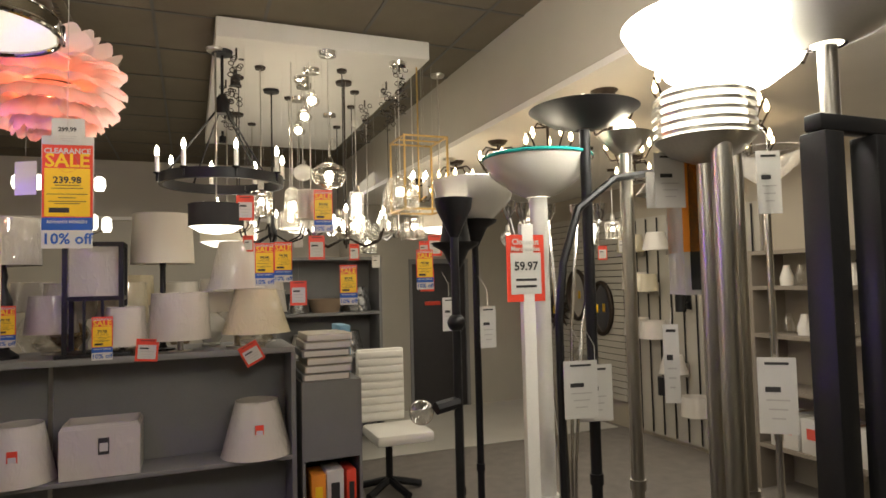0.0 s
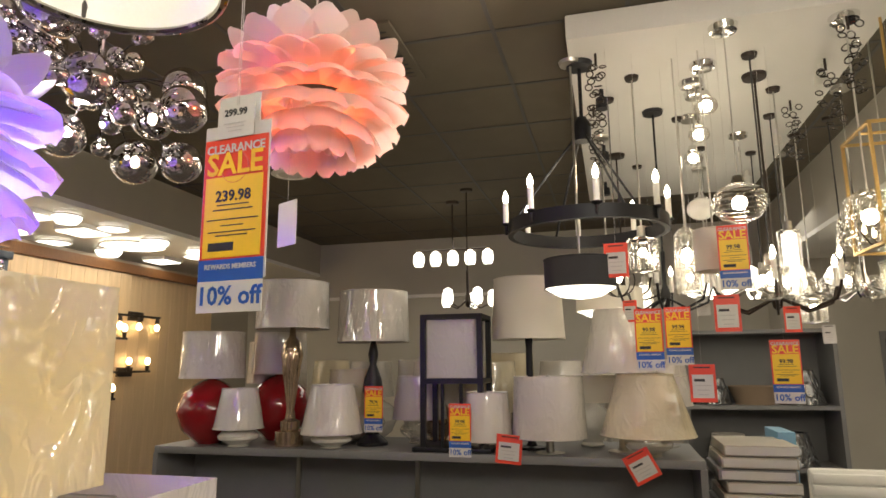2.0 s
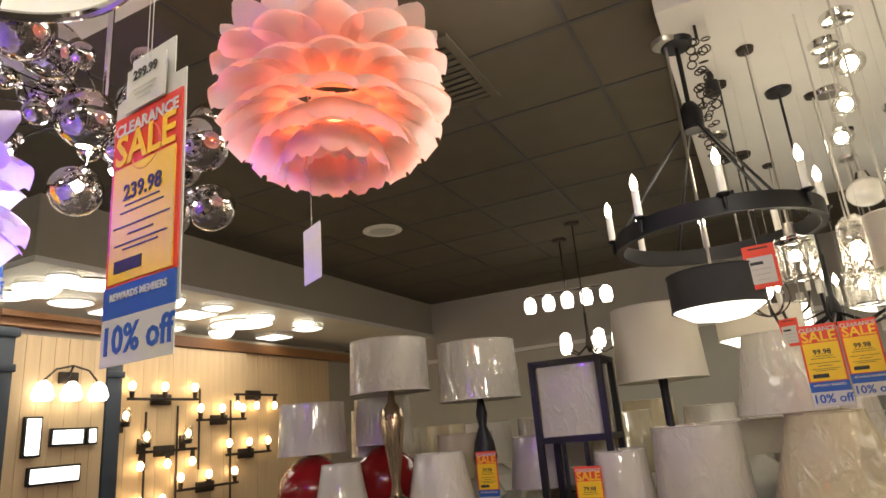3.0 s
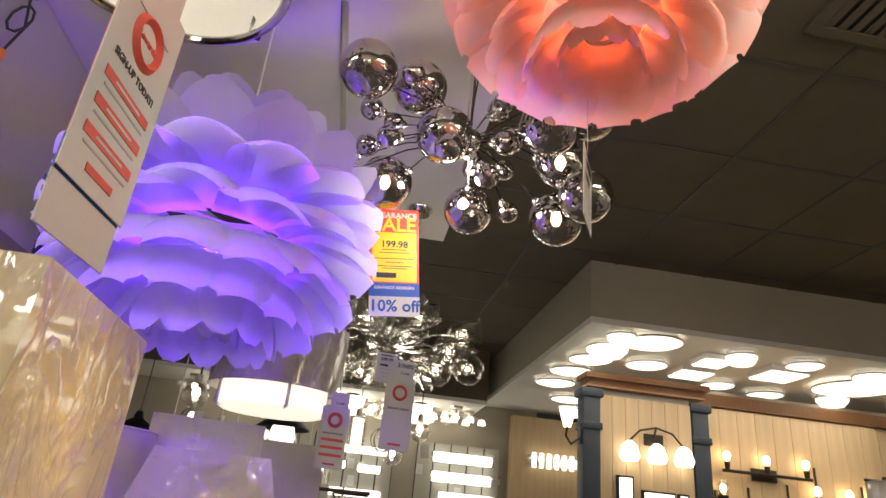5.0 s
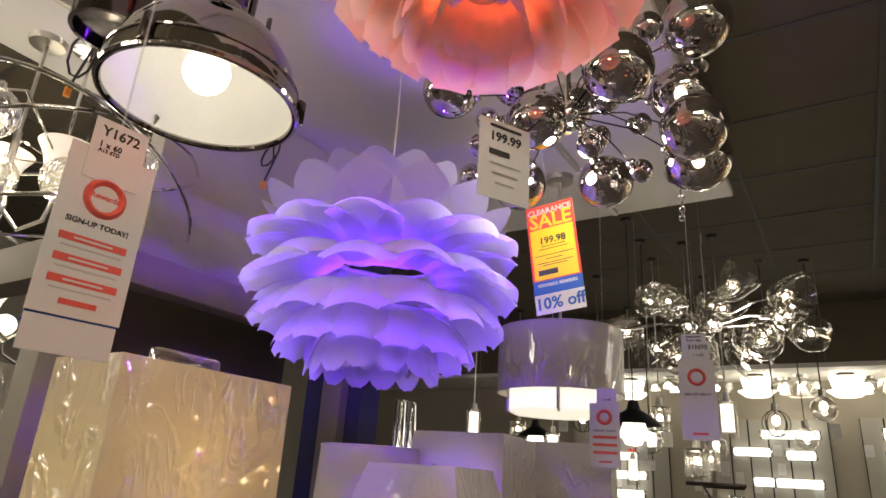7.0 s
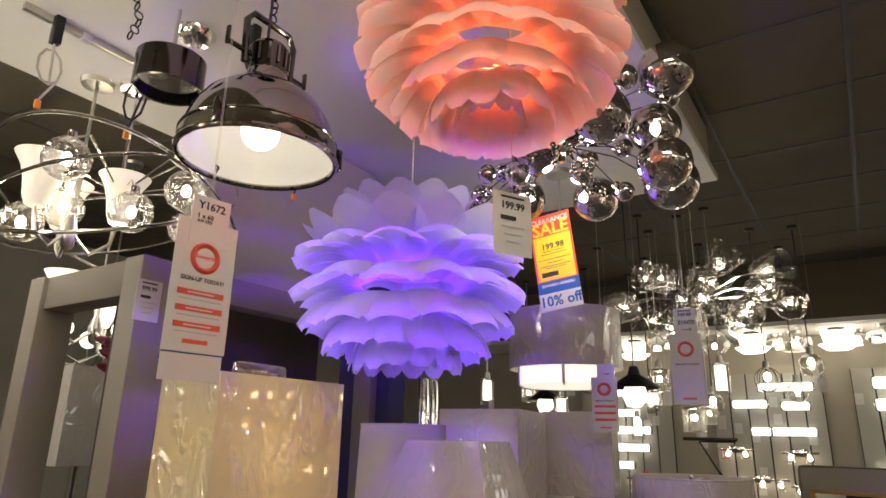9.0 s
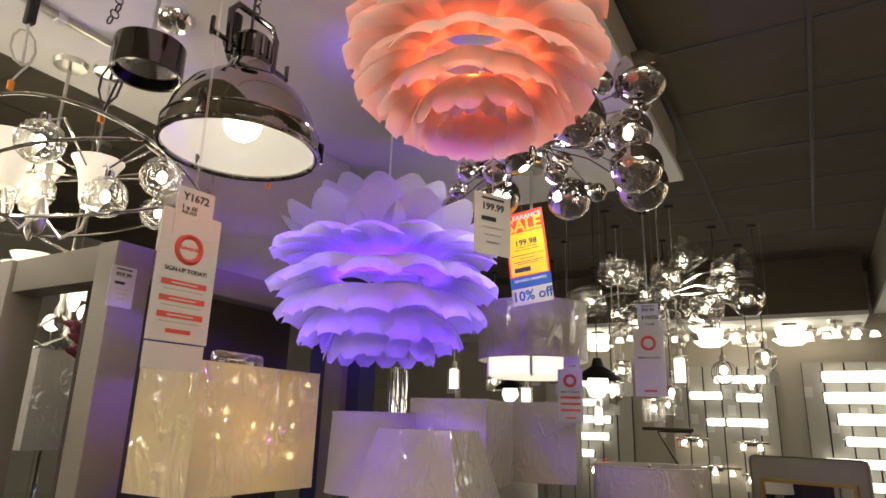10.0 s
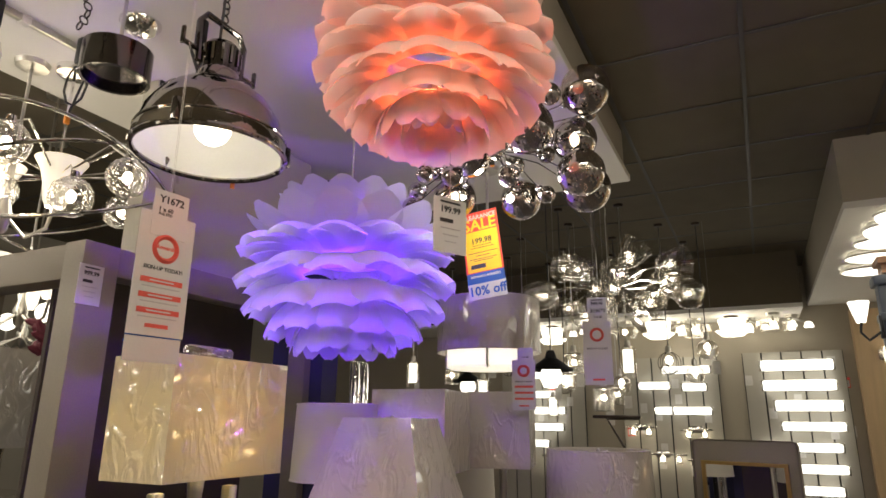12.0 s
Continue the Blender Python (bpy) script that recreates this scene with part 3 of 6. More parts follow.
# ---------------------------------------------------------------- dome pendant
def dome_pendant(at, R, top):
    t = thing("dome_pendant", at, "polished black nickel dome pendant, white inside, lit", "pendant lamp")
    pr = [(R, 0), (R * 1.01, 0.03), (R * 0.97, 0.055), (R * 0.9, 0.10), (R * 0.74, 0.15), (R * 0.52, 0.185), (R * 0.30, 0.205), (R * 0.28, 0.235), (R * 0.22, 0.25)]
    part("dome", lathe(bm_new(), pr, 56), DARKCHROME, t)
    part("inner_dome", lathe(bm_new(), [(r - 0.005, z + 0.001) for r, z in pr[:7]] + [(0, 0.198)], 56), ENAMEL, t, "white enamel inside")
    part("rim", hoop(hoop(bm_new(), (0, 0, 0), R, 0.008, 56), (0, 0, 0.045), R * 0.99, 0.004, 56), DARKCHROME, t)
    neck = lathe(bm_new(), [(0.05, 0.24), (0.052, 0.31), (0.04, 0.325), (0, 0.33)], 28)
    part("neck", neck, GUN, t)
    fin = mesh_of(box(bm_new(), (0.053, 0, 0.28), (0.006, 0.006, 0.05)), DARKCHROME, "vent_fin")
    for k in range(14):
        part("vent_fin", fin, None, t).rotation_euler[2] = 2 * math.pi * k / 14
    yoke = rod(bm_new(), [(-0.075, 0, 0.24), (-0.08, 0, 0.36), (-0.06, 0, 0.39), (0.06, 0, 0.39), (0.08, 0, 0.36), (0.075, 0, 0.24)], 0.009)
    part("yoke", yoke, GUN, t)
    for s in (-1, 1):
        part("thumbscrew", box(rod(bm_new(), [(s * 0.06, 0, 0.27), (s * 0.13, 0, 0.27)], 0.007), (s * 0.13, 0, 0.285), (0.008, 0.012, 0.05), 0.002), GUN, t)
    for k in range(3):
        a = 2 * math.pi * k / 3 + 0.4
        part("rim_latch", box(bm_new(), (R * 1.03 * math.cos(a), R * 1.03 * math.sin(a), 0.03), (0.02, 0.02, 0.06), 0.004), GUN, t)
    part("bulb", ball(bm_new(), (0, 0, 0.075), 0.048), lit("lit_dome_bulb", (1, 0.95, 0.8), 7), t, "lit round bulb")
    n = 9
    for k in range(n):
        z = 0.4 + (top - 0.4) * k / n
        part("chain_link", hoop(bm_new(), (0, 0, z + 0.012), 0.012, 0.0025, 12, Matrix.Rotation(radians(90), 4, "X") @ Matrix.Rotation(radians(90 * (k % 2)), 4, "Y"), 5), GUN, t)
    part("ceiling_canopy", lathe(bm_new(), [(0, top - 0.025), (0.06, top - 0.022), (0.065, top), (0, top)], 28), GUN, t)
    part("cord", rod(bm_new(), [(0.01, 0, 0.33), (0.015, 0.01, 0.5), (0, 0, top)], 0.004), DCORD, t)
    return t


dome_pendant((-0.533, 1.986, 2.40), 0.193, 3.0 - 2.40)


# ---------------------------------------------------------------- smoke ball cluster
def smoke_cluster(at, top):
    rnd = random.Random(11)
    t = thing("globe_cluster_pendant", at, "cluster of smoked mirror glass globes on chrome stems", "chandelier")
    part("stem", rod(bm_new(), [(0, 0, -0.05), (0, 0, top)], 0.008), CHROME, t)
    part("ceiling_canopy", lathe(bm_new(), [(0, top - 0.04), (0.055, top - 0.035), (0.065, top), (0, top)], 28), CHROME, t)
    part("hub", ball(bm_new(), (0, 0, 0.0), 0.035), CHROME, t)
    made, k = [], 0
    tries = 0
    while len(made) < 30 and tries < 3000:
        tries += 1
        r = rnd.choice((0.072, 0.072, 0.066, 0.032, 0.028))
        v = Vector((rnd.uniform(-1, 1) * 0.16, rnd.uniform(-1, 1) * 0.31, rnd.uniform(-0.15, 0.15)))
        if v.length < 0.07 or any((v - o).length < r + q + 0.006 for o, q in made):
            continue
        made.append((v, r))
        g = part("globe", ball(bm_new(), v, r, 28, 18), SMOKE, t)
        part("arm", rod(bm_new(), [(0, 0, 0), v * 0.5 + Vector((0, 0, 0.02)), v - v.normalized() * r], 0.0019, 6), GUN, t)
        part("cap", ball(bm_new(), v - v.normalized() * r, 0.013, 10, 6), CHROME, g)
        if r > 0.05 and len(made) % 3 == 0:
            part("bulb", ball(bm_new(), v, 0.014, 10, 8, 1.5), BULB, g, "lit capsule bulb")
    return t


smoke_cluster((-1.10, 2.565, 2.53), 3.0 - 2.53)


# ---------------------------------------------------------------- clear glass cluster
def glass_shape(kind):
    if kind == 0:
        return [(0.015, 0.06), (0.05, 0.05), (0.062, 0.02), (0.062, -0.06), (0.055, -0.085)]
    if kind == 1:
        return [(0.015, 0.062), (0.04, 0.05), (0.062, 0.015), (0.066, -0.015), (0.05, -0.055), (0.03, -0.066)]
    return [(0.015, 0.055), (0.03, 0.05), (0.05, 0.02), (0.07, -0.05), (0.072, -0.075)]


def glass_cluster(at, top):
    rnd = random.Random(4)
    t = thing("glass_cluster_chandelier", at, "chandelier of assorted clear glass shades with lit bulbs", "chandelier")
    part("stem", rod(bm_new(), [(0, 0, 0), (0, 0, top)], 0.006), CHROME, t)
    part("ceiling_canopy", lathe(bm_new(), [(0, top - 0.03), (0.075, top - 0.025), (0.08, top), (0, top)], 28), CHROME, t)
    part("hub", ball(bm_new(), (0, 0, 0), 0.04), CHROME, t)
    ends = ((-0.02, -0.36, 0.02), (0.02, -0.22, 0.17), (-0.05, -0.08, 0.03), (0.0, 0.06, 0.10), (-0.08, 0.19, -0.03), (0.03, 0.26, 0.02), (-0.05, 0.12, -0.14),
            (0.0, 0.36, -0.06), (0.05, -0.02, -0.12), (-0.04, -0.22, -0.09), (0.1, 0.2, -0.12), (0.05, 0.11, 0.2), (0.12, -0.12, 0.12), (-0.13, -0.1, -0.06),
            (0.12, 0.3, 0.1), (0.1, -0.3, -0.03), (-0.1, 0.0, 0.16), (0.1, 0.04, -0.02), (-0.12, 0.28, 0.08), (0.02, -0.12, -0.16))
    for n, e in enumerate(ends):
        e = Vector((e[0] * 1.22, e[1] * 1.15, e[2] * 0.85))
        part("arm", rod(bm_new(), [(0, 0, 0), e * 0.6 + Vector((0, 0, 0.03)), e], 0.003, 6), CHROME, t)
        kind = n % 3
        turn = (e.normalized() + Vector((0, 0, -0.25))).to_track_quat("-Z", "Y").to_euler()
        g = part("glass_shade", lathe(bm_new(), [(1.25 * r, 1.25 * z) for r, z in glass_shape(kind)], 26), CLEAR if n % 4 else CRACK, t)
        g.location, g.rotation_euler = e, turn
        part("socket", lathe(bm_new(), [(0, 0.075), (0.014, 0.072), (0.016, 0.03), (0, 0.03)], 12), CHROME, g)
        part("bulb", ball(bm_new(), (0, 0, -0.005), 0.036, 16, 10), CRACK, g, "swirled glass bulb")
        part("filament", ball(bm_new(), (0, 0, -0.005), 0.011, 8, 6), BULB, g)
    return t


glass_cluster((-3.02, 2.52, 2.45), CZ - 2.45)


# ---------------------------------------------------------------- crackle ring chandelier
def crackle_rings(at, top):
    t = thing("orbit_chandelier", at, "chrome orbit ring chandelier with lit crackle glass balls", "chandelier")
    part("stem", rod(bm_new(), [(0, 0, 0), (0, 0, top)], 0.006), CHROME, t)
    part("ceiling_canopy", lathe(bm_new(), [(0, top - 0.03), (0.06, top - 0.025), (0.065, top), (0, top)], 24), CHROME, t)
    for a, b, R in ((14, 10, 0.42), (-16, 25, 0.40), (8, -24, 0.43)):
        part("ring", hoop(bm_new(), (0, 0, 0), R, 0.006, 56, Matrix.Rotation(radians(a), 4, "X") @ Matrix.Rotation(radians(b), 4, "Y")), CHROME, t)
    for k, (x, y, z) in enumerate(((0.19, 0.12, 0.04), (0.08, -0.10, 0.0), (0.03, 0.12, -0.04), (-0.22, 0.05, 0.11), (0.14, -0.16, -0.05), (-0.26, -0.10, 0.05), (-0.05, 0.2, 0.03))):
        x, y, z = 1.45 * x, 1.45 * y, 1.3 * z
        part("arm", rod(bm_new(), [(0, 0, 0.06), (x * 0.7, y * 0.7, z + 0.13), (x, y, z + 0.07)], 0.0045, 6), CHROME, t)
        g = part("crackle_ball", ball(bm_new(), (x, y, z), 0.072, 24, 16), CRACK, t)
        part("bulb", ball(bm_new(), (x, y, z), 0.016, 10, 8, 1.4), BULB, g, "lit capsule bulb")
        part("socket", lathe(bm_new(), [(0, 0.095), (0.016, 0.092), (0.018, 0.068), (0, 0.068)], 12, (x, y, z)), CHROME, g)
    return t


crackle_rings((-0.72, 1.02, 2.50), 3.0 - 2.50)


# ---------------------------------------------------------------- candle ring chandelier
def candle_ring(at, R, top):
    t = thing("candle_chandelier", at, "black iron ring chandelier with lit candle bulbs", "chandelier")
    part("ring", lathe(bm_new(), [(R - 0.012, -0.03), (R + 0.012, -0.03), (R + 0.012, 0.03), (R - 0.012, 0.03), (R - 0.012, -0.03)], 56), BLACK, t)
    for k in range(4):
        a = 2 * math.pi * k / 4 + 0.5
        part("strut", rod(bm_new(), [(R * math.cos(a), R * math.sin(a), 0.02), (0.02 * math.cos(a), 0.02 * math.sin(a), 0.46)], 0.006), BLACK, t)
    part("crown", lathe(bm_new(), [(0, 0.42), (0.04, 0.42), (0.045, 0.5), (0.02, 0.54), (0, 0.54)], 20), BLACK, t)
    part("chain", rod(bm_new(), [(0, 0, 0.5), (0, 0, top)], 0.009), BLACK, t)
    part("ceiling_canopy", lathe(bm_new(), [(0, top - 0.03), (0.06, top - 0.025), (0.065, top), (0, top)], 24), BLACK, t)
    for k in range(8):
        a = 2 * math.pi * k / 8 + 0.15
        x, y = (R + 0.02) * math.cos(a), (R + 0.02) * math.sin(a)
        c = part("candle", lathe(bm_new(), [(0, 0.03), (0.013, 0.03), (0.013, 0.13), (0, 0.13)], 14, (x, y, 0)), ENAMEL, t, "ivory candle sleeve")
        part("cup", lathe(bm_new(), [(0.006, -0.02), (0.008, 0.02), (0.022, 0.03), (0.022, 0.034), (0, 0.034)], 14, (x, y, 0)), BLACK, c)
        part("bulb", lathe(bm_new(), [(0, 0.13), (0.009, 0.135), (0.014, 0.155), (0.009, 0.178), (0, 0.195)], 12, (x, y, 0)), BULB, c, "lit flame bulb")
    return t


candle_ring((0.17, 4.13, 2.36), 0.35, B1Z - 2.36)


# ---------------------------------------------------------------- lampshades and table lamps
def drum_shade(t, material, z0, z1, r0, r1, seg=40, name="shade", label=""):
    """Open shade, r0 below and r1 above, with fabric on both sides, rim wires and a spider."""
    s = part(name, lathe(bm_new(), [(r0, z0), (r1, z1), (r1 - 0.004, z1), (r0 - 0.004, z0), (r0, z0)], seg), material, t, label)
    part("lower_rim", hoop(bm_new(), (0, 0, z0), r0, 0.003, seg), material, s)
    part("upper_rim", hoop(bm_new(), (0, 0, z1), r1, 0.003, seg), material, s)
    return s


def box_shade(t, material, z0, z1, w0, d0, w1=None, d1=None, name="shade"):
    w1, d1 = w1 or w0, d1 or d0
    bm = bm_new()
    rings = []
    for z, w, dd, k in ((z0, w0, d0, 0), (z1, w1, d1, 0), (z1, w1, d1, 0.004), (z0, w0, d0, 0.004)):
        rings.append([bm.verts.new((sx * (w / 2 - k), sy * (dd / 2 - k), z)) for sx, sy in ((-1, -1), (1, -1), (1, 1), (-1, 1))])
    for a, b in zip(rings, rings[1:] + rings[:1]):
        for k in range(4):
            bm.faces.new((a[k], a[(k + 1) % 4], b[(k + 1) % 4], b[k]))
    bmesh.ops.subdivide_edges(bm, edges=bm.edges[:], cuts=3, use_grid_fill=True)
    return part(name, bm, material, t)


BASES = {
    "column": [(0, 0), (0.075, 0), (0.075, 0.02), (0.03, 0.03), (0.02, 0.06), (0.018, 0.9), (0.022, 0.97), (0.012, 1.0), (0, 1.0)],
    "vase": [(0, 0), (0.06, 0), (0.065, 0.03), (0.05, 0.08), (0.11, 0.35), (0.115, 0.5), (0.09, 0.72), (0.035, 0.88), (0.03, 0.95), (0.012, 1.0), (0, 1.0)],
    "gourd": [(0, 0), (0.07, 0), (0.16, 0.20), (0.195, 0.45), (0.165, 0.72), (0.07, 0.90), (0.035, 0.93), (0.035, 0.98), (0, 1.0)],
    "urn": [(0, 0), (0.08, 0), (0.08, 0.12), (0.055, 0.13), (0.055, 0.2), (0.03, 0.22), (0.022, 0.3), (0.045, 0.55), (0.065, 0.75), (0.05, 0.85), (0.02, 0.9), (0.015, 1.0), (0, 1.0)],
    "spindle": [(0, 0), (0.09, 0), (0.09, 0.03), (0.04, 0.10), (0.03, 0.3), (0.06, 0.5), (0.05, 0.62), (0.02, 0.75), (0.03, 0.85), (0.012, 1.0), (0, 1.0)],
}


def table_lamp(at, base, base_mat, base_h, shade, shade_mat, dims, label, lit_inside=False, turn=0.0, group="table lamps"):
    """dims: shade height, lower radius, upper radius (round) or widths (box)."""
    t = thing("table_lamp", at, label, "table lamp", group, turn)
    part("base", lathe(bm_new(), [(r, z * base_h) for r, z in BASES[base]], 32), base_mat, t)
    part("neck", rod(bm_new(), [(0, 0, base_h * 0.98), (0, 0, base_h + dims[0] * 0.75)], 0.006), NICKEL, t)
    z0 = base_h - 0.02
    if shade == "drum":
        drum_shade(t, shade_mat, z0, z0 + dims[0], dims[1], dims[2])
    else:
        box_shade(t, shade_mat, z0, z0 + dims[0], dims[1], dims[2], *(dims[3:] if len(dims) > 3 else ()))
    part("harp", hoop(bm_new(), (0, 0, base_h + dims[0] * 0.45), 0.06, 0.002, 20, Matrix.Rotation(radians(90), 4, "X"), 5), NICKEL, t)
    part("finial", ball(rod(bm_new(), [(-dims[1] * 0.9 if shade == "drum" else -0.1, 0, z0 + dims[0] * 0.96), (dims[1] * 0.9 if shade == "drum" else 0.1, 0, z0 + dims[0] * 0.96)], 0.002, 5), (0, 0, z0 + dims[0]), 0.009, 10, 8), NICKEL, t)
    part("bulb", ball(bm_new(), (0, 0, base_h + dims[0] * 0.35), 0.028, 14, 10), BULBW if lit_inside else OPAL, t, "lit bulb" if lit_inside else "")
    return t


# ---------------------------------------------------------------- gondola with lamps
CT = 1.30
u = thing("shelf_unit", (-0.85, 4.78, 0), "dark grey laminate shelf unit crowded with wrapped lampshades", "shelving")
part("top_shelf", box(bm_new(), (0, 0, CT - 0.02), (2.98, 0.66, 0.04), 0.003), SHELF, u)
part("back_panel", slab(bm_new(), (-1.47, 1.47), (0.02, 0.05), (0, CT - 0.04)), SHELF, u)
for xs in (-1.48, -0.74, 0.0, 1.48):
    if abs(xs) > 1:
        part("side_panel", slab(bm_new(), (xs - 0.015, xs + 0.015), (-0.33, 0.33), (0, CT - 0.04)), SHELF, u)
    else:
        part("slotted_upright", slab(bm_new(), (xs - 0.012, xs + 0.012), (0.0, 0.02), (0, CT - 0.05)), NICKEL, u)
for z in (0.56, 0.10):
    part("shelf", box(bm_new(), (0, -0.16, z), (2.93, 0.34, 0.03), 0.003), SHELF, u)

# lamps on the top, west to east
def on_top(x, y):
    return (x, y, CT + 0.001)


table_lamp(on_top(-2.10, 4.62), "gourd", REDGL, 0.40, "drum", LINEN, (0.27, 0.19, 0.18), "red glazed round lamp with wrapped white drum shade")
table_lamp(on_top(-1.78, 4.86), "gourd", REDGL, 0.42, "drum", LINEN, (0.25, 0.17, 0.16), "red glazed round lamp with wrapped pale shade")
table_lamp(on_top(-1.56, 4.60), "urn", AMBERGL, 0.68, "drum", GREYSH, (0.27, 0.215, 0.205), "mercury glass lamp on gold plinth, wrapped silver shade")
table_lamp(on_top(-1.10, 4.72), "spindle", BLACK, 0.60, "drum", GREYSH, (0.29, 0.21, 0.20), "black turned lamp with wrapped grey drum shade")
table_lamp(on_top(-0.19, 4.72), "column", BLACK, 0.60, "drum", PLAIN, (0.33, 0.20, 0.185), "black column lamp with tapered white shade")
table_lamp(on_top(0.28, 4.66), "column", NICKEL, 0.42, "drum", LINEN, (0.32, 0.19, 0.115), "slim nickel lamp with wrapped white cone shade")
table_lamp(on_top(0.40, 4.56), "vase", CLEAR, 0.12, "drum", CREAM, (0.29, 0.225, 0.135), "low glass lamp with wrapped cream empire shade")
table_lamp(on_top(-0.08, 4.58), "column", NICKEL, 0.10, "drum", LINEN, (0.30, 0.19, 0.175), "low lamp with wrapped pale drum shade")
table_lamp(on_top(-1.28, 4.56), "vase", CERAM, 0.10, "drum", LINEN, (0.26, 0.17, 0.12), "low white lamp with wrapped cone shade")
table_lamp(on_top(0.12, 4.92), "vase", CERAM, 0.26, "drum", PLAIN, (0.14, 0.17, 0.16), "white lamp with leaf patterned drum shade")
table_lamp(on_top(-0.45, 4.95), "vase", CLEAR, 0.20, "drum", CREAM, (0.28, 0.17, 0.14), "clear glass lamp with wrapped cream shade")
table_lamp(on_top(-0.78, 5.0), "vase", AMBERGL, 0.24, "drum", LINEN, (0.24, 0.17, 0.15), "glass lamp with wrapped white shade")
table_lamp(on_top(-1.9, 5.0), "column", NICKEL, 0.36, "drum", LINEN, (0.26, 0.17, 0.16), "nickel lamp with wrapped white shade")

# second unit behind
u2 = thing("shelf_unit", (-1.0, 5.75, 0), "dark grey laminate shelf unit behind, full of lamps", "shelving")
part("top_shelf", box(bm_new(), (0, 0, 1.18), (2.7, 0.5, 0.04), 0.003), SHELF, u2)
part("back_panel", slab(bm_new(), (-1.33, 1.33), (0.02, 0.05), (0, 1.16)), SHELF, u2)
for xs in (-1.335, 1.335):
    part("side_panel", slab(bm_new(), (xs - 0.015, xs + 0.015), (-0.25, 0.25), (0, 1.16)), SHELF, u2)
for k, (x, b, m, h, sm, dims, lab) in enumerate((
        (-2.2, "vase", AMBERGL, 0.36, LINEN, (0.24, 0.16, 0.15), "amber glass lamp with wrapped white shade"),
        (-1.85, "column", NICKEL, 0.30, CREAM, (0.30, 0.17, 0.13), "nickel lamp with wrapped cream shade"),
        (-1.5, "gourd", CERAM, 0.34, LINEN, (0.25, 0.17, 0.15), "white ceramic lamp with wrapped shade"),
        (-1.15, "vase", CLEAR, 0.38, GREYSH, (0.22, 0.15, 0.15), "clear glass lamp with wrapped grey shade"),
        (-0.8, "spindle", NICKEL, 0.32, LINEN, (0.26, 0.17, 0.12), "turned nickel lamp with wrapped white shade"),
        (-0.45, "column", CHROME, 0.40, CREAM, (0.24, 0.16, 0.15), "chrome lamp with wrapped cream shade"),
        (-0.1, "vase", AMBERGL, 0.34, LINEN, (0.24, 0.17, 0.14), "mercury glass lamp with wrapped white shade"),
        (0.2, "column", NICKEL, 0.36, LINEN, (0.24, 0.15, 0.14), "slim nickel lamp with wrapped white shade"))):
    table_lamp((x, 5.72 + 0.06 * (k % 2), 1.201), b, m, h, "drum", sm, dims, lab)
for x, y, b, m, h, sm, dims, lab in (
        (-1.84, 4.52, "vase", CERAM, 0.12, LINEN, (0.22, 0.14, 0.10), "small white lamp with wrapped cone shade"),
        (-0.86, 4.86, "vase", CLEAR, 0.16, LINEN, (0.24, 0.16, 0.13), "clear glass lamp with wrapped white shade"),
        (-1.30, 4.92, "gourd", CERAM, 0.22, CREAM, (0.22, 0.16, 0.15), "white lamp with wrapped patterned shade"),
        (0.50, 4.95, "column", NICKEL, 0.24, GREYSH, (0.24, 0.16, 0.13), "slim lamp with wrapped grey shade"),
        (-0.40, 4.56, "vase", CLEAR, 0.08, LINEN, (0.24, 0.13, 0.11), "low glass lamp with wrapped pale shade")):
    table_lamp(on_top(x, y), b, m, h, "drum", sm, dims, lab)

# the black open frame lantern lamp
f = thing("frame_lamp", on_top(-0.575, 4.62), "square black frame lamp with wrapped white panel", "table lamp")
fr = bm_new()
for sx in (-1, 1):
    for sy in (-1, 1):
        slab(fr, (sx * 0.155 - 0.014, sx * 0.155 + 0.014), (sy * 0.12 - 0.014, sy * 0.12 + 0.014), (0.02, 0.70))
part("frame", fr, BLACK, f)
part("foot", box(bm_new(), (0, 0, 0.012), (0.42, 0.30, 0.024), 0.004), BLACK, f)
for z in (0.36, 0.70):
    rim = bm_new()
    for s in (-1, 1):
        slab(rim, (-0.169, 0.169), (s * 0.12 - 0.013, s * 0.12 + 0.013), (z - 0.013, z + 0.013))
        slab(rim, (s * 0.155 - 0.013, s * 0.155 + 0.013), (-0.107, 0.107), (z - 0.0125, z + 0.0125))
    part("rail", rim, BLACK, f)
box_shade(f, LINEN, 0.376, 0.685, 0.27, 0.21)
for xs in (-0.05, 0.05):
    part("spindle", slab(bm_new(), (xs - 0.008, xs + 0.008), (-0.128, -0.112), (0.024, 0.347)), BLACK, f)

# spare shades on the lower shelf
def loose_shade(at, r0, r1, h, material, label, tagcol=True):
    t = thing("loose_lampshade", at, label, "lampshade", "spare shades")
    drum_shade(t, material, 0.004, h, r0, r1)
    if tagcol:
        part("label", box(bm_new(), (0, -(r0 + r1) / 2 - 0.002, h * 0.5), (0.055, 0.002, 0.09)), RED, t, "red shelf label", False)
        part("label_field", box(bm_new(), (0, -(r0 + r1) / 2 - 0.0036, h * 0.46), (0.042, 0.0012, 0.05)), PAPER, t, smooth=False)
    return t


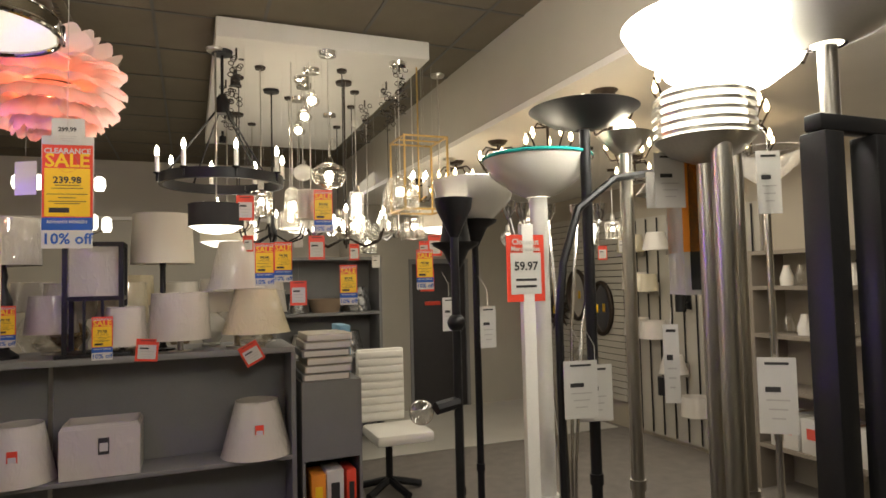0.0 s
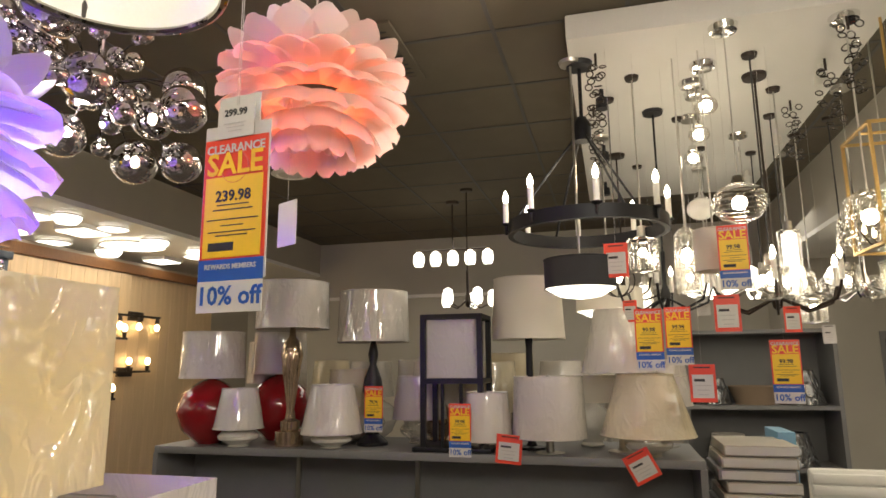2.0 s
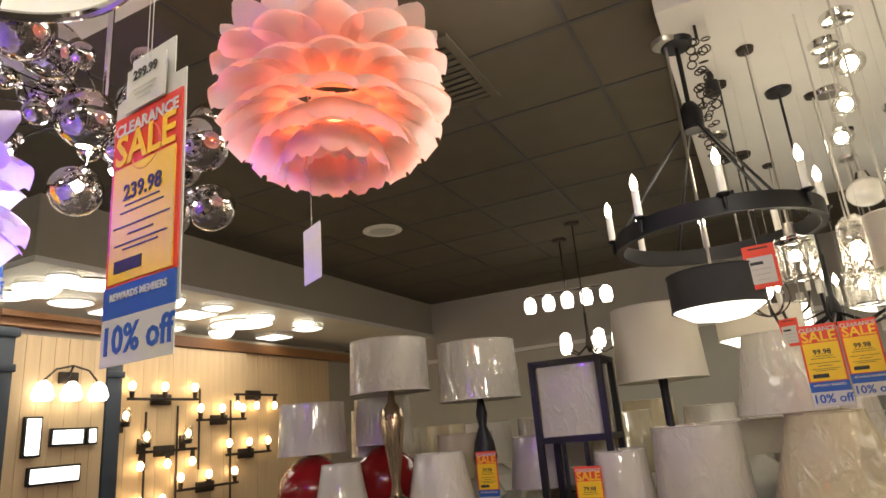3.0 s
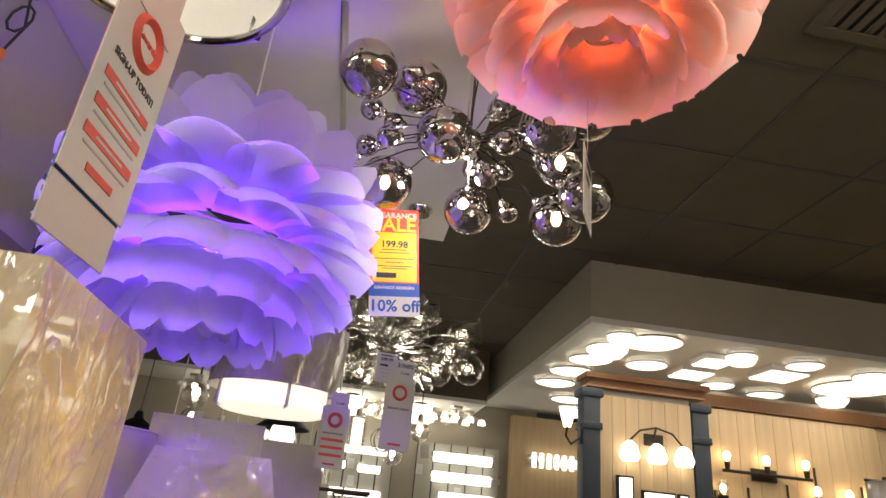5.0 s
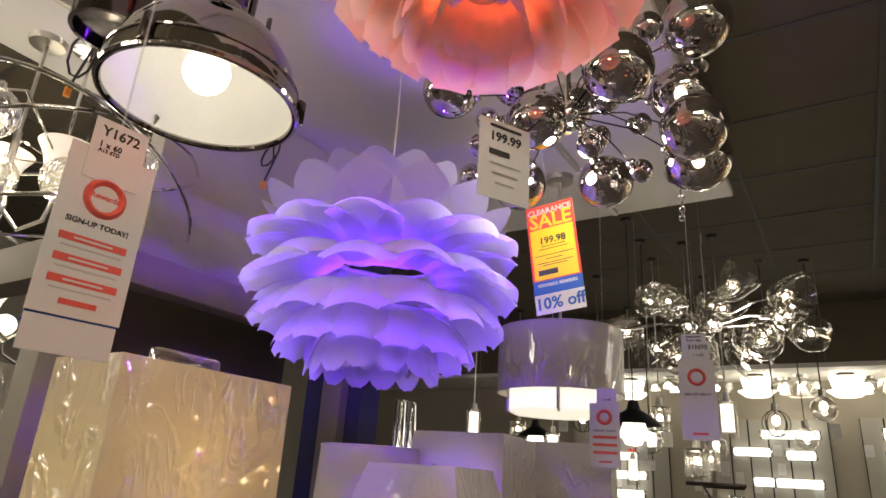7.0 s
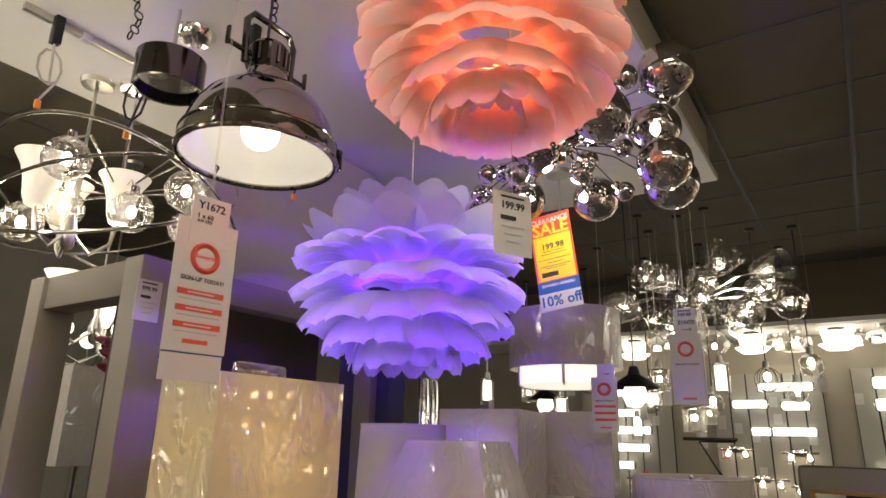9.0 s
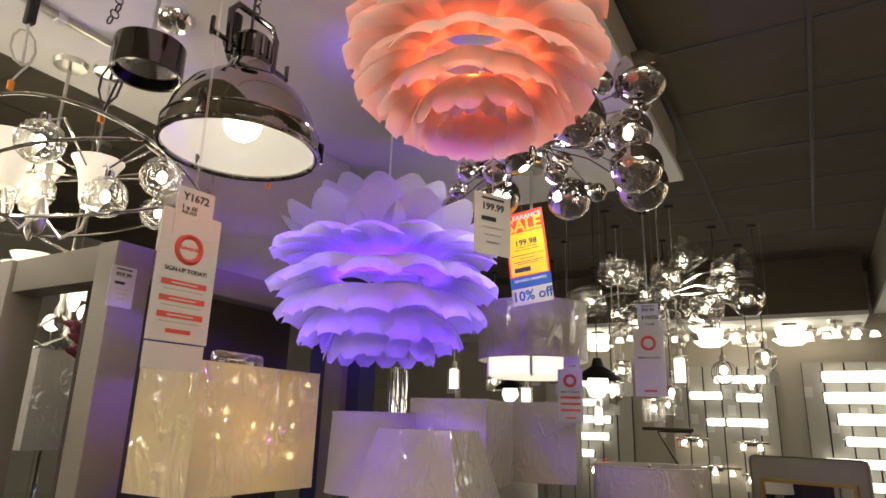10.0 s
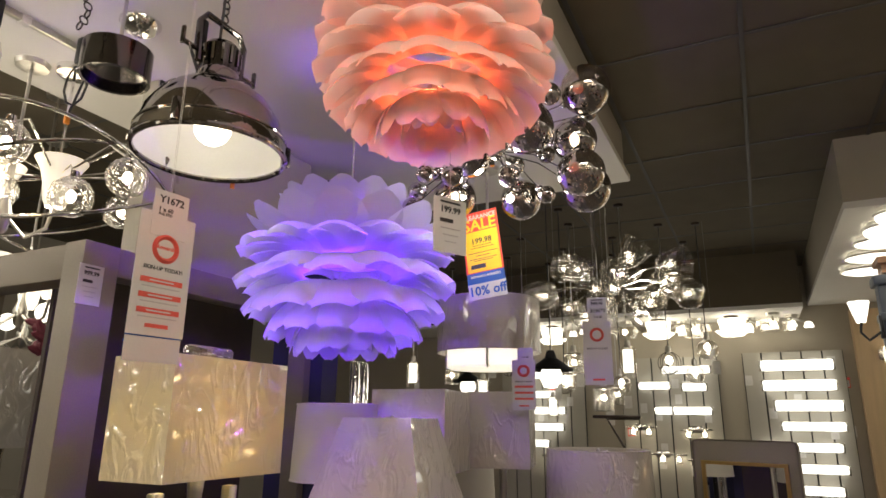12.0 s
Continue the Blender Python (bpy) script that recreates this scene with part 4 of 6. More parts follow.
loose_shade((0.40, 4.60, 0.576), 0.235, 0.14, 0.36, LINEN, "wrapped white cone lampshade on the lower shelf")
loose_shade((-0.98, 4.60, 0.576), 0.20, 0.13, 0.34, LINEN, "wrapped pale cone lampshade on the lower shelf")
t = thing("boxed_shades", (-0.53, 4.60, 0.576), "stack of wrapped white square lampshades", "lampshade")
for k in range(3):
    sh = box_shade(t, LINEN, 0.003, 0.30 + 0.012 * k, 0.44 - 0.014 * k, 0.30 - 0.012 * k)
part("label", box(bm_new(), (0.02, -0.155, 0.19), (0.06, 0.002, 0.10)), PRINT, t, "dark shelf label", False)
part("label_field", box(bm_new(), (0.02, -0.1566, 0.185), (0.045, 0.0012, 0.05)), PAPER, t, smooth=False)
loose_shade((-1.6, 4.60, 0.576), 0.2, 0.17, 0.28, CREAM, "wrapped cream drum lampshade on the lower shelf")

# end cabinet, boxes, white slatted stack
c = thing("end_cabinet", (0.90, 4.80, 0), "grey laminate end cabinet holding books", "cabinet")
part("body", slab(slab(slab(slab(bm_new(), (-0.21, -0.19), (-0.3, 0.3), (0, 1.04)), (0.19, 0.21), (-0.3, 0.3), (0, 1.04)), (-0.19, 0.19), (0.28, 0.3), (0, 1.04)), (-0.19, 0.19), (-0.3, 0.28), (1.02, 1.04)), SHELF, c)
part("upper_panel", slab(bm_new(), (-0.19, 0.19), (-0.298, -0.28), (0.50, 1.02)), SHELF, c)
part("shelf", slab(bm_new(), (-0.19, 0.19), (-0.28, 0.28), (0.06, 0.08)), SHELF, c)
for k, (m, h, w) in enumerate(((ORANGE, 0.32, 0.10), (PAPER, 0.34, 0.12), (RED, 0.33, 0.07))):
    t = thing("binder", (0.80 + 0.115 * k, 4.62, 0.081), "upright catalogue binder with a coloured spine", "binder", "binders")
    part("cover", box(bm_new(), (0, 0, h / 2), (w, 0.24, h), 0.006), m, t)
    part("spine_label", box(bm_new(), (0, -0.122, h * 0.55), (w * 0.5, 0.002, h * 0.4)), YELLOW if k == 0 else PRINT, t, smooth=False)
for k in range(6):
    t = thing("ring_binder", (0.87 + 0.012 * ((k * 7) % 3), 4.72, 1.041 + 0.055 * k), "grey white sample book lying in a stack", "book", "stacked books")
    part("cover", box(bm_new(), (0, 0, 0.025), (0.34 - 0.01 * (k % 3), 0.40, 0.05), 0.004), SHELF if k % 3 == 0 else WALL, t)
    part("page_block", box(bm_new(), (0, -0.004, 0.025), (0.31, 0.40, 0.036)), PAPER, t)
t = thing("blue_folder", (1.07, 4.95, 1.041), "blue upright folder behind the books", "folder")
part("cover", box(bm_new(), (0, 0, 0.18), (0.08, 0.30, 0.36), 0.004), mat("pale_blue_card", (0.16, 0.34, 0.48), 0.5), t)
t = thing("lounge_chair", (1.50, 5.30, 0), "white ribbed office chair with black base", "chair")
part("backrest", box(bm_new(), (0, 0.08, 0.84), (0.42, 0.06, 0.62), 0.02), ENAMEL, t)
for k in range(9):
    part("rib", box(bm_new(), (0, 0.045, 0.58 + 0.065 * k), (0.40, 0.02, 0.055), 0.008), ENAMEL, t)
part("seat", box(bm_new(), (0.06, -0.2, 0.48), (0.48, 0.5, 0.09), 0.03), ENAMEL, t)
part("post", rod(bm_new(), [(0, -0.15, 0.08), (0, -0.15, 0.44)], 0.03), BLACK, t)
part("back_support", rod(bm_new(), [(0, -0.1, 0.44), (0, 0.13, 0.46), (0, 0.12, 0.7)], 0.02), BLACK, t)
for k in range(5):
    a = 2 * math.pi * k / 5
    part("foot", rod(bm_new(), [(0, -0.15, 0.1), (0.27 * math.cos(a), -0.15 + 0.27 * math.sin(a), 0.03)], 0.03), BLACK, t)


# ---------------------------------------------------------------- floor lamps beside the aisle
def torchiere(at, h, kind, bowl_mat, pole_mat, R, label, pole_r=0.014):
    t = thing("floor_lamp", at, label, "floor lamp", "torchiere lamps")
    part("foot", lathe(bm_new(), [(0, 0), (0.14, 0), (0.14, 0.015), (0.03, 0.035), (0, 0.035)], 32), pole_mat, t)
    part("pole", lathe(bm_new(), [(0, 0.03), (pole_r, 0.03), (pole_r, h * 0.5), (pole_r * 1.25, h * 0.5), (pole_r * 1.25, h * 0.515), (pole_r, h * 0.515), (pole_r, h), (0, h)], 18), pole_mat, t)
    if kind == "bowl":
        pr = [(0.04, 0), (R * 0.5, 0.025), (R * 0.85, 0.075), (R, 0.13)]
    elif kind == "dish":
        pr = [(0.03, 0), (R * 0.6, 0.02), (R, 0.065)]
    elif kind == "cup":
        pr = [(0.03, -0.04), (0.06, 0.0), (R * 0.9, 0.09), (R, 0.17)]
    else:
        pr = [(0.05, 0), (R * 0.95, 0.02), (R, 0.05)]
    part("bowl", lathe(bm_new(), [(r, h + z) for r, z in pr] + [(r - 0.006, h + z + 0.003) for r, z in reversed(pr)], 48), bowl_mat, t)
    part("bulb", ball(bm_new(), (0, 0, h + 0.08), 0.035, 14, 10), BULB, t, "lit bulb")
    if kind == "cup":
        part("holder", lathe(bm_new(), [(0.016, h - 0.09), (0.05, h - 0.02), (0.085, h + 0.0), (0.09, h + 0.012), (0, h + 0.012)], 28), BLACK, t)
    return t


TEALGL = mat("teal_edge_glass", (0.03, 0.42, 0.40), 0.1, coat=0.6, bump=0)
a = torchiere((1.055, 1.871, 0), 1.985, "bowl", OPAL, WHITE, 0.181, "white pole lamp with frosted bowl and teal rim", 0.03)
part("rim", hoop(bm_new(), (0, 0, 2.115), 0.181, 0.006, 48), TEALGL, a, "teal glass rim")
torchiere((1.038, 2.344, 0), 1.945, "cup", OPAL, BLACK, 0.163, "black floor lamp with white glass bowl")
torchiere((0.917, 2.258, 0), 1.850, "cup", BLACK, BLACK, 0.052, "black floor lamp with small dark cup")
torchiere((1.132, 1.707, 0), 2.178, "dish", BLACK, BLACK, 0.172, "black floor lamp with flat black dish", 0.017)
torchiere((1.132, 1.166, 0), 2.177, "bowl", HOT, NICKEL, 0.215, "nickel floor lamp with brilliant white glass bowl", 0.024)
torchiere((1.382, 1.363, 0), 2.211, "bowl", HOT, NICKEL, 0.206, "nickel floor lamp with brilliant white glass shade", 0.02)
torchiere((1.279, 1.002, 0), 2.211, "bowl", OPAL, NICKEL, 0.206, "floor lamp with unlit cream glass bowl", 0.02)
torchiere((1.279, 1.699, 0), 2.108, "dish", NICKEL, NICKEL, 0.086, "brushed nickel floor lamp with small dish", 0.02)
torchiere((2.182, 1.957, 0), 2.091, "bowl", CLEAR, CHROME, 0.155, "chrome floor lamp with clear glass bowl", 0.014)
r = thing("ribbed_lamp", (1.150, 1.234, 0), "nickel floor lamp with ribbed metal collar", "floor lamp")
part("foot", lathe(bm_new(), [(0, 0), (0.13, 0), (0.13, 0.02), (0, 0.03)], 28), NICKEL, r)
part("pole", rod(bm_new(), [(0, 0, 0.02), (0, 0, 2.02)], 0.022, 16), NICKEL, r)
for k in range(5):
    part("collar_ring", lathe(bm_new(), [(0.107, 2.05 + 0.022 * k), (0.12, 2.05 + 0.022 * k), (0.12, 2.059 + 0.022 * k), (0.107, 2.059 + 0.022 * k), (0.107, 2.05 + 0.022 * k)], 36), NICKEL, r)
part("collar_base", lathe(bm_new(), [(0.02, 1.985), (0.085, 2.012), (0.117, 2.045), (0, 2.045)], 36), NICKEL, r)
part("glass_core", lathe(bm_new(), [(0.098, 2.045), (0.098, 2.165), (0, 2.165)], 32), OPALLIT, r, "lit glass core")
p = thing("square_floor_lamp", (1.253, 0.951, 0), "tall floor lamp with square black twin posts", "floor lamp")
for s in (-1, 1):
    part("post", box(bm_new(), (s * 0.075, 0, 1.0), (0.055, 0.06, 2.0), 0.004), BLACK, p)
part("foot", box(bm_new(), (0, 0, 0.012), (0.3, 0.3, 0.024), 0.005), BLACK, p)
part("crossbar", box(bm_new(), (0, 0, 2.02), (0.2, 0.04, 0.035), 0.005), BLACK, p)
part("shade", lathe(bm_new(), [(0.05, 1.50), (0.028, 1.72), (0.0, 1.72)], 24, (0.17, 0.05, 0)), CREAM, p)
part("shade_arm", rod(bm_new(), [(0.06, 0.03, 1.74), (0.17, 0.05, 1.74), (0.17, 0.05, 1.70)], 0.008), BLACK, p)
# gooseneck reading arm, bare bulb arm, bare silver branch lamp
t = thing("gooseneck_lamp", (0.952, 1.604, 0), "black gooseneck floor lamp with curved arm", "floor lamp")
part("foot", lathe(bm_new(), [(0, 0), (0.12, 0), (0.12, 0.02), (0, 0.03)], 28), BLACK, t)
part("pole", rod(bm_new(), [(0, 0, 0.02), (0, 0, 1.60), (0.02, 0.0, 1.76), (0.09, 0.02, 1.92), (0.24, 0.04, 2.02), (0.42, 0.06, 2.05)], 0.012), BLACK, t)
part("head", lathe(bm_new(), [(0.03, 2.08), (0.05, 2.04), (0.10, 1.98)], 24, (0.46, 0.06, 0)), NICKEL, t)
t = thing("bulb_lamp", (0.677, 1.699, 0), "slim black floor lamp with bare clear bulb", "floor lamp")
part("foot", lathe(bm_new(), [(0, 0), (0.12, 0), (0.12, 0.02), (0, 0.03)], 28), BLACK, t)
part("pole", rod(bm_new(), [(0, 0, 0.02), (0, 0, 1.86)], 0.012, 12), BLACK, t)
part("arm", rod(bm_new(), [(0, 0, 1.38), (-0.07, -0.01, 1.37)], 0.018), BLACK, t)
part("bulb", ball(bm_new(), (-0.115, -0.015, 1.365), 0.034, 16, 12), CLEAR, t)
part("joint", ball(bm_new(), (0, 0, 1.60), 0.026, 12, 8), BLACK, t)
part("cup", lathe(bm_new(), [(0.012, 1.84), (0.05, 1.92), (0.055, 1.95)], 20), BLACK, t)
t = thing("branch_lamp", (1.519, 2.473, 0), "silver floor lamp with curved branching stems", "floor lamp")
part("foot", lathe(bm_new(), [(0, 0), (0.14, 0), (0.14, 0.02), (0, 0.03)], 28), CHROME, t)
for k in range(5):
    a = -1.2 + 0.6 * k
    part("branch", rod(bm_new(), [(0.01 * k - 0.02, 0, 0.02), (0.02 * k - 0.04, 0, 0.9), (0.12 * math.sin(a), 0.05 * math.cos(a), 1.5), (0.26 * math.sin(a), 0.1 * math.cos(a), 2.0)], 0.008), CHROME, t)
    part("cup", lathe(bm_new(), [(0.008, 1.98), (0.03, 2.02), (0.035, 2.06)], 14, (0.26 * math.sin(a), 0.1 * math.cos(a), 0)), CHROME, t)
t = white_tag((0.785, 1.4870, 1.832), 0, 0, 0.11, 0.172, "", 0, True, "red closeout merchandise card on a white post", 0)
lettering("Closeout", 0.021, PAPER, t, (0, -0.002, -0.019))
lettering("Merchandise", 0.0165, PAPER, t, (0, -0.002, -0.037))
lettering("59.97", 0.031, PRINT, t, (0, -0.0035, -0.082))
for k in range(2):
    part("print_line", box(bm_new(), (0, -0.0026, -0.116 - 0.017 * k), (0.06, 0.0006, 0.006)), PRINT, t, smooth=False)
p = thing("sign_post", (0.793, 1.496, 0), "square white wooden sign post", "post")
part("post", box(bm_new(), (0, 0, 0.93), (0.036, 0.02, 1.86), 0.003), WHITE, p)
part("foot", box(bm_new(), (0, 0, 0.01), (0.2, 0.2, 0.02), 0.003), WHITE, p)


# ---------------------------------------------------------------- iron semi-flush fixtures under the east board
def iron_fixture(at, top=0.0):
    t = thing("scroll_fixture", at, "dark bronze scroll ceiling fixture with candle bulbs", "ceiling light", "scroll fixtures")
    part("ceiling_canopy", lathe(bm_new(), [(0, -0.03), (0.05, -0.028), (0.075, 0), (0, 0)], 24), BRONZE, t)
    part("stem", rod(bm_new(), [(0, 0, -0.02), (0, 0, -0.22)], 0.009), BRONZE, t)
    for k in range(5):
        a = 2 * math.pi * k / 5
        x, y = math.cos(a), math.sin(a)
        part("arm", rod(bm_new(), [(0.01 * x, 0.01 * y, -0.06), (0.1 * x, 0.1 * y, -0.05), (0.17 * x, 0.17 * y, -0.13), (0.12 * x, 0.12 * y, -0.22), (0.02 * x, 0.02 * y, -0.21)], 0.006, 6), BRONZE, t)
        part("bulb", lathe(bm_new(), [(0, 0), (0.01, 0.005), (0.016, 0.03), (0.008, 0.06), (0, 0.075)], 10, (0.15 * x, 0.15 * y, -0.15)), BULBW, t, "lit candle bulb")
    return t


iron = iron_fixture((2.05, 1.75, 2.74))
for x, y in ((2.1, 2.3), (2.1, 2.9), (2.1, 3.5), (2.1, 4.2), (2.1, 5.0), (2.75, 2.6), (2.8, 3.6), (2.8, 4.8), (3.5, 3.2), (3.5, 4.4), (2.1, 6.0)):
    copy_thing(iron, pose(x, y, 2.74, 0, 0, 37 * x * y))


# ---------------------------------------------------------------- lit flush bay, west
structure("wall_bay", slab(bm_new(), (-4.46, -4.42), (4.86, 8.7), (0, 2.80)), TAUPE, "backing wall of the plank display")
plank = mesh_of(box(bm_new(), (0, 0, 1.33), (0.018, 0.148, 2.66), 0.003), TANWALL, "plank", False)
wall = bpy.data.objects["wall_bay"]
for k in range(20):
    ob = part("plank", plank, None, wall)
    ob.location = (-4.411, 4.95 + 0.15 * k, 0)
structure("wall_bay_side", slab(bm_new(), (-4.20, -4.16), (4.1, 4.80), (0, 2.64)), TAUPE, "backing wall of the short plank display")
wall = bpy.data.objects["wall_bay_side"]
plank2 = mesh_of(box(bm_new(), (0, 0, 1.30), (0.018, 0.098, 2.60), 0.003), TANWALL, "plank", False)
for k in range(7):
    ob = part("plank", plank2, None, wall)
    ob.location = (-4.151, 4.15 + 0.1 * k, 0)
structure("wall_bay_rear", slab(bm_new(), (-6.75, -6.62), (4.1, 8.7), (0, 2.80)), TANWALL, "tan wooden wall with crystal lights")
structure("wall_bay_end", slab(bm_new(), (-6.6, -4.47), (8.5, 8.6), (0, 2.80)), TANWALL, "tan wooden end wall")
structure("crown_side", slab(slab(bm_new(), (-4.24, -4.10), (4.0, 4.9), (2.645, 2.70)), (-4.27, -4.06), (3.98, 4.92), (2.701, 2.74)), WOOD, "stained wooden crown moulding", "trim")
structure("crown_rear", slab(bm_new(), (-4.47, -4.36), (4.95, 8.5), (2.67, 2.76)), WOOD, "stained wooden crown moulding", "trim")
for i, (x, y) in enumerate(((-4.12, 4.02), (-4.21, 4.88))):
    t = thing("display_post", (x, y, 0), "blue black painted square post with collar", "post", "display posts")
    part("shaft", box(bm_new(), (0, 0, 1.28), (0.125, 0.125, 2.56), 0.006), INK, t)
    part("capital", box(bm_new(), (0, 0, 2.59), (0.165, 0.165, 0.06), 0.008), INK, t)
    part("collar", box(bm_new(), (0, 0, 2.36), (0.15, 0.15, 0.05), 0.006), INK, t)


def flush_light(at, R, kind, label="round flush ceiling light with lit white diffuser"):
    t = thing("flush_light", at, label, "ceiling light", "flush lights")
    if kind == "square":
        part("frame", box(bm_new(), (0, 0, -0.02), (2 * R, 2 * R, 0.04), 0.006), ENAMEL, t)
        part("diffuser", box(bm_new(), (0, 0, -0.045), (2 * R - 0.02, 2 * R - 0.02, 0.012), 0.004), OPALLIT, t)
    else:
        part("pan", lathe(bm_new(), [(0, 0), (R * 0.9, 0), (R * 0.9, -0.03), (0, -0.03)], 36), ENAMEL, t)
        deep = 0.03 if kind == "flat" else 0.08
        part("diffuser", lathe(bm_new(), [(R * 0.96, -0.025), (R * 0.97, -0.025 - deep * 0.4), (R * 0.7, -0.025 - deep * 0.85), (0, -0.025 - deep)], 36), OPALLIT, t)
        part("band", hoop(bm_new(), (0, 0, -0.035), R, 0.008, 36), NICKEL if R > 0.15 else ENAMEL, t)
    return t


BZ = 2.88
for x, y, R, kind in ((-3.80, 5.85, 0.28, "flat"), (-3.38, 4.15, 0.19, "flat"), (-3.40, 4.75, 0.10, "dome"), (-3.42, 5.20, 0.12, "flat"), (-3.32, 3.92, 0.09, "dome"),
                      (-3.62, 3.95, 0.14, "dome"), (-3.95, 3.96, 0.16, "flat"), (-4.35, 3.96, 0.17, "flat"), (-4.8, 3.98, 0.17, "flat"), (-3.62, 4.68, 0.11, "square"),
                      (-3.98, 4.72, 0.13, "square"), (-3.72, 5.22, 0.15, "square"), (-3.9, 4.35, 0.15, "flat"), (-4.2, 5.05, 0.13, "flat"), (-4.3, 5.5, 0.14, "flat"),
                      (-4.15, 5.95, 0.12, "dome"), (-3.45, 5.7, 0.12, "dome"), (-3.6, 6.5, 0.15, "flat"), (-4.1, 6.6, 0.14, "square"), (-3.4, 6.2, 0.1, "dome"), (-5.4, 4.3, 0.17, "flat"), (-5.9, 4.6, 0.15, "dome")):
    flush_light((0.24 + (x - 0.24) * 1.045, 2.4 + (y - 2.4) * 1.05, BZ), R, kind, "square flush ceiling light, lit white" if kind == "square" else "round flush ceiling light with lit white diffuser")


def bar_sconce(x, y, z, w, n, up=True):
    """A dark bar on the plank wall with bare lit bulbs in cups and thin hanging rods."""
    t = thing("bar_sconce", (x, y, z), "dark iron bar wall light with bare lit bulbs", "wall light", "bar sconces")
    part("backplate", box(bm_new(), (0.012, 0, 0), (0.024, 0.20, 0.09), 0.004), BRONZE, t)
    part("bar", box(bm_new(), (0.06, 0, 0), (0.022, w, 0.022), 0.003), BRONZE, t)
    part("bracket", rod(bm_new(), [(0.02, 0, 0), (0.06, 0, 0)], 0.01), BRONZE, t)
    for k in range(n):
        yy = -w / 2 + 0.04 + (w - 0.08) * k / (n - 1)
        s = 1 if up else -1
        part("cup", lathe(bm_new(), [(0, 0), (0.016, 0), (0.022, 0.05 * s), (0, 0.05 * s)], 12, (0.06, yy, 0.01 * s)), BRONZE, t)
        part("bulb", ball(bm_new(), (0.06, yy, 0.105 * s), 0.026, 14, 10, 1.35), BULBW, t, "lit filament bulb")
    return t


for y, z, w, n, up in ((5.50, 2.20, 0.72, 3, True), (6.15, 2.02, 0.6, 3, True), (5.55, 1.78, 0.6, 3, False), (6.0, 1.45, 0.7, 3, True), (5.3, 1.3, 0.5, 3, True), (6.6, 2.25, 0.6, 3, False), (6.5, 1.7, 0.6, 3, True)):
    bar_sconce(-4.402, y, z, w, n, up)
for y, z in ((5.32, 1.83), (5.74, 1.84), (5.12, 2.0)):
    t = thing("jar_sconce", (-4.402, y, z), "bronze wall sconce with lit glass jar", "wall light", "jar sconces")
    part("backplate", box(bm_new(), (0.01, 0, 0), (0.02, 0.06, 0.12), 0.004), BRONZE, t)
    part("arm", rod(bm_new(), [(0.02, 0, 0), (0.08, 0, -0.01)], 0.008), BRONZE, t)
    part("cup", lathe(bm_new(), [(0, -0.02), (0.03, -0.015), (0.035, 0.02)], 14, (0.08, 0, 0)), BRONZE, t)
    part("jar", lathe(bm_new(), [(0.035, 0.02), (0.045, 0.08), (0.03, 0.13)], 18, (0.08, 0, 0)), CLEAR, t)
    part("bulb", ball(bm_new(), (0.08, 0, 0.07), 0.022, 12, 8, 1.4), BULBW, t, "lit bulb")
for y, z0, z1 in ((5.36, 1.35, 2.1), (5.68, 1.2, 2.15), (5.92, 1.6, 2.3), (6.3, 1.3, 2.2)):
    t = thing("wall_rod", (-4.402, y, z0), "thin dark iron rod wall ornament", "wall light", "wall rods")
    part("rod", rod(bm_new(), [(0.012, 0, 0), (0.012, 0, z1 - z0)], 0.009), BRONZE, t)
# vanity, framed panel and lit bars on the short plank wall
v = thing("vanity_light", (-4.14, 4.50, 2.30), "bronze arched vanity light with lit glass shades", "wall light")
part("backplate", box(bm_new(), (0.012, 0, 0.02), (0.024, 0.14, 0.08), 0.005), BRONZE, v)
part("arch", rod(bm_new(), [(0.05, -0.22, -0.03), (0.06, -0.12, 0.07), (0.06, 0, 0.10), (0.06, 0.12, 0.07), (0.05, 0.22, -0.03)], 0.007), BRONZE, v)
part("bracket", rod(bm_new(), [(0.02, 0, 0.03), (0.06, 0, 0.10)], 0.008), BRONZE, v)
for k in range(3):
    part("shade", lathe(bm_new(), [(0.02, 0.03), (0.05, 0.0), (0.07, -0.07), (0.055, -0.10)], 20, (0.06, -0.2 + 0.2 * k, -0.04)), OPALLIT, v, "lit white glass shade")
for y, z, w, h in ((4.28, 1.93, 0.12, 0.26), (4.52, 1.92, 0.24, 0.12), (4.45, 1.68, 0.36, 0.12), (4.70, 1.92, 0.08, 0.12)):
    t = thing("panel_sconce", (-4.14, y, z), "black framed lit panel wall light", "wall light", "panel sconces")
    part("frame", box(bm_new(), (0.015, 0, 0), (0.03, w, h), 0.004), BLACK, t)
    part("diffuser", box(bm_new(), (0.032, 0, 0), (0.012, w - 0.03, h - 0.03), 0.003), TUBE, t)
s = thing("coach_sconce", (-4.05, 3.90, 2.30), "black scroll wall lantern with lit glass shade", "wall light")
part("backplate", box(bm_new(), (-0.02, 0.045, 0), (0.05, 0.02, 0.14), 0.005), BLACK, s)
part("arm", rod(bm_new(), [(-0.02, 0.04, -0.03), (-0.01, -0.03, -0.08), (0, -0.07, -0.03), (0, -0.06, 0.03)], 0.008), BLACK, s)
part("shade", lathe(bm_new(), [(0.025, 0.03), (0.045, 0.1), (0.06, 0.16)], 20, (0, -0.06, 0)), OPALLIT, s, "lit glass shade")
cb = thing("crystal_bar", (-6.61, 4.6, 2.35), "lit crystal bar wall light", "wall light")
part("backplate", box(bm_new(), (0.015, 0, 0), (0.03, 0.66, 0.10), 0.004), CHROME, cb)
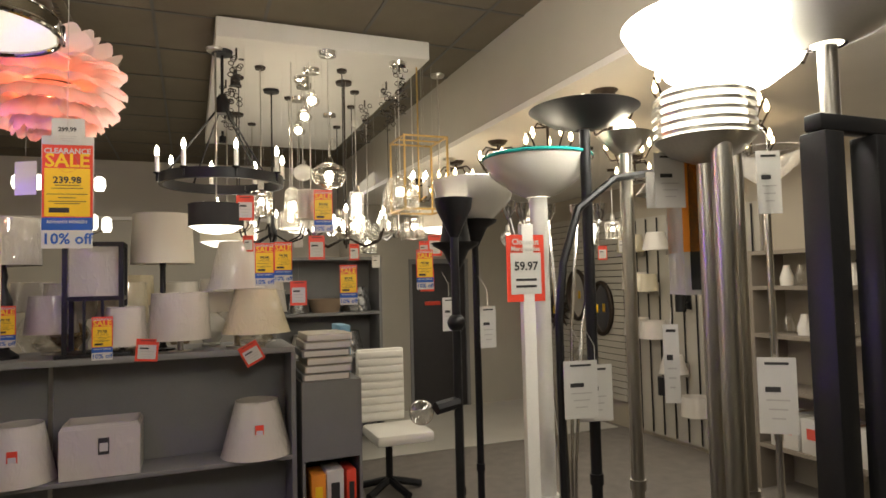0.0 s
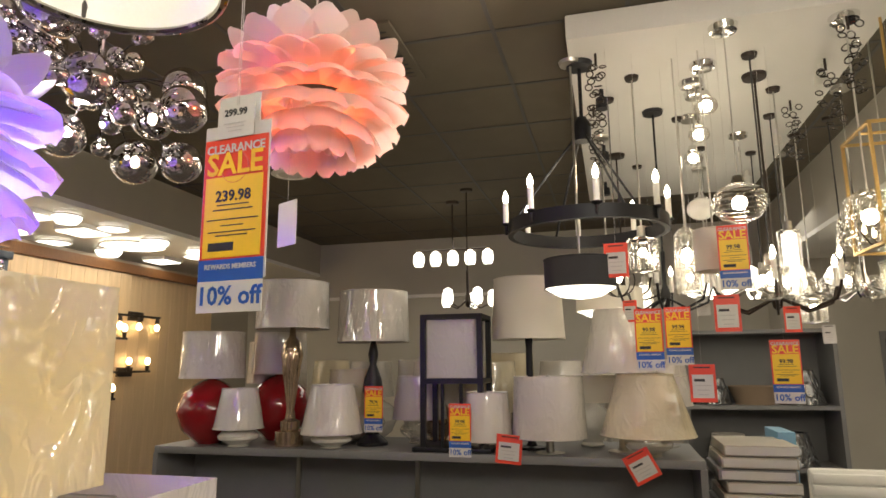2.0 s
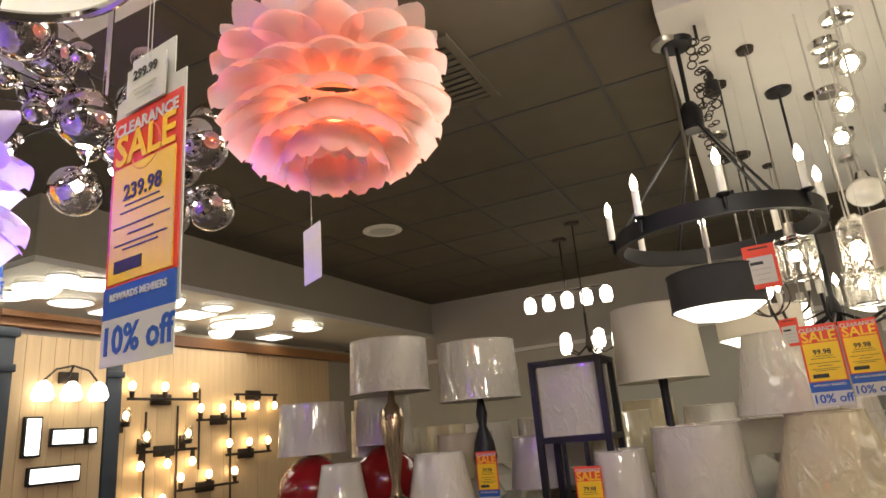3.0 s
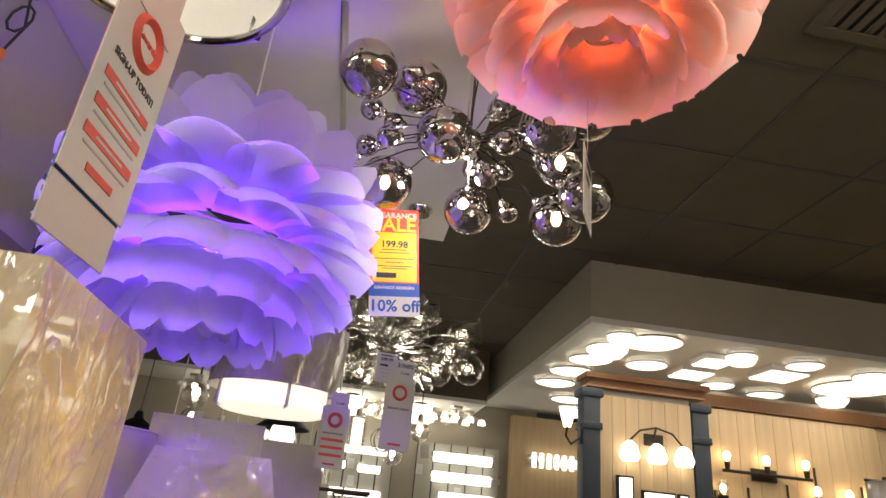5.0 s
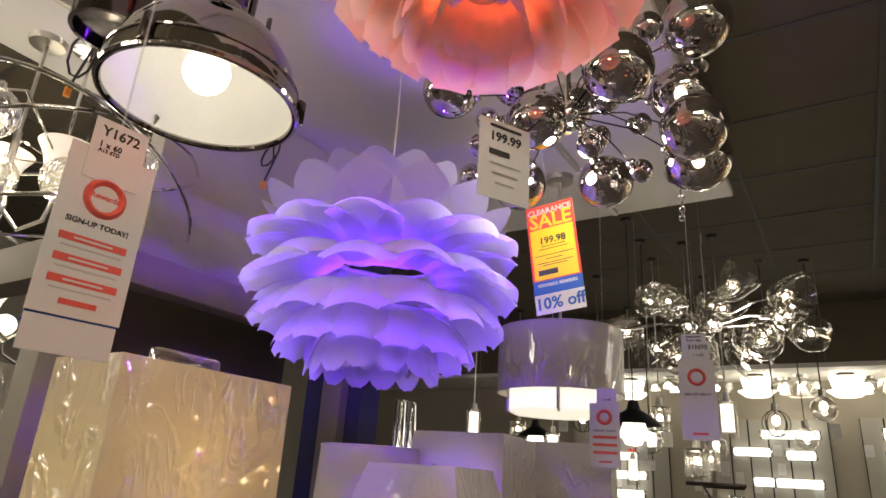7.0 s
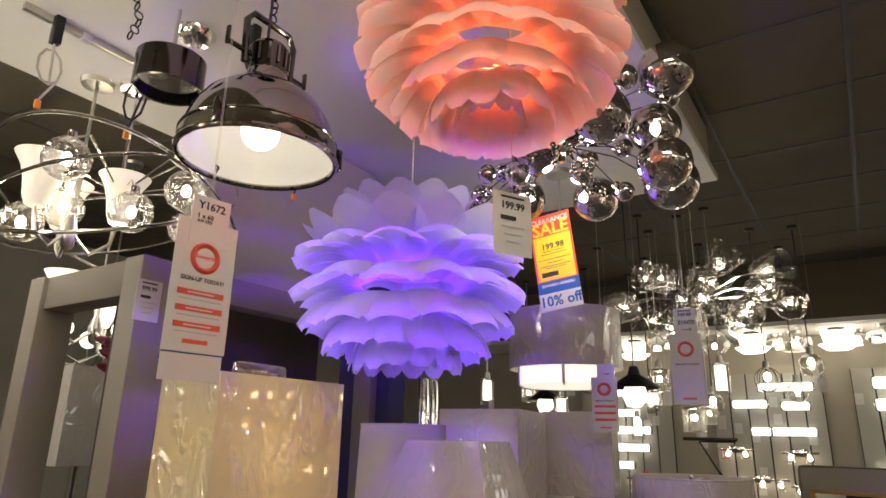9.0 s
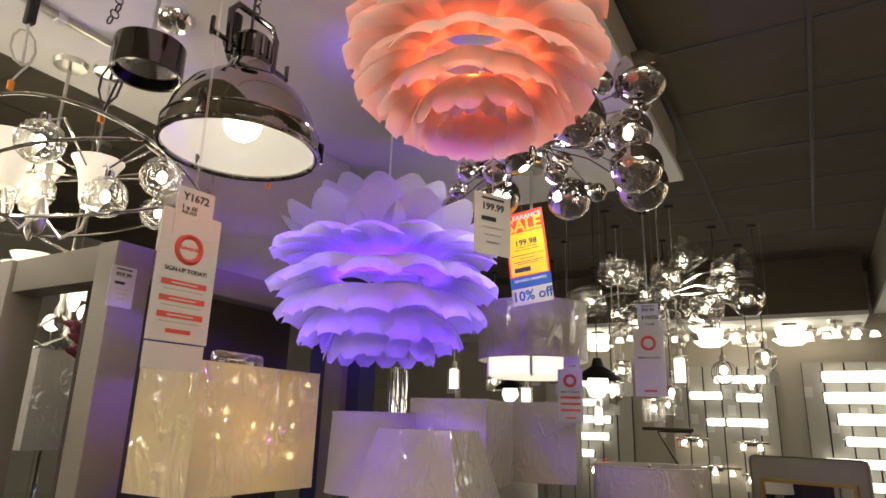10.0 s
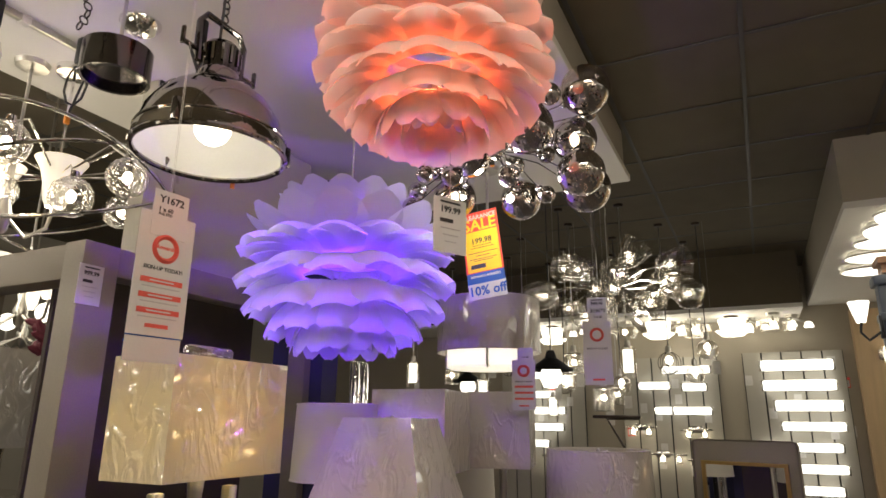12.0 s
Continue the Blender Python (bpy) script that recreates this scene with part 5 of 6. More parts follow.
for k in range(16):
    part("crystal", box(bm_new(), (0.055, -0.31 + 0.0413 * k, 0), (0.04, 0.034, 0.15), 0.006), OPALLIT if k % 2 else CLEAR, cb)


# ---------------------------------------------------------------- far wall: slatted panels with tube lights
def slat_panel(y0, y1, z0, z1, label):
    t = thing("slat_panel", (-6.74, (y0 + y1) / 2, z0), label, "display panel", "slat panels")
    w, h = y1 - y0, z1 - z0
    part("backing", slab(bm_new(), (0.0, 0.02), (-w / 2, w / 2), (0, h)), BLACK, t)
    n = max(3, round(w / 0.165))
    me = mesh_of(box(bm_new(), (0.032, 0, h / 2), (0.022, w / n - 0.014, h), 0.002), WALL, "slat", False)
    for k in range(n):
        ob = part("slat", me, None, t)
        ob.location = (0, -w / 2 + w * (k + 0.5) / n, 0)
    return t


slat_panel(3.10, 4.00, 0.6, 2.42, "pale grey slatted panel holding tube lights")
slat_panel(1.86, 2.86, 0.6, 2.40, "pale grey slatted panel with vanity lights")
slat_panel(0.45, 1.45, 0.6, 2.40, "pale grey slatted panel with vanity lights")


def tube_light(y, z, w, h=0.085, label="chrome ended wall bar with lit white tube"):
    t = thing("tube_light", (-6.695, y, z), label, "wall light", "tube lights")
    part("backplate", box(bm_new(), (0.015, 0, 0), (0.028, w * 0.4, h * 0.9), 0.004), CHROME, t)
    part("tube", box(bm_new(), (0.058, 0, 0), (0.055, w - 0.03, h), 0.018), TUBE, t)
    for sgn in (-1, 1):
        part("end_cap", box(bm_new(), (0.058, sgn * (w / 2 - 0.008), 0), (0.062, 0.016, h + 0.006), 0.003), CHROME, t)


for k, (y, w) in enumerate(((3.58, 0.66), (3.58, 0.66), (3.64, 0.6), (3.66, 0.56), (3.54, 0.70), (3.6, 0.62), (3.55, 0.6))):
    tube_light(y, 2.28 - 0.195 * k, w, 0.10 if k < 3 else 0.08)
for y, z, w in ((2.55, 2.26, 0.50), (2.22, 2.10, 0.34), (2.62, 2.08, 0.26), (2.30, 1.84, 0.2), (2.58, 1.84, 0.4), (1.05, 2.24, 0.4), (0.95, 2.02, 0.44), (1.05, 1.84, 0.4), (1.0, 1.66, 0.45), (0.9, 1.48, 0.3)):
    tube_light(y, z, w, 0.075)


def vanity_small(y, z, n):
    t = thing("small_vanity", (-6.695, y, z), "chrome vanity light with small lit glass cups", "wall light", "small vanities")
    part("bar", box(bm_new(), (0.05, 0, 0.05), (0.012, 0.16 * n, 0.02), 0.003), CHROME, t)
    part("backplate", box(bm_new(), (0.015, 0, 0.05), (0.03, 0.14, 0.07), 0.005), CHROME, t)
    part("arm", rod(bm_new(), [(0.02, 0, 0.05), (0.05, 0, 0.05)], 0.008), CHROME, t)
    for k in range(n):
        y2 = (k - (n - 1) / 2) * 0.16
        c = part("cup", lathe(bm_new(), [(0.012, 0.05), (0.035, 0.02), (0.04, -0.05)], 16, (0.06, y2, 0)), CLEAR, t)
        part("bulb", ball(bm_new(), (0.06, y2, 0), 0.02, 10, 8), BULB, c, "lit bulb")


for y, z, n in ((2.05, 1.62, 2), (2.60, 1.60, 2), (2.25, 1.35, 3), (1.1, 1.3, 2), (0.7, 1.85, 2), (2.65, 1.3, 2)):
    vanity_small(y, z, n)
rnd = random.Random(21)
for k in range(40):
    y = rnd.uniform(0.5, 4.0)
    if 2.9 < y < 3.08:
        y -= 0.2
    z = rnd.uniform(1.2, 2.5)
    on = any(p < y - 0.04 and y + 0.04 < q for p, q in ((3.10, 4.0), (1.86, 2.86), (0.45, 1.45))) and z < 2.38
    white_tag((-6.696 if on else -6.749, y, z), 90, 0, 0.07, 0.10, red=(k % 9 == 0))


# bowl lights on the far lowered ceiling
def bell_semi(at, kind):
    t = thing("semi_flush_light", at, ("white opal glass semi-flush ceiling light", "clear glass semi-flush light with lit bulbs", "spot cluster ceiling light, lit")[kind], "ceiling light", "semi-flush lights")
    part("ceiling_canopy", lathe(bm_new(), [(0, -0.03), (0.06, -0.025), (0.07, 0), (0, 0)], 20), BRONZE if kind == 0 else NICKEL, t)
    if kind == 0:
        part("shade", lathe(bm_new(), [(0.06, -0.03), (0.13, -0.035), (0.11, -0.12), (0.07, -0.14), (0.16, -0.15), (0.10, -0.20), (0, -0.21)], 28), OPALLIT, t)
    elif kind == 1:
        part("stem", rod(bm_new(), [(0, 0, -0.02), (0, 0, -0.08)], 0.012), NICKEL, t)
        part("shade", lathe(bm_new(), [(0.03, -0.05), (0.15, -0.07), (0.16, -0.13), (0.10, -0.19), (0, -0.2)], 28), CLEAR, t)
        part("bulb", ball(bm_new(), (0, 0, -0.11), 0.03, 12, 8), BULB, t)
    else:
        for k in range(4):
            a = 2 * math.pi * k / 4
            part("arm", rod(bm_new(), [(0, 0, -0.03), (0.12 * math.cos(a), 0.14 * math.sin(a), -0.08)], 0.01), NICKEL, t)
            part("spot", lathe(bm_new(), [(0, 0), (0.03, -0.01), (0.045, -0.06), (0, -0.055)], 14, (0.13 * math.cos(a), 0.15 * math.sin(a), -0.07)), OPALLIT, t, "lit spot")


for y, x, kind in ((3.05, -6.35, 0), (3.42, -6.3, 1), (3.2, -6.55, 2), (2.7, -6.4, 1), (2.35, -6.3, 0), (2.0, -6.35, 1), (1.6, -6.3, 2), (2.55, -6.55, 2), (1.2, -6.35, 0), (0.8, -6.3, 1), (3.58, -6.5, 2)):
    bell_semi((x, y, 2.76), kind)


# ---------------------------------------------------------------- hanging small pendants between
def mini_pendant(at, kind, top):
    label = ("small lit glass cylinder pendant", "black barn pendant with white globe", "clear glass globe pendant, lit", "black wire cage pendant, lit", "crystal drop pendant, lit")[kind]
    t = thing("mini_pendant", at, label, "pendant lamp", "mini pendants")
    part("cord", rod(bm_new(), [(0, 0, 0.1), (0, 0, top)], 0.004, 6), NICKEL if kind in (0, 4) else DCORD, t)
    part("ceiling_canopy", lathe(bm_new(), [(0, top - 0.02), (0.032, top - 0.018), (0.036, top), (0, top)], 20), BRONZE, t)
    part("socket", lathe(bm_new(), [(0, 0.1), (0.02, 0.1), (0.024, 0.05), (0, 0.05)], 12), NICKEL if kind != 1 else BLACK, t)
    if kind == 0:
        part("glass", lathe(bm_new(), [(0.03, 0.06), (0.055, 0.05), (0.055, -0.16)], 20), CLEAR, t)
        part("inner_glass", lathe(bm_new(), [(0, 0.04), (0.035, 0.035), (0.035, -0.12), (0, -0.12)], 18), OPALLIT, t, "lit inner glass")
    elif kind == 1:
        part("shade", lathe(bm_new(), [(0.025, 0.1), (0.04, 0.05), (0.10, 0.01), (0.15, -0.03), (0.148, -0.035)], 28), BLACK, t)
        part("globe", lathe(bm_new(), [(0, -0.15), (0.05, -0.14), (0.075, -0.08), (0.06, -0.02), (0, -0.01)], 20), OPALLIT, t, "lit opal globe")
    elif kind == 2:
        part("globe", ball(bm_new(), (0, 0, -0.03), 0.08, 22, 14), CLEAR, t)
        part("bulb", ball(bm_new(), (0, 0, -0.01), 0.024, 12, 8, 1.3), BULB, t, "lit bulb")
    elif kind == 3:
        for k in range(4):
            part("cage_wire", hoop(bm_new(), (0, 0, -0.03), 0.085, 0.003, 24, Matrix.Rotation(radians(45 * k), 4, "Z") @ Matrix.Rotation(radians(90), 4, "X"), 5), BRONZE, t)
        part("bulb", ball(bm_new(), (0, 0, -0.01), 0.026, 12, 8, 1.3), BULB, t, "lit bulb")
    else:
        part("upper_ring", hoop(bm_new(), (0, 0, 0.03), 0.07, 0.005, 24), CHROME, t)
        part("lower_ring", hoop(bm_new(), (0, 0, -0.12), 0.06, 0.004, 24), CHROME, t)
        for k in range(10):
            a = 2 * math.pi * k / 10
            part("crystal", box(bm_new(), (0.065 * math.cos(a), 0.065 * math.sin(a), -0.05), (0.018, 0.018, 0.15), 0.006), CRACK, t)
        part("bulb", ball(bm_new(), (0, 0, -0.03), 0.022, 10, 8), BULB, t, "lit bulb")
    return t


rnd = random.Random(8)
for k, (x, y, z) in enumerate(((-3.55, 2.0, 2.08), (-3.95, 1.98, 2.02), (-4.35, 1.95, 2.2), (-4.03, 2.42, 2.18), (-4.1, 2.22, 1.92), (-4.67, 2.62, 2.2), (-4.9, 2.2, 2.05), (-5.1, 1.7, 2.15), (-4.6, 1.45, 2.1),
                               (-5.3, 2.75, 2.15), (-5.2, 1.1, 2.25), (-4.3, 1.2, 2.0), (-3.9, 1.4, 2.25), (-5.5, 2.05, 2.0), (-4.9, 0.8, 2.1), (-5.6, 1.4, 1.9), (-4.75, 2.9, 2.3), (-5.4, 0.4, 2.2), (-4.2, 0.6, 2.15))):
    mini_pendant((x, y, z), (1, 2, 4, 0, 4, 3, 2, 0, 4, 2, 3, 0, 2, 4, 1, 0, 2, 4, 0)[k], CZ - z)
    if k % 2 == 0:
        white_tag((x + 0.02, y + 0.05, z - 0.12), 75 + rnd.uniform(-25, 25), 0.2, 0.06, 0.10)


# ---------------------------------------------------------------- display table with wrapped shades
t = thing("display_table", (-1.62, 2.15, 0), "dark display table crowded with wrapped lamps", "table")
part("tabletop", box(bm_new(), (0, 0, 0.90), (2.35, 1.05, 0.04), 0.006), SHELF, t)
for sx in (-1, 1):
    for sy in (-1, 1):
        part("leg", box(bm_new(), (sx * 1.1, sy * 0.46, 0.44), (0.07, 0.07, 0.88), 0.006), SHELF, t)
TZ = 0.921
y1 = table_lamp((-0.673, 1.912, TZ), "column", NICKEL, 0.68, "box", CREAM, (0.29, 0.396, 0.21), "nickel lamp with large wrapped cream rectangular shade, lit", True)
part("handle", box(bm_new(), (0, 0, 0.965), (0.16, 0.03, 0.05), 0.012), CLEAR, y1, "clear acrylic finial")
for dx in (-0.12, 0.12):
    part("column", box(bm_new(), (dx, 0, 0.32), (0.03, 0.03, 0.62), 0.004), NICKEL, y1)
point("bulb_light_cream", (-0.66, 1.90, 1.68), 2.2, (1, 0.80, 0.35), 0.05)
w1 = table_lamp((-0.85, 2.36, TZ), "vase", CERAM, 0.27, "box", LINEN, (0.33, 0.44, 0.34), "white lamp with wrapped white rectangular shade")
part("pull_chain", rod(bm_new(), [(0.05, -0.172, 0.58), (0.05, -0.174, 0.40)], 0.002, 5), NICKEL, w1)
part("pull_tab", box(bm_new(), (0.05, -0.176, 0.375), (0.018, 0.006, 0.045), 0.002), BRONZE, w1)
table_lamp((-1.36, 2.08, TZ), "column", NICKEL, 0.52, "box", LINEN, (0.31, 0.48, 0.40, 0.27, 0.24), "lamp with wrapped white tapered square shade", False, 8)
table_lamp((-1.82, 1.96, TZ), "column", NICKEL, 0.62, "box", LINEN, (0.32, 0.40, 0.30), "lamp with wrapped white rectangular shade", False, 10)
table_lamp((-2.32, 2.12, TZ), "column", NICKEL, 0.62, "box", GREYSH, (0.33, 0.36, 0.28), "lamp with wrapped grey rectangular shade", False, 14)
table_lamp((-2.42, 2.54, TZ), "vase", CERAM, 0.40, "drum", GREYSH, (0.30, 0.24, 0.23), "lamp with wrapped grey drum shade")
table_lamp((-1.55, 1.72, TZ), "column", NICKEL, 0.60, "drum", PLAIN, (0.28, 0.17, 0.16), "slim lamp with plain cream shade, lit", True)
table_lamp((-2.62, 1.80, TZ), "column", BLACK, 0.40, "drum", PLAIN, (0.24, 0.15, 0.14), "black lamp with cream shade")

# the double drum pendant
d2 = thing("double_drum_pendant", (-2.28, 2.07, 2.02), "wrapped silver drum pendant with lit white inner drum", "pendant lamp")
drum_shade(d2, GREYSH, 0.02, 0.27, 0.25, 0.25, 48, "outer_shade", "grey wrapped drum")
part("inner_shade", lathe(bm_new(), [(0, -0.06), (0.19, -0.058), (0.20, -0.05), (0.20, 0.05), (0.19, 0.05)], 44), SOFTLIT, d2, "lit white inner drum")
for k in range(4):
    a = radians(20 + 90 * k)
    part("bracket", rod(bm_new(), [(0.252 * math.cos(a), 0.252 * math.sin(a), 0.04), (0.205 * math.cos(a), 0.205 * math.sin(a), 0.035), (0.207 * math.cos(a), 0.207 * math.sin(a), -0.05), (0.18 * math.cos(a), 0.18 * math.sin(a), -0.055)], 0.007, 6), NICKEL, d2)
part("stem", rod(bm_new(), [(0, 0, 0.1), (0, 0, 3.0 - 2.02)], 0.008), NICKEL, d2)
part("spider", rod(bm_new(), [(-0.25, 0, 0.26), (0.25, 0, 0.26)], 0.003, 6), NICKEL, d2)
part("ceiling_canopy", lathe(bm_new(), [(0, 0.955), (0.06, 0.958), (0.065, 0.98), (0, 0.98)], 20), NICKEL, d2)

# ---------------------------------------------------------------- framed bays on the south side
f = thing("display_stand", (-0.73, 1.28, 0), "grey painted timber display stand with open bays", "display stand")
for x, y in ((0, 0), (0, -0.62), (-1.15, 0)):
    part("post", box(bm_new(), (x, y, 1.14), (0.13, 0.10, 2.28), 0.004), POST, f)
part("beam", box(bm_new(), (0, -0.31, 2.22), (0.10, 0.518, 0.12), 0.004), POST, f)
part("beam", box(bm_new(), (-0.575, 0, 2.23), (1.018, 0.09, 0.10), 0.004), POST, f)
part("glass_shelf", box(bm_new(), (0.0, -0.31, 1.47), (0.30, 0.5, 0.012), 0.002), CLEAR, f)
part("back_panel", slab(bm_new(), (-1.08, -0.07), (-0.30, -0.28), (0.0, 2.28)), mat("dark_brown_panel", (0.06, 0.045, 0.035), 0.7), f)
structure("panel_navy", slab(bm_new(), (-1.98, -1.86), (1.10, 1.40), (0, 2.9)), NAVY, "dark navy partition end", "partition")
structure("partition_upper", slab(bm_new(), (-1.855, -0.9), (1.18, 1.26), (2.29, 2.995)), WALL, "pale grey partition above the display frame", "partition")
for x in (-2.12, -2.2):
    t = thing("mirror_strip", (x, 1.42, 0), "tall narrow chrome framed mirror strip", "mirror", "mirror strips")
    part("glass", box(bm_new(), (0, 0.0, 1.0), (0.05, 0.01, 2.0), 0.002), MIRROR, t)
    part("frame", box(bm_new(), (0, -0.012, 1.0), (0.066, 0.012, 2.02), 0.003), CHROME, t)
ft = thing("side_table", (-1.2, 0.35, 0), "dark glass topped side table", "table")
part("tabletop", box(bm_new(), (0, 0, 1.10), (0.9, 0.5, 0.03), 0.005), BLACK, ft)
for sx in (-1, 1):
    for sy in (-1, 1):
        part("leg", box(bm_new(), (sx * 0.42, sy * 0.22, 0.54), (0.04, 0.04, 1.08), 0.004), BLACK, ft)
table_lamp((-1.14, 0.25, 1.116), "column", CHROME, 0.50, "box", GREYSH, (0.41, 0.30, 0.27), "chrome lamp with wrapped grey square shade")
mo = thing("monitor", (-1.35, 0.42, 1.116), "small monitor with a blue lit screen", "monitor", "", 60)
part("case", box(bm_new(), (0, 0, 0.22), (0.34, 0.03, 0.22), 0.006), BLACK, mo)
part("screen", box(bm_new(), (0, -0.017, 0.22), (0.31, 0.004, 0.19)), lit("lit_screen", (0.10, 0.30, 0.9), 1.0), mo, "blue lit screen")
part("stand", box(bm_new(), (0, 0.02, 0.06), (0.05, 0.03, 0.12), 0.004), BLACK, mo)
fl = thing("flower_stem", (-1.00, 0.72, 1.4), "dark red dried flower spray", "flower")
rnd = random.Random(2)
part("stem", rod(bm_new(), [(0, 0, -1.4), (0.01, 0, -0.6), (0.0, 0.0, 0.7)], 0.005, 6), BRONZE, fl)
pm = mesh_of(lathe(bm_new(), [(0, 0), (0.02, 0.02), (0.012, 0.06), (0, 0.075)], 7), mat("dried_red", (0.16, 0.02, 0.04), 0.7), "blossom")
for k in range(26):
    ob = part("blossom", pm, None, fl)
    ob.location = (rnd.uniform(-0.06, 0.06), rnd.uniform(-0.06, 0.06), 0.62 + rnd.uniform(-0.09, 0.09))
    ob.rotation_euler = (rnd.uniform(-1.5, 1.5), rnd.uniform(-1.5, 1.5), 0)


def arm_chandelier(at, top, n, shade, metal, label, R=0.28, shade_mat=None):
    t = thing("arm_chandelier", at, label, "chandelier", "arm chandeliers")
    part("column", lathe(bm_new(), [(0, -0.12), (0.02, -0.10), (0.03, -0.04), (0.012, 0.02), (0.012, 0.2), (0, 0.22)], 16), metal, t)
    part("chain", rod(bm_new(), [(0, 0, 0.2), (0, 0, top)], 0.006, 6), metal, t)
    part("ceiling_canopy", lathe(bm_new(), [(0, top - 0.025), (0.055, top - 0.02), (0.06, top), (0, top)], 20), metal, t)
    for k in range(n):
        a = 2 * math.pi * k / n + 0.3
        x, y = math.cos(a), math.sin(a)
        part("arm", rod(bm_new(), [(0.02 * x, 0.02 * y, -0.06), (R * 0.5 * x, R * 0.5 * y, -0.12), (R * 0.9 * x, R * 0.9 * y, -0.08), (R * x, R * y, 0.0)], 0.007, 7), metal, t)
        if shade == "bell":
            part("shade", lathe(bm_new(), [(0.03, 0.0), (0.042, 0.03), (0.05, 0.09), (0.064, 0.14), (0.088, 0.18)], 22, (R * x, R * y, 0)), shade_mat or SOFTLIT, t, "lit cream glass bell")
        elif shade == "globe":
            part("shade", ball(bm_new(), (R * x, R * y, 0.05), 0.05, 18, 12), shade_mat or OPALLIT, t, "lit opal globe")
        elif shade == "cup":
            part("shade", lathe(bm_new(), [(0.015, 0.04), (0.04, 0.02), (0.045, -0.07), (0.03, -0.10)], 18, (R * x, R * y, 0)), shade_mat or OPALLIT, t, "lit glass cup")
        else:
            part("candle", lathe(bm_new(), [(0, 0), (0.012, 0), (0.012, 0.09), (0, 0.09)], 12, (R * x, R * y, 0)), ENAMEL, t)
            part("bulb", lathe(bm_new(), [(0, 0.09), (0.014, 0.115), (0.008, 0.14), (0, 0.155)], 10, (R * x, R * y, 0)), BULB, t, "lit flame bulb")
    return t


arm_chandelier((-1.15, 0.2, 2.235), CZ - 2.235, 5, "bell", NICKEL, "nickel chandelier with cream bell shades, lit", 0.21)
arm_chandelier((-0.45, -0.5, 2.25), CZ - 2.25, 6, "globe", NICKEL, "nickel chandelier with lit opal globes")
arm_chandelier((-1.5, -0.35, 2.20), CZ - 2.20, 6, "globe", NICKEL, "nickel chandelier with lit opal globes")
arm_chandelier((-0.62, 0.92, 2.45), 3.0 - 2.45, 3, "bell", NICKEL, "nickel fixture with cream bell shades", 0.15, DIMBELL)

# cords, plugs and canopies under the second board
for k, (x, y) in enumerate(((-0.60, 1.24), (-0.92, 1.25), (-1.3, 1.3), (-0.34, 1.2), (-0.7, 1.7))):
    t = thing("cord_bundle", (x, y, 3.0), "looped clear cord with black plug hanging from the board", "cord", "cord bundles")
    part("plug", box(bm_new(), (0, 0, -0.05), (0.03, 0.03, 0.10), 0.006), BLACK, t)
    pts = [(0, 0, -0.1)] + [(0.035 * math.sin(a), 0.02 * math.cos(a), -0.18 + 0.07 * math.cos(a * 1.0 + k)) for a in [0.7 * i for i in range(18)]] + [(0.01, 0.0, -0.30)]
    part("cord", rod(bm_new(), pts, 0.004, 6), CORD if k % 2 else DCORD, t)
    part("connector", box(bm_new(), (0.01, 0, -0.315), (0.018, 0.012, 0.03), 0.003), ORANGE, t)
for x, y, m in ((-0.62, 1.50, CHROME), (-0.36, 1.62, GUN), (-2.45, 2.55, CHROME)):
    t = thing("fixture_canopy", (x, y, 3.0), "round chrome ceiling canopy with loose chain", "ceiling canopy", "fixture canopies")
    part("canopy", lathe(bm_new(), [(0, -0.03), (0.05, -0.028), (0.066, -0.005), (0.066, 0), (0, 0)], 28), m, t)
    for k in range(8):
        part("chain_link", hoop(bm_new(), (0.01 * math.sin(k), 0, -0.045 - 0.024 * k), 0.012, 0.0025, 12, Matrix.Rotation(radians(90), 4, "X") @ Matrix.Rotation(radians(90 * (k % 2)), 4, "Y"), 5), m, t)
cz = thing("drum_canopy", (-0.52, 1.56, 2.72), "polished nickel drum fixture above the rings", "ceiling light")
part("drum", lathe(bm_new(), [(0, 0.1), (0.10, 0.1), (0.10, 0.0), (0.09, 0.0), (0.09, 0.02), (0, 0.02)], 32), GUN, cz)
part("stem", rod(bm_new(), [(0, 0, 0.1), (0, 0, 0.28)], 0.006), NICKEL, cz)

# ---------------------------------------------------------------- tags by the pendants
sale_tag((-0.338, 2.10, 2.13), "239.98", -6, 0.88, 0.128, 0.0, "clearance sale tag backed by a white programme card", "Y1672")
t = white_tag((-0.338, 2.095, 2.185), -6, 1, 0.075, 0.056, "299.99")
sale_tag((-1.35, 2.41, 2.43), "199.98", 92, 0.60, 0.135, -7)
white_tag((-0.56, 2.68, 2.18), 152, 0.1, 0.085, 0.12, "199.99")
program_tag((-2.44, 2.56, 2.19), 104, 0.25, 0.13, 0.30, "31N70", 0)
program_tag((-2.06, 2.32, 1.98), 106, 1, 0.10, 0.21, "", 3)
white_tag((-2.75, 2.50, 2.36), 104, 0.2, 0.10, 0.14, "349.99")
white_tag((-0.70, 1.3315, 2.20), 180, 0, 0.085, 0.13, "999.99")
sale_tag((-1.07, 4.655, 1.63), "79.98", 0, 0, 0.11)
sale_tag((-0.52, 4.4485, 1.55), "79.98", 0, 0, 0.115)
white_tag((-0.265, 4.4488, 1.40), 0, 0, 0.13, 0.14, "", 5, True)
white_tag((0.325, 4.4488, 1.33), 0, 0, 0.13, 0.14, "", -28, True)
for x, y, z in ((1.43, 4.0, 1.93), (0.96, 4.2, 1.84), (0.41, 4.1, 1.98), (0.75, 3.95, 2.30), (0.55, 4.3, 2.0)):
    sale_tag((x, y, z), "99.98", -6, 0.9, 0.115)
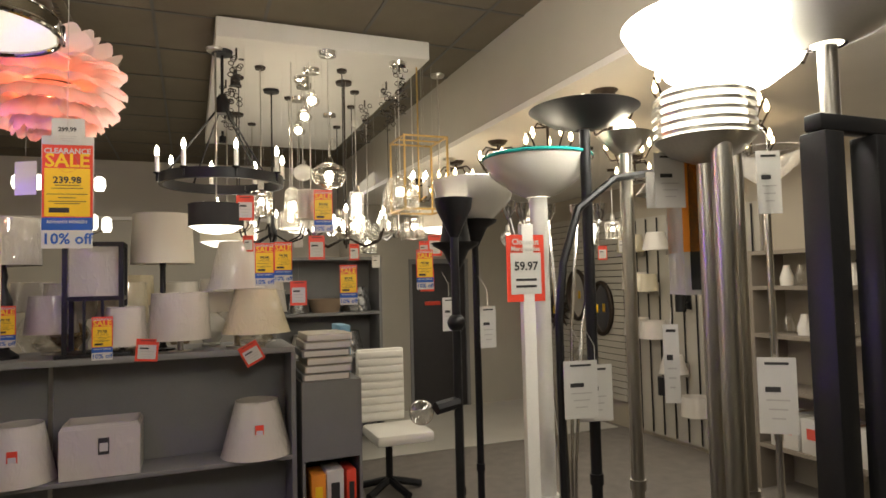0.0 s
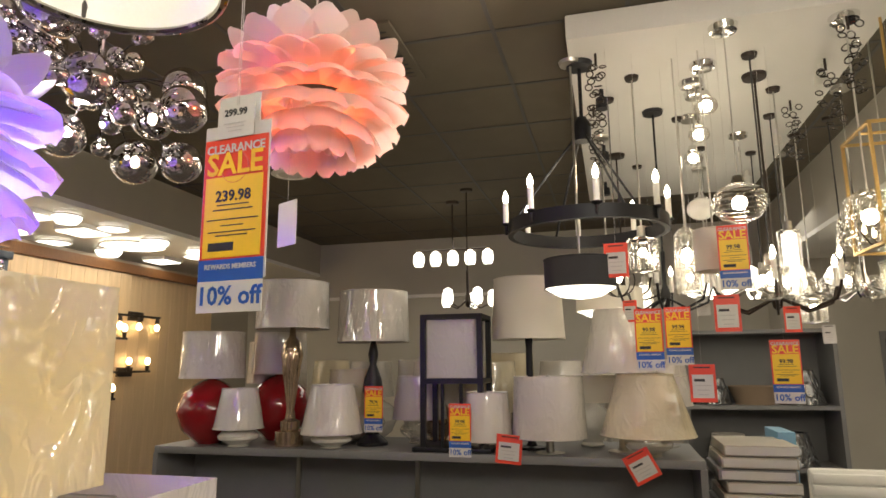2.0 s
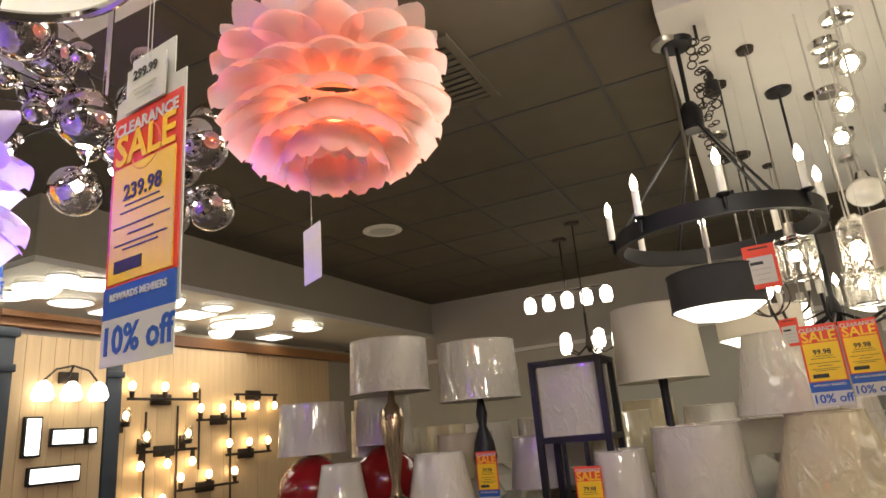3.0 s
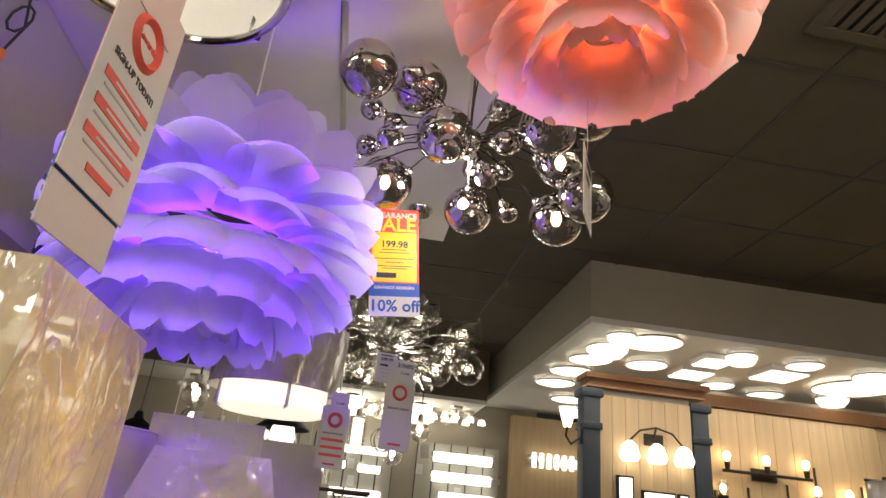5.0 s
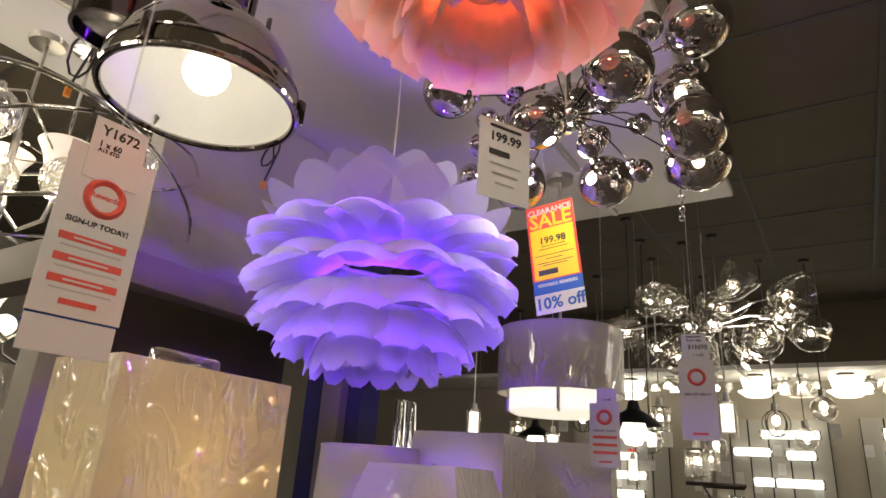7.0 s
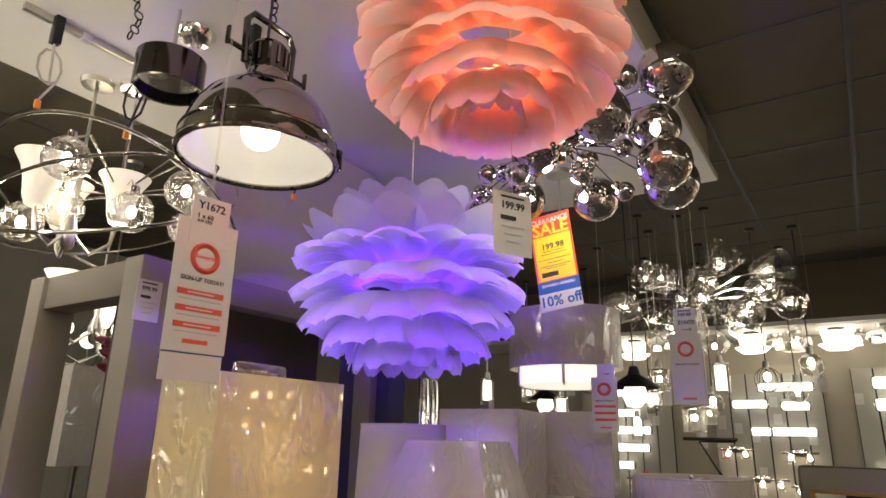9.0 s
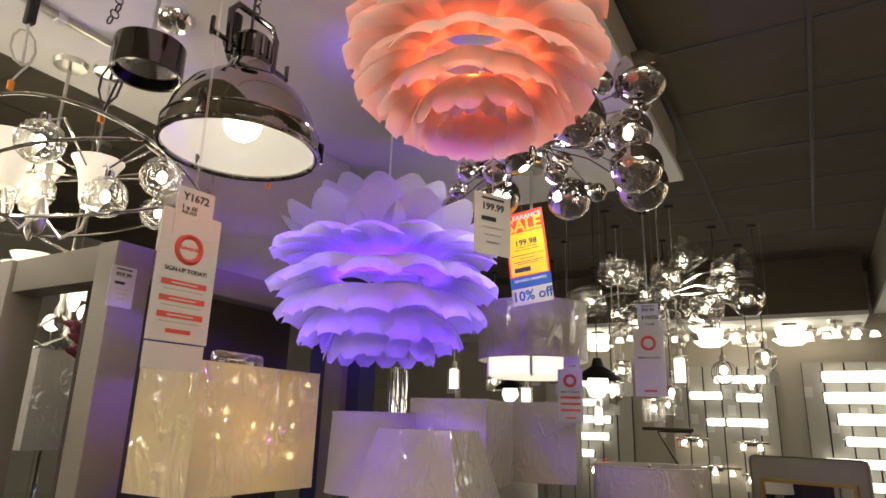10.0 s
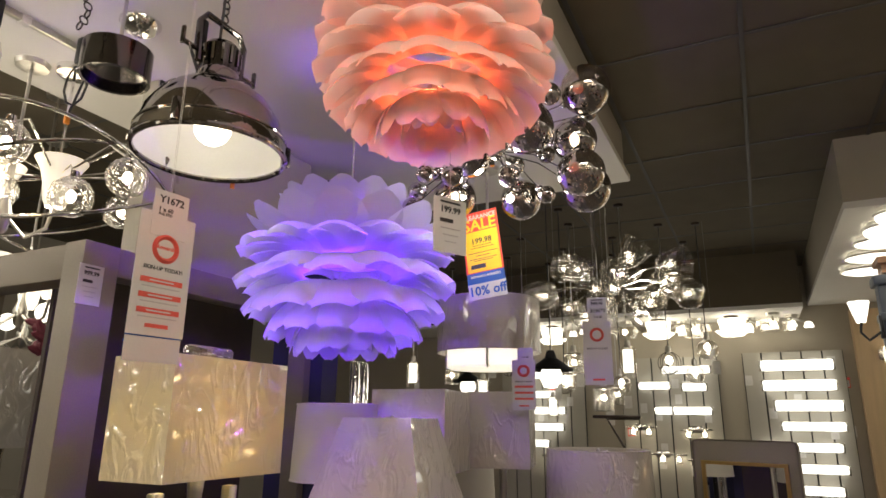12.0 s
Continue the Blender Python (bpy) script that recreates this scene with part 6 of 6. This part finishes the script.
for x, y, z in ((0.29, 4.0, 2.26), (0.715, 4.0, 2.02), (0.60, 4.0, 1.74), (1.48, 4.1, 1.80), (1.62, 4.3, 2.05)):
    white_tag((x, y, z), -5, 0.8, 0.10, 0.15, "", 0, True)


# ---------------------------------------------------------------- fixtures under the first board
def globe_pendant(at, top, R, material, label, ribs=0):
    t = thing("globe_pendant", at, label, "pendant lamp", "globe pendants")
    part("glass", ball(bm_new(), (0, 0, 0), R, 30, 18, 0.8), material, t)
    for k in range(ribs):
        z = R * 0.8 * (-0.7 + 1.4 * k / (ribs - 1))
        part("rib", hoop(bm_new(), (0, 0, z), R * math.sqrt(1 - (z / (R * 0.8)) ** 2), 0.003, 30, None, 5), CHROME, t)
    part("bulb", ball(bm_new(), (0, 0, 0), 0.03, 12, 8), BULB, t, "lit bulb")
    part("cap", lathe(bm_new(), [(0, R * 0.8 + 0.03), (0.02, R * 0.8 + 0.03), (0.03, R * 0.78), (0, R * 0.78)], 14), CHROME, t)
    part("cord", rod(bm_new(), [(0, 0, R * 0.8), (0, 0, top)], 0.003, 6), CORD, t)
    part("ceiling_canopy", lathe(bm_new(), [(0, top - 0.03), (0.055, top - 0.026), (0.062, top), (0, top)], 24), CHROME, t)
    return t


globe_pendant((0.79, 3.95, 2.39), B1Z - 2.39, 0.105, CLEAR, "ribbed clear glass globe pendant, lit", 7)
globe_pendant((0.72, 4.5, 2.50), B1Z - 2.50, 0.07, OPAL, "small opal globe pendant")
for k in range(3):
    globe_pendant((0.75 + 0.01 * k, 4.3 + 0.35 * k, 2.96 - 0.02 * k), 0.215 + 0.02 * k, 0.055, CLEAR, "tiny clear glass pendant")
t = thing("bell_pendant", (1.27, 4.0, 2.28), "dimpled crystal bell pendant, lit", "pendant lamp")
part("shade", lathe(bm_new(), [(0.03, 0.14), (0.08, 0.11), (0.115, 0.02), (0.13, -0.10)], 32), CRACK, t)
part("bulb", ball(bm_new(), (0, 0, 0.03), 0.032, 12, 8), BULB, t, "lit bulb")
part("cord", rod(bm_new(), [(0, 0, 0.13), (0, 0, 0.895)], 0.004, 6), CORD, t)
part("ceiling_canopy", lathe(bm_new(), [(0, 0.865), (0.055, 0.87), (0.06, 0.895), (0, 0.895)], 20), CHROME, t)
t = thing("cylinder_pendant", (0.71, 4.15, 2.22), "white fabric cylinder pendant", "pendant lamp")
drum_shade(t, PLAIN, -0.08, 0.10, 0.085, 0.085)
part("cord", rod(bm_new(), [(0, 0, 0.05), (0, 0, 0.955)], 0.004, 6), CORD, t)
part("spider", rod(bm_new(), [(-0.085, 0, 0.09), (0.085, 0, 0.09)], 0.002, 5), NICKEL, t)
t = thing("jar_pendant", (0.60, 4.2, 2.22), "tall crystal jar pendant, lit", "pendant lamp")
part("shade", lathe(bm_new(), [(0.02, 0.13), (0.05, 0.10), (0.055, -0.10), (0.04, -0.13)], 22), CRACK, t)
part("bulb", ball(bm_new(), (0, 0, 0.0), 0.024, 12, 8, 1.5), BULB, t, "lit bulb")
part("cord", rod(bm_new(), [(0, 0, 0.12), (0, 0, 0.955)], 0.004, 6), CORD, t)
g = thing("lantern_pendant", (1.42, 4.05, 2.55), "gold open frame lantern pendant with lit candles", "pendant lamp")
fr = bm_new()
for sx in (-1, 1):
    for sy in (-1, 1):
        slab(fr, (sx * 0.15 - 0.006, sx * 0.15 + 0.006), (sy * 0.15 - 0.006, sy * 0.15 + 0.006), (-0.36, 0.12))
for z in (-0.36, 0.12):
    for s_ in (-1, 1):
        slab(fr, (-0.156, 0.156), (s_ * 0.15 - 0.006, s_ * 0.15 + 0.006), (z - 0.006, z + 0.006))
        slab(fr, (s_ * 0.15 - 0.006, s_ * 0.15 + 0.006), (-0.144, 0.144), (z - 0.0055, z + 0.0055))
part("frame", fr, GOLD, g)
part("stem", rod(bm_new(), [(0, 0, -0.30), (0, 0, CZ - 2.55)], 0.006), GOLD, g)
part("crossbar", box(bm_new(), (0, 0, 0.12), (0.30, 0.012, 0.011), 0.002), GOLD, g)
for k in range(4):
    a = 2 * math.pi * k / 4 + 0.6
    part("candle", lathe(bm_new(), [(0, -0.26), (0.012, -0.26), (0.012, -0.15), (0, -0.15)], 12, (0.06 * math.cos(a), 0.06 * math.sin(a), 0)), ENAMEL, g)
    part("bulb", lathe(bm_new(), [(0, -0.15), (0.014, -0.125), (0, -0.085)], 10, (0.06 * math.cos(a), 0.06 * math.sin(a), 0)), BULB, g, "lit flame bulb")
    part("arm", rod(bm_new(), [(0, 0, -0.29), (0.06 * math.cos(a), 0.06 * math.sin(a), -0.26)], 0.006, 6), GOLD, g)
arm_chandelier((1.02, 4.5, 2.10), B1Z - 2.10, 6, "candle", BRONZE, "dark curved arm chandelier with lit candles", 0.30)
arm_chandelier((0.55, 4.85, 2.15), B1Z - 2.15, 6, "candle", BLACK, "black chandelier with lit candle bulbs", 0.26)
arm_chandelier((1.10, 5.4, 2.25), B1Z - 2.25, 6, "cup", CHROME, "chrome chandelier with lit glass cups", 0.28)
arm_chandelier((0.35, 5.6, 2.28), B1Z - 2.28, 5, "candle", BRONZE, "dark chandelier with lit candle bulbs", 0.28)
arm_chandelier((1.60, 5.1, 2.20), CZ - 2.20, 8, "cup", CHROME, "chrome chandelier crowded with lit glass", 0.32, CRACK)
arm_chandelier((1.55, 6.3, 2.30), CZ - 2.30, 6, "globe", CHROME, "chrome chandelier with lit globes", 0.30)
lb = thing("linear_chandelier", (-1.18, 7.0, 2.80), "bronze bar chandelier with five lit glass cups", "chandelier")
part("bar", rod(bm_new(), [(-0.36, 0, 0.03), (0.36, 0, 0.03)], 0.010), BRONZE, lb)
part("stem", rod(bm_new(), [(0, 0, 0.03), (0, 0, CZ - 2.80)], 0.008), BRONZE, lb)
part("ceiling_canopy", lathe(bm_new(), [(0, CZ - 2.83), (0.06, CZ - 2.825), (0.07, CZ - 2.80), (0, CZ - 2.80)], 20), BRONZE, lb)
for k in range(5):
    part("cup", lathe(bm_new(), [(0.02, 0.02), (0.05, -0.01), (0.055, -0.08), (0.04, -0.12), (0, -0.125)], 20, (-0.34 + 0.17 * k, 0, 0)), OPALLIT, lb, "lit opal cup")
arm_chandelier((-0.95, 6.6, 2.35), CZ - 2.35, 5, "cup", BRONZE, "bronze chandelier with lit glass cups", 0.22)
for k, (x, y, z, s) in enumerate(((0.13, 4.1, 2.08, 0.16), (0.25, 5.2, 2.06, 0.20), (1.75, 4.5, 2.12, 0.17), (2.0, 4.9, 2.05, 0.15), (0.95, 6.1, 2.25, 0.2))):
    t = thing("drum_pendant", (x, y, z), "dark drum pendant with lit white diffuser" if k == 0 else "white drum pendant with lit diffuser", "pendant lamp", "drum pendants")
    drum_shade(t, mat("black_fabric", (0.03, 0.03, 0.032), 0.8) if k == 0 else PLAIN, 0.0, 0.13, s, s)
    part("diffuser", lathe(bm_new(), [(s * 0.97, 0.0), (s * 0.6, -0.035), (0, -0.05)], 30), OPALLIT, t, "lit diffuser")
    tp = (CZ if x > 1.45 or y > 6.85 else B1Z) - z if x < 1.85 else 2.74 - z
    part("stem", rod(bm_new(), [(0, 0, -0.04), (0, 0, tp)], 0.006), NICKEL, t)
    part("ceiling_canopy", lathe(bm_new(), [(0, tp - 0.02), (0.05, tp - 0.018), (0.055, tp), (0, tp)], 18), NICKEL, t)
rnd = random.Random(77)
for k, (x, y, z) in enumerate(((0.42, 4.35, 2.30), (0.95, 4.25, 2.12), (1.15, 4.7, 2.35), (0.7, 5.0, 2.25), (1.22, 5.1, 2.2), (0.3, 4.6, 2.2), (0.9, 5.6, 2.3), (0.5, 5.9, 2.25), (1.25, 5.8, 2.3),
                               (1.5, 4.4, 2.15), (1.68, 5.6, 2.25), (1.45, 5.5, 2.1), (2.2, 5.4, 2.2), (2.5, 6.2, 2.25), (2.9, 5.6, 2.15), (3.4, 6.0, 2.2), (2.4, 4.3, 2.15), (2.9, 4.2, 2.1), (3.3, 3.7, 2.15), (3.7, 5.0, 2.2))):
    kind = (4, 2, 0, 4, 2, 3, 4, 0, 2, 4, 2, 4, 0, 4, 2, 0, 4, 0, 2, 4)[k]
    mini_pendant((x, y, z), kind, roof(x, y) - z)
    if k % 2:
        white_tag((x + 0.05, y - 0.06, z - 0.14), rnd.uniform(-30, 20), 1, 0.07, 0.11, red=(k % 4 == 1))
# tangles of chain on the board
for x, y in ((0.25, 4.05), (1.28, 4.0), (1.31, 4.4), (1.28, 4.9), (0.22, 4.7)):
    t = thing("chain_tangle", (x, y, B1Z), "dark looped chain and cord tangle under the board", "chain", "chain tangles")
    rnd = random.Random(int(x * 100))
    part("hook", rod(bm_new(), [(0, 0, 0), (0, 0, -0.06)], 0.006, 6), BRONZE, t)
    for k in range(22):
        part("chain_link", hoop(bm_new(), (rnd.uniform(-0.04, 0.04), rnd.uniform(-0.04, 0.04), -0.05 - 0.014 * k), 0.016, 0.003, 12,
                                Matrix.Rotation(rnd.uniform(0, 3), 4, "X") @ Matrix.Rotation(rnd.uniform(0, 3), 4, "Z"), 5), BRONZE if x < 1 else GUN, t)

# ---------------------------------------------------------------- rear shelf bay beside the doorway
u = thing("wall_shelf_unit", (1.35, 6.85, 0), "dark shelf unit with wrapped black and tan shades", "shelving")
for x in (-0.55, 0.53):
    part("side_panel", slab(bm_new(), (x - 0.015, x + 0.015), (-0.22, 0.22), (0, 2.0)), SHELF, u)
part("back_panel", slab(bm_new(), (-0.535, 0.515), (0.20, 0.22), (0, 2.0)), SHELF, u)
for z in (0.5, 0.95, 1.40, 1.98):
    part("shelf", slab(bm_new(), (-0.535, 0.515), (-0.22, 0.20), (z - 0.015, z + 0.015)), SHELF, u)
BLK = wrapped("black_fabric_in_film", (0.03, 0.03, 0.03), 0.0, 0.9)
TANF = wrapped("tan_fabric_in_film", (0.30, 0.22, 0.15), 0.1, 0.3)
loose_shade((1.66, 6.80, 1.416), 0.17, 0.09, 0.26, BLK, "wrapped black lampshade on the rear shelf", False)
loose_shade((1.32, 6.80, 1.416), 0.14, 0.19, 0.14, TANF, "tan lampshade lying upside down", False)
loose_shade((1.00, 6.80, 1.416), 0.15, 0.10, 0.2, BLK, "wrapped dark lampshade on the rear shelf", False)
loose_shade((1.10, 6.80, 0.966), 0.17, 0.12, 0.22, LINEN, "wrapped white lampshade on the rear shelf", False)
loose_shade((1.55, 6.80, 0.966), 0.18, 0.12, 0.24, BLK, "wrapped black lampshade on the rear shelf", False)

# exit plate, wall notices
t = thing("exit_sign", (3.02, 8.085, 2.12), "small white exit sign with red letters", "sign")
part("plate", box(bm_new(), (0, 0, 0), (0.28, 0.02, 0.14), 0.003), PAPER, t)
lettering("EXIT", 0.10, PRINTR, t, (0, -0.0115, 0))
t = thing("fire_extinguisher", (4.40, 7.98, 1.0), "red fire extinguisher on the wall", "fire extinguisher")
part("cylinder", lathe(bm_new(), [(0, 0), (0.06, 0.005), (0.065, 0.03), (0.065, 0.33), (0.03, 0.39), (0, 0.39)], 20), RED, t)
part("valve", box(bm_new(), (0, 0, 0.42), (0.03, 0.09, 0.06), 0.006), BLACK, t)
part("bracket", box(bm_new(), (0, 0.08, 0.2), (0.05, 0.07, 0.04), 0.004), BLACK, t)

# ---------------------------------------------------------------- slat wall with mirrors, east
bk = tagged(new("slat_wall", mesh_of(slab(bm_new(), (4.555, 4.598), (5.95, 8.09), (0.30, 2.45)), BLACK, "slat_wall", False)), "grooved pale slat wall with framed mirrors", "wall", "", "structure")
slat = mesh_of(box(bm_new(), (0, 0, 0), (0.024, 2.12, 0.066), 0.004), WALL, "slat", False)
for k in range(29):
    ob = part("slat", slat, None, bk)
    ob.location = (4.542, 7.02, 0.34 + 0.0745 * k)


def wall_mirror(y, z, kind):
    t = thing("wall_mirror", (4.528, y, z), ("gold scalloped mirror on the slat wall", "dark metal sunburst flower ornament", "round silver rayed mirror on the slat wall", "dark oval mirror on the slat wall")[kind], "mirror", "wall mirrors")
    if kind in (0, 3):
        pts = []
        n = 48
        R = (0.20, 0.30)
        bm = bm_new()
        path = []
        for i in range(n + 1):
            a = 2 * math.pi * i / n
            k = 1 + (0.07 * math.cos(6 * a) if kind == 0 else 0)
            path.append((-0.02, R[0] * k * math.cos(a), R[1] * k * math.sin(a)))
        part("frame", rod(bm, path, 0.028, 10), GOLD if kind == 0 else BRONZE, t)
        g = lathe(bm_new(), [(0, 0), (0.19, 0)], 40)
        for v in g.verts:
            v.co = Vector((-0.012, v.co.x, v.co.y * 1.5))
        part("glass", g, MIRROR, t)
    else:
        n = 16
        L = 0.30 if kind == 1 else 0.24
        b = bm_new()
        w = [b.verts.new(c) for c in ((-0.02, 0.06, 0), (-0.035, 0.16, 0.045), (-0.02, L, 0), (-0.035, 0.16, -0.045))]
        mid = b.verts.new((-0.055, 0.15, 0))
        for i in range(4):
            b.faces.new((w[i], w[(i + 1) % 4], mid))
        leaf = mesh_of(b, BRONZE if kind == 1 else NICKEL, "ray", False)
        for k in range(n):
            ob = part("ray", leaf, None, t)
            ob.rotation_euler = (2 * math.pi * k / n, 0, 0)
            ob.location = (-0.012 * (k % 2), 0, 0)
        c = lathe(bm_new(), [(0, 0.03), (0.09, 0.02), (0.10, 0)], 24)
        for v in c.verts:
            v.co = Vector((-v.co.z - 0.01, v.co.x, v.co.y))
        part("centre", c, MIRROR if kind == 2 else BRONZE, t)
    lab = part("price_label", box(bm_new(), (-0.06, 0.03, 0), (0.002, 0.05, 0.10)), YELLOW, t, "yellow price label", False)


wall_mirror(7.75, 1.33, 0)
wall_mirror(7.30, 1.30, 1)
wall_mirror(6.85, 1.50, 3)
wall_mirror(6.85, 0.60, 2)
wall_mirror(6.35, 1.35, 3)

# wall lamps and shades on dark rods, east
slab_e = thing("rod_panel", (4.59, 4.95, 0.05), "grey panel with black vertical rods of wall lamps", "display panel")
part("panel", slab(bm_new(), (-0.03, 0.0), (-0.85, 0.85), (0, 2.3)), WALL, slab_e)
for k in range(10):
    part("rod", rod(bm_new(), [(-0.045, -0.78 + 0.173 * k, 0.02), (-0.045, -0.78 + 0.173 * k, 2.28)], 0.009, 6), BLACK, slab_e)
rnd = random.Random(31)
LABELS = ("swing arm wall lamp with wrapped white shade", "wall lamp with wrapped cream shade", "black cylinder wall lamp", "small crystal wall lamp, lit")
for k, (y, z) in enumerate(((5.55, 1.60), (5.40, 1.58), (4.57, 1.62), (5.54, 1.12), (5.30, 1.10), (5.02, 0.78), (4.74, 0.42), (5.6, 2.0), (5.2, 2.0), (4.8, 2.02), (4.4, 2.0), (4.45, 1.2), (4.6, 0.95), (5.25, 0.60), (4.3, 0.7), (4.95, 1.45))):
    kind = (0, 1, 3, 0, 0, 0, 0, 1, 0, 2, 0, 2, 2, 2, 0, 2)[k]
    t = thing("wall_lamp", (4.53, y, z), LABELS[kind], "wall light", "wall lamps")
    part("backplate", box(bm_new(), (0, 0, 0), (0.02, 0.06, 0.14), 0.004), BLACK if kind == 2 else NICKEL, t)
    part("arm", rod(bm_new(), [(0, 0, 0), (-0.10, 0, 0.0), (-0.12, 0, 0.03)], 0.008, 6), NICKEL, t)
    if kind in (0, 1):
        s = part("shade", lathe(bm_new(), [(0.14, -0.02), (0.09 if k % 3 == 2 else 0.125, 0.16)], 26, (-0.16, 0, 0)), LINEN if kind == 0 else CREAM, t)
    elif kind == 3:
        part("shade", lathe(bm_new(), [(0.10, -0.03), (0.10, 0.10)], 26, (-0.13, 0, 0)), CRACK, t)
        part("bulb", ball(bm_new(), (-0.13, 0, 0.04), 0.03, 12, 8), BULB, t, "lit bulb")
    else:
        part("shade", lathe(bm_new(), [(0, -0.09), (0.05, -0.09), (0.05, 0.09), (0, 0.09)], 20, (-0.10, 0, 0)), BLACK, t)
for k in range(14):
    white_tag((4.5985, rnd.uniform(4.2, 5.7), rnd.uniform(0.5, 2.0)), 90 + 180, 0.0, 0.06, 0.10)

# open shelves at the near end of the east wall
u = thing("east_shelf", (4.40, 3.3, 0), "taupe painted open shelves with glass shades and boxes", "shelving")
for y in (-0.62, 0.62):
    part("side_panel", slab(bm_new(), (-0.18, 0.18), (y - 0.02, y + 0.02), (0, 1.9)), POST, u)
for z in (0.35, 0.80, 1.22, 1.60, 1.88):
    part("shelf", slab(bm_new(), (-0.18, 0.18), (-0.6, 0.6), (z - 0.015, z + 0.015)), POST, u)
for k in range(14):
    y, z = 2.82 + 0.135 * (k % 7) + 0.06, (1.236, 1.616)[k // 7]
    t = thing("replacement_glass", (4.36, y, z), "clear and frosted replacement glass on the shelf", "lamp glass", "lamp glasses")
    part("glass", lathe(bm_new(), [(0.025, 0.16), (0.03, 0.13), (0.055, 0.06), (0.05, 0.0)], 18), OPAL if k % 2 else CLEAR, t)
for k in range(4):
    t = thing("carton", (4.38, 2.88 + 0.27 * k, 0.366), "white cardboard carton on the shelf", "box", "cartons")
    part("carton_body", box(bm_new(), (0, 0, 0.13), (0.28, 0.24, 0.26), 0.004), PAPER, t)
    part("carton_label", box(bm_new(), (-0.142, 0, 0.15), (0.002, 0.14, 0.08)), PRINTR, t, smooth=False)
    part("tape", box(bm_new(), (0, 0, 0.2612), (0.282, 0.04, 0.001)), TANF, t, smooth=False)

# tags among the floor lamps
white_tag((1.210, 1.415, 2.002), -20, 0, 0.15, 0.10, "", 0, False, "orange topped sale card on a lamp")
t = thing("sale_card", (1.227, 1.346, 1.976), "orange and white sale card hung on a lamp", "price tag", "", -22)
part("card", box(bm_new(), (0, 0, -0.09), (0.126, 0.109, 0.437)), PAPER, t, smooth=False)
part("band", box(bm_new(), (0, -0.002, -0.035), (0.126, 0.109, 0.329)), ORANGE, t, smooth=False)
for k in range(3):
    part("print_line", box(bm_new(), (0, -0.002, -0.10 - 0.03 * k), (0.092, 0.109, 0.272)), PRINT, t, smooth=False)
tie_string(t)
for x, y, z, a, w, h in ((0.995, 1.570, 1.486, -10, 0.10, 0.16), (1.055, 1.587, 1.469, -14, 0.10, 0.16), (0.788, 1.725, 1.641, 0, 0.05, 0.12), (1.107, 1.312, 2.028, -15, 0.08, 0.14), (1.347, 1.226, 2.028, -25, 0.06, 0.16), (2.139, 1.914, 1.383, -40, 0.14, 0.3), (1.468, 1.742, 1.555, -30, 0.05, 0.26), (0.849, 2.172, 1.658, 0, 0.05, 0.12)):
    tie_string(white_tag((x, y, z), a, 0, w, h))

# ceiling speaker, air grille
t = thing("ceiling_speaker", (-2.22, 5.70, CZ - 0.006), "round white recessed ceiling speaker", "speaker")
part("rim", lathe(bm_new(), [(0.10, 0), (0.15, 0), (0.155, -0.008), (0.11, -0.02), (0.10, -0.01), (0.10, 0)], 36), ENAMEL, t)
part("cone", lathe(bm_new(), [(0, -0.004), (0.10, -0.010)], 30), PAPER, t)
t = thing("air_grille", (-0.95, 4.0, CZ - 0.006), "dark slatted ceiling air grille", "air vent")
gr = bm_new()
for s_ in (-1, 1):
    slab(gr, (-0.30, 0.30), (s_ * 0.28 - 0.02, s_ * 0.28 + 0.02), (-0.014, 0))
    slab(gr, (s_ * 0.28 - 0.02, s_ * 0.28 + 0.02), (-0.26, 0.26), (-0.0135, 0))
part("frame", gr, CEIL, t)
part("backing", slab(bm_new(), (-0.26, 0.26), (-0.26, 0.26), (-0.004, -0.001)), BLACK, t)
blade = mesh_of(box(bm_new(), (0, 0, -0.008), (0.52, 0.03, 0.002)), CEIL, "blade", False)
for k in range(11):
    ob = part("blade", blade, None, t)
    ob.location = (0, -0.24 + 0.048 * k, 0)
    ob.rotation_euler = (radians(0), 0, 0)

# a lean floor mirror and arc lamp seen low at the west end
m = thing("tray_mirror", (-3.75, 3.10, 1.10), "grey framed gold edged wall mirror on a stand", "mirror", "", 70)
part("panel", box(bm_new(), (0, 0, 0.25), (0.62, 0.03, 0.55), 0.03), POST, m)
part("gold_frame", slab(slab(slab(slab(bm_new(), (-0.25, -0.23), (-0.03, -0.016), (0, 0.40)), (0.23, 0.25), (-0.03, -0.016), (0, 0.40)), (-0.23, 0.23), (-0.03, -0.016), (0.38, 0.40)), (-0.23, 0.23), (-0.03, -0.016), (0, 0.02)), GOLD, m)
part("glass", box(bm_new(), (0, -0.018, 0.2), (0.46, 0.004, 0.36)), MIRROR, m)
part("stand", box(bm_new(), (0, 0.03, -0.54), (0.3, 0.25, 1.11), 0.005), SHELF, m)
d = thing("desk_lamp", (-3.6, 2.45, 0), "dark swing arm floor reading lamp", "floor lamp")
part("foot", lathe(bm_new(), [(0, 0), (0.12, 0), (0.12, 0.02), (0, 0.03)], 24), BRONZE, d)
part("pole", rod(bm_new(), [(0, 0, 0.02), (0, 0, 1.55)], 0.01), BRONZE, d)
part("arm", rod(bm_new(), [(0, 0, 1.55), (-0.05, -0.12, 1.74), (-0.05, 0.08, 1.745)], 0.009), BRONZE, d)
part("head", box(bm_new(), (-0.05, -0.06, 1.755), (0.03, 0.30, 0.02), 0.004), BRONZE, d)
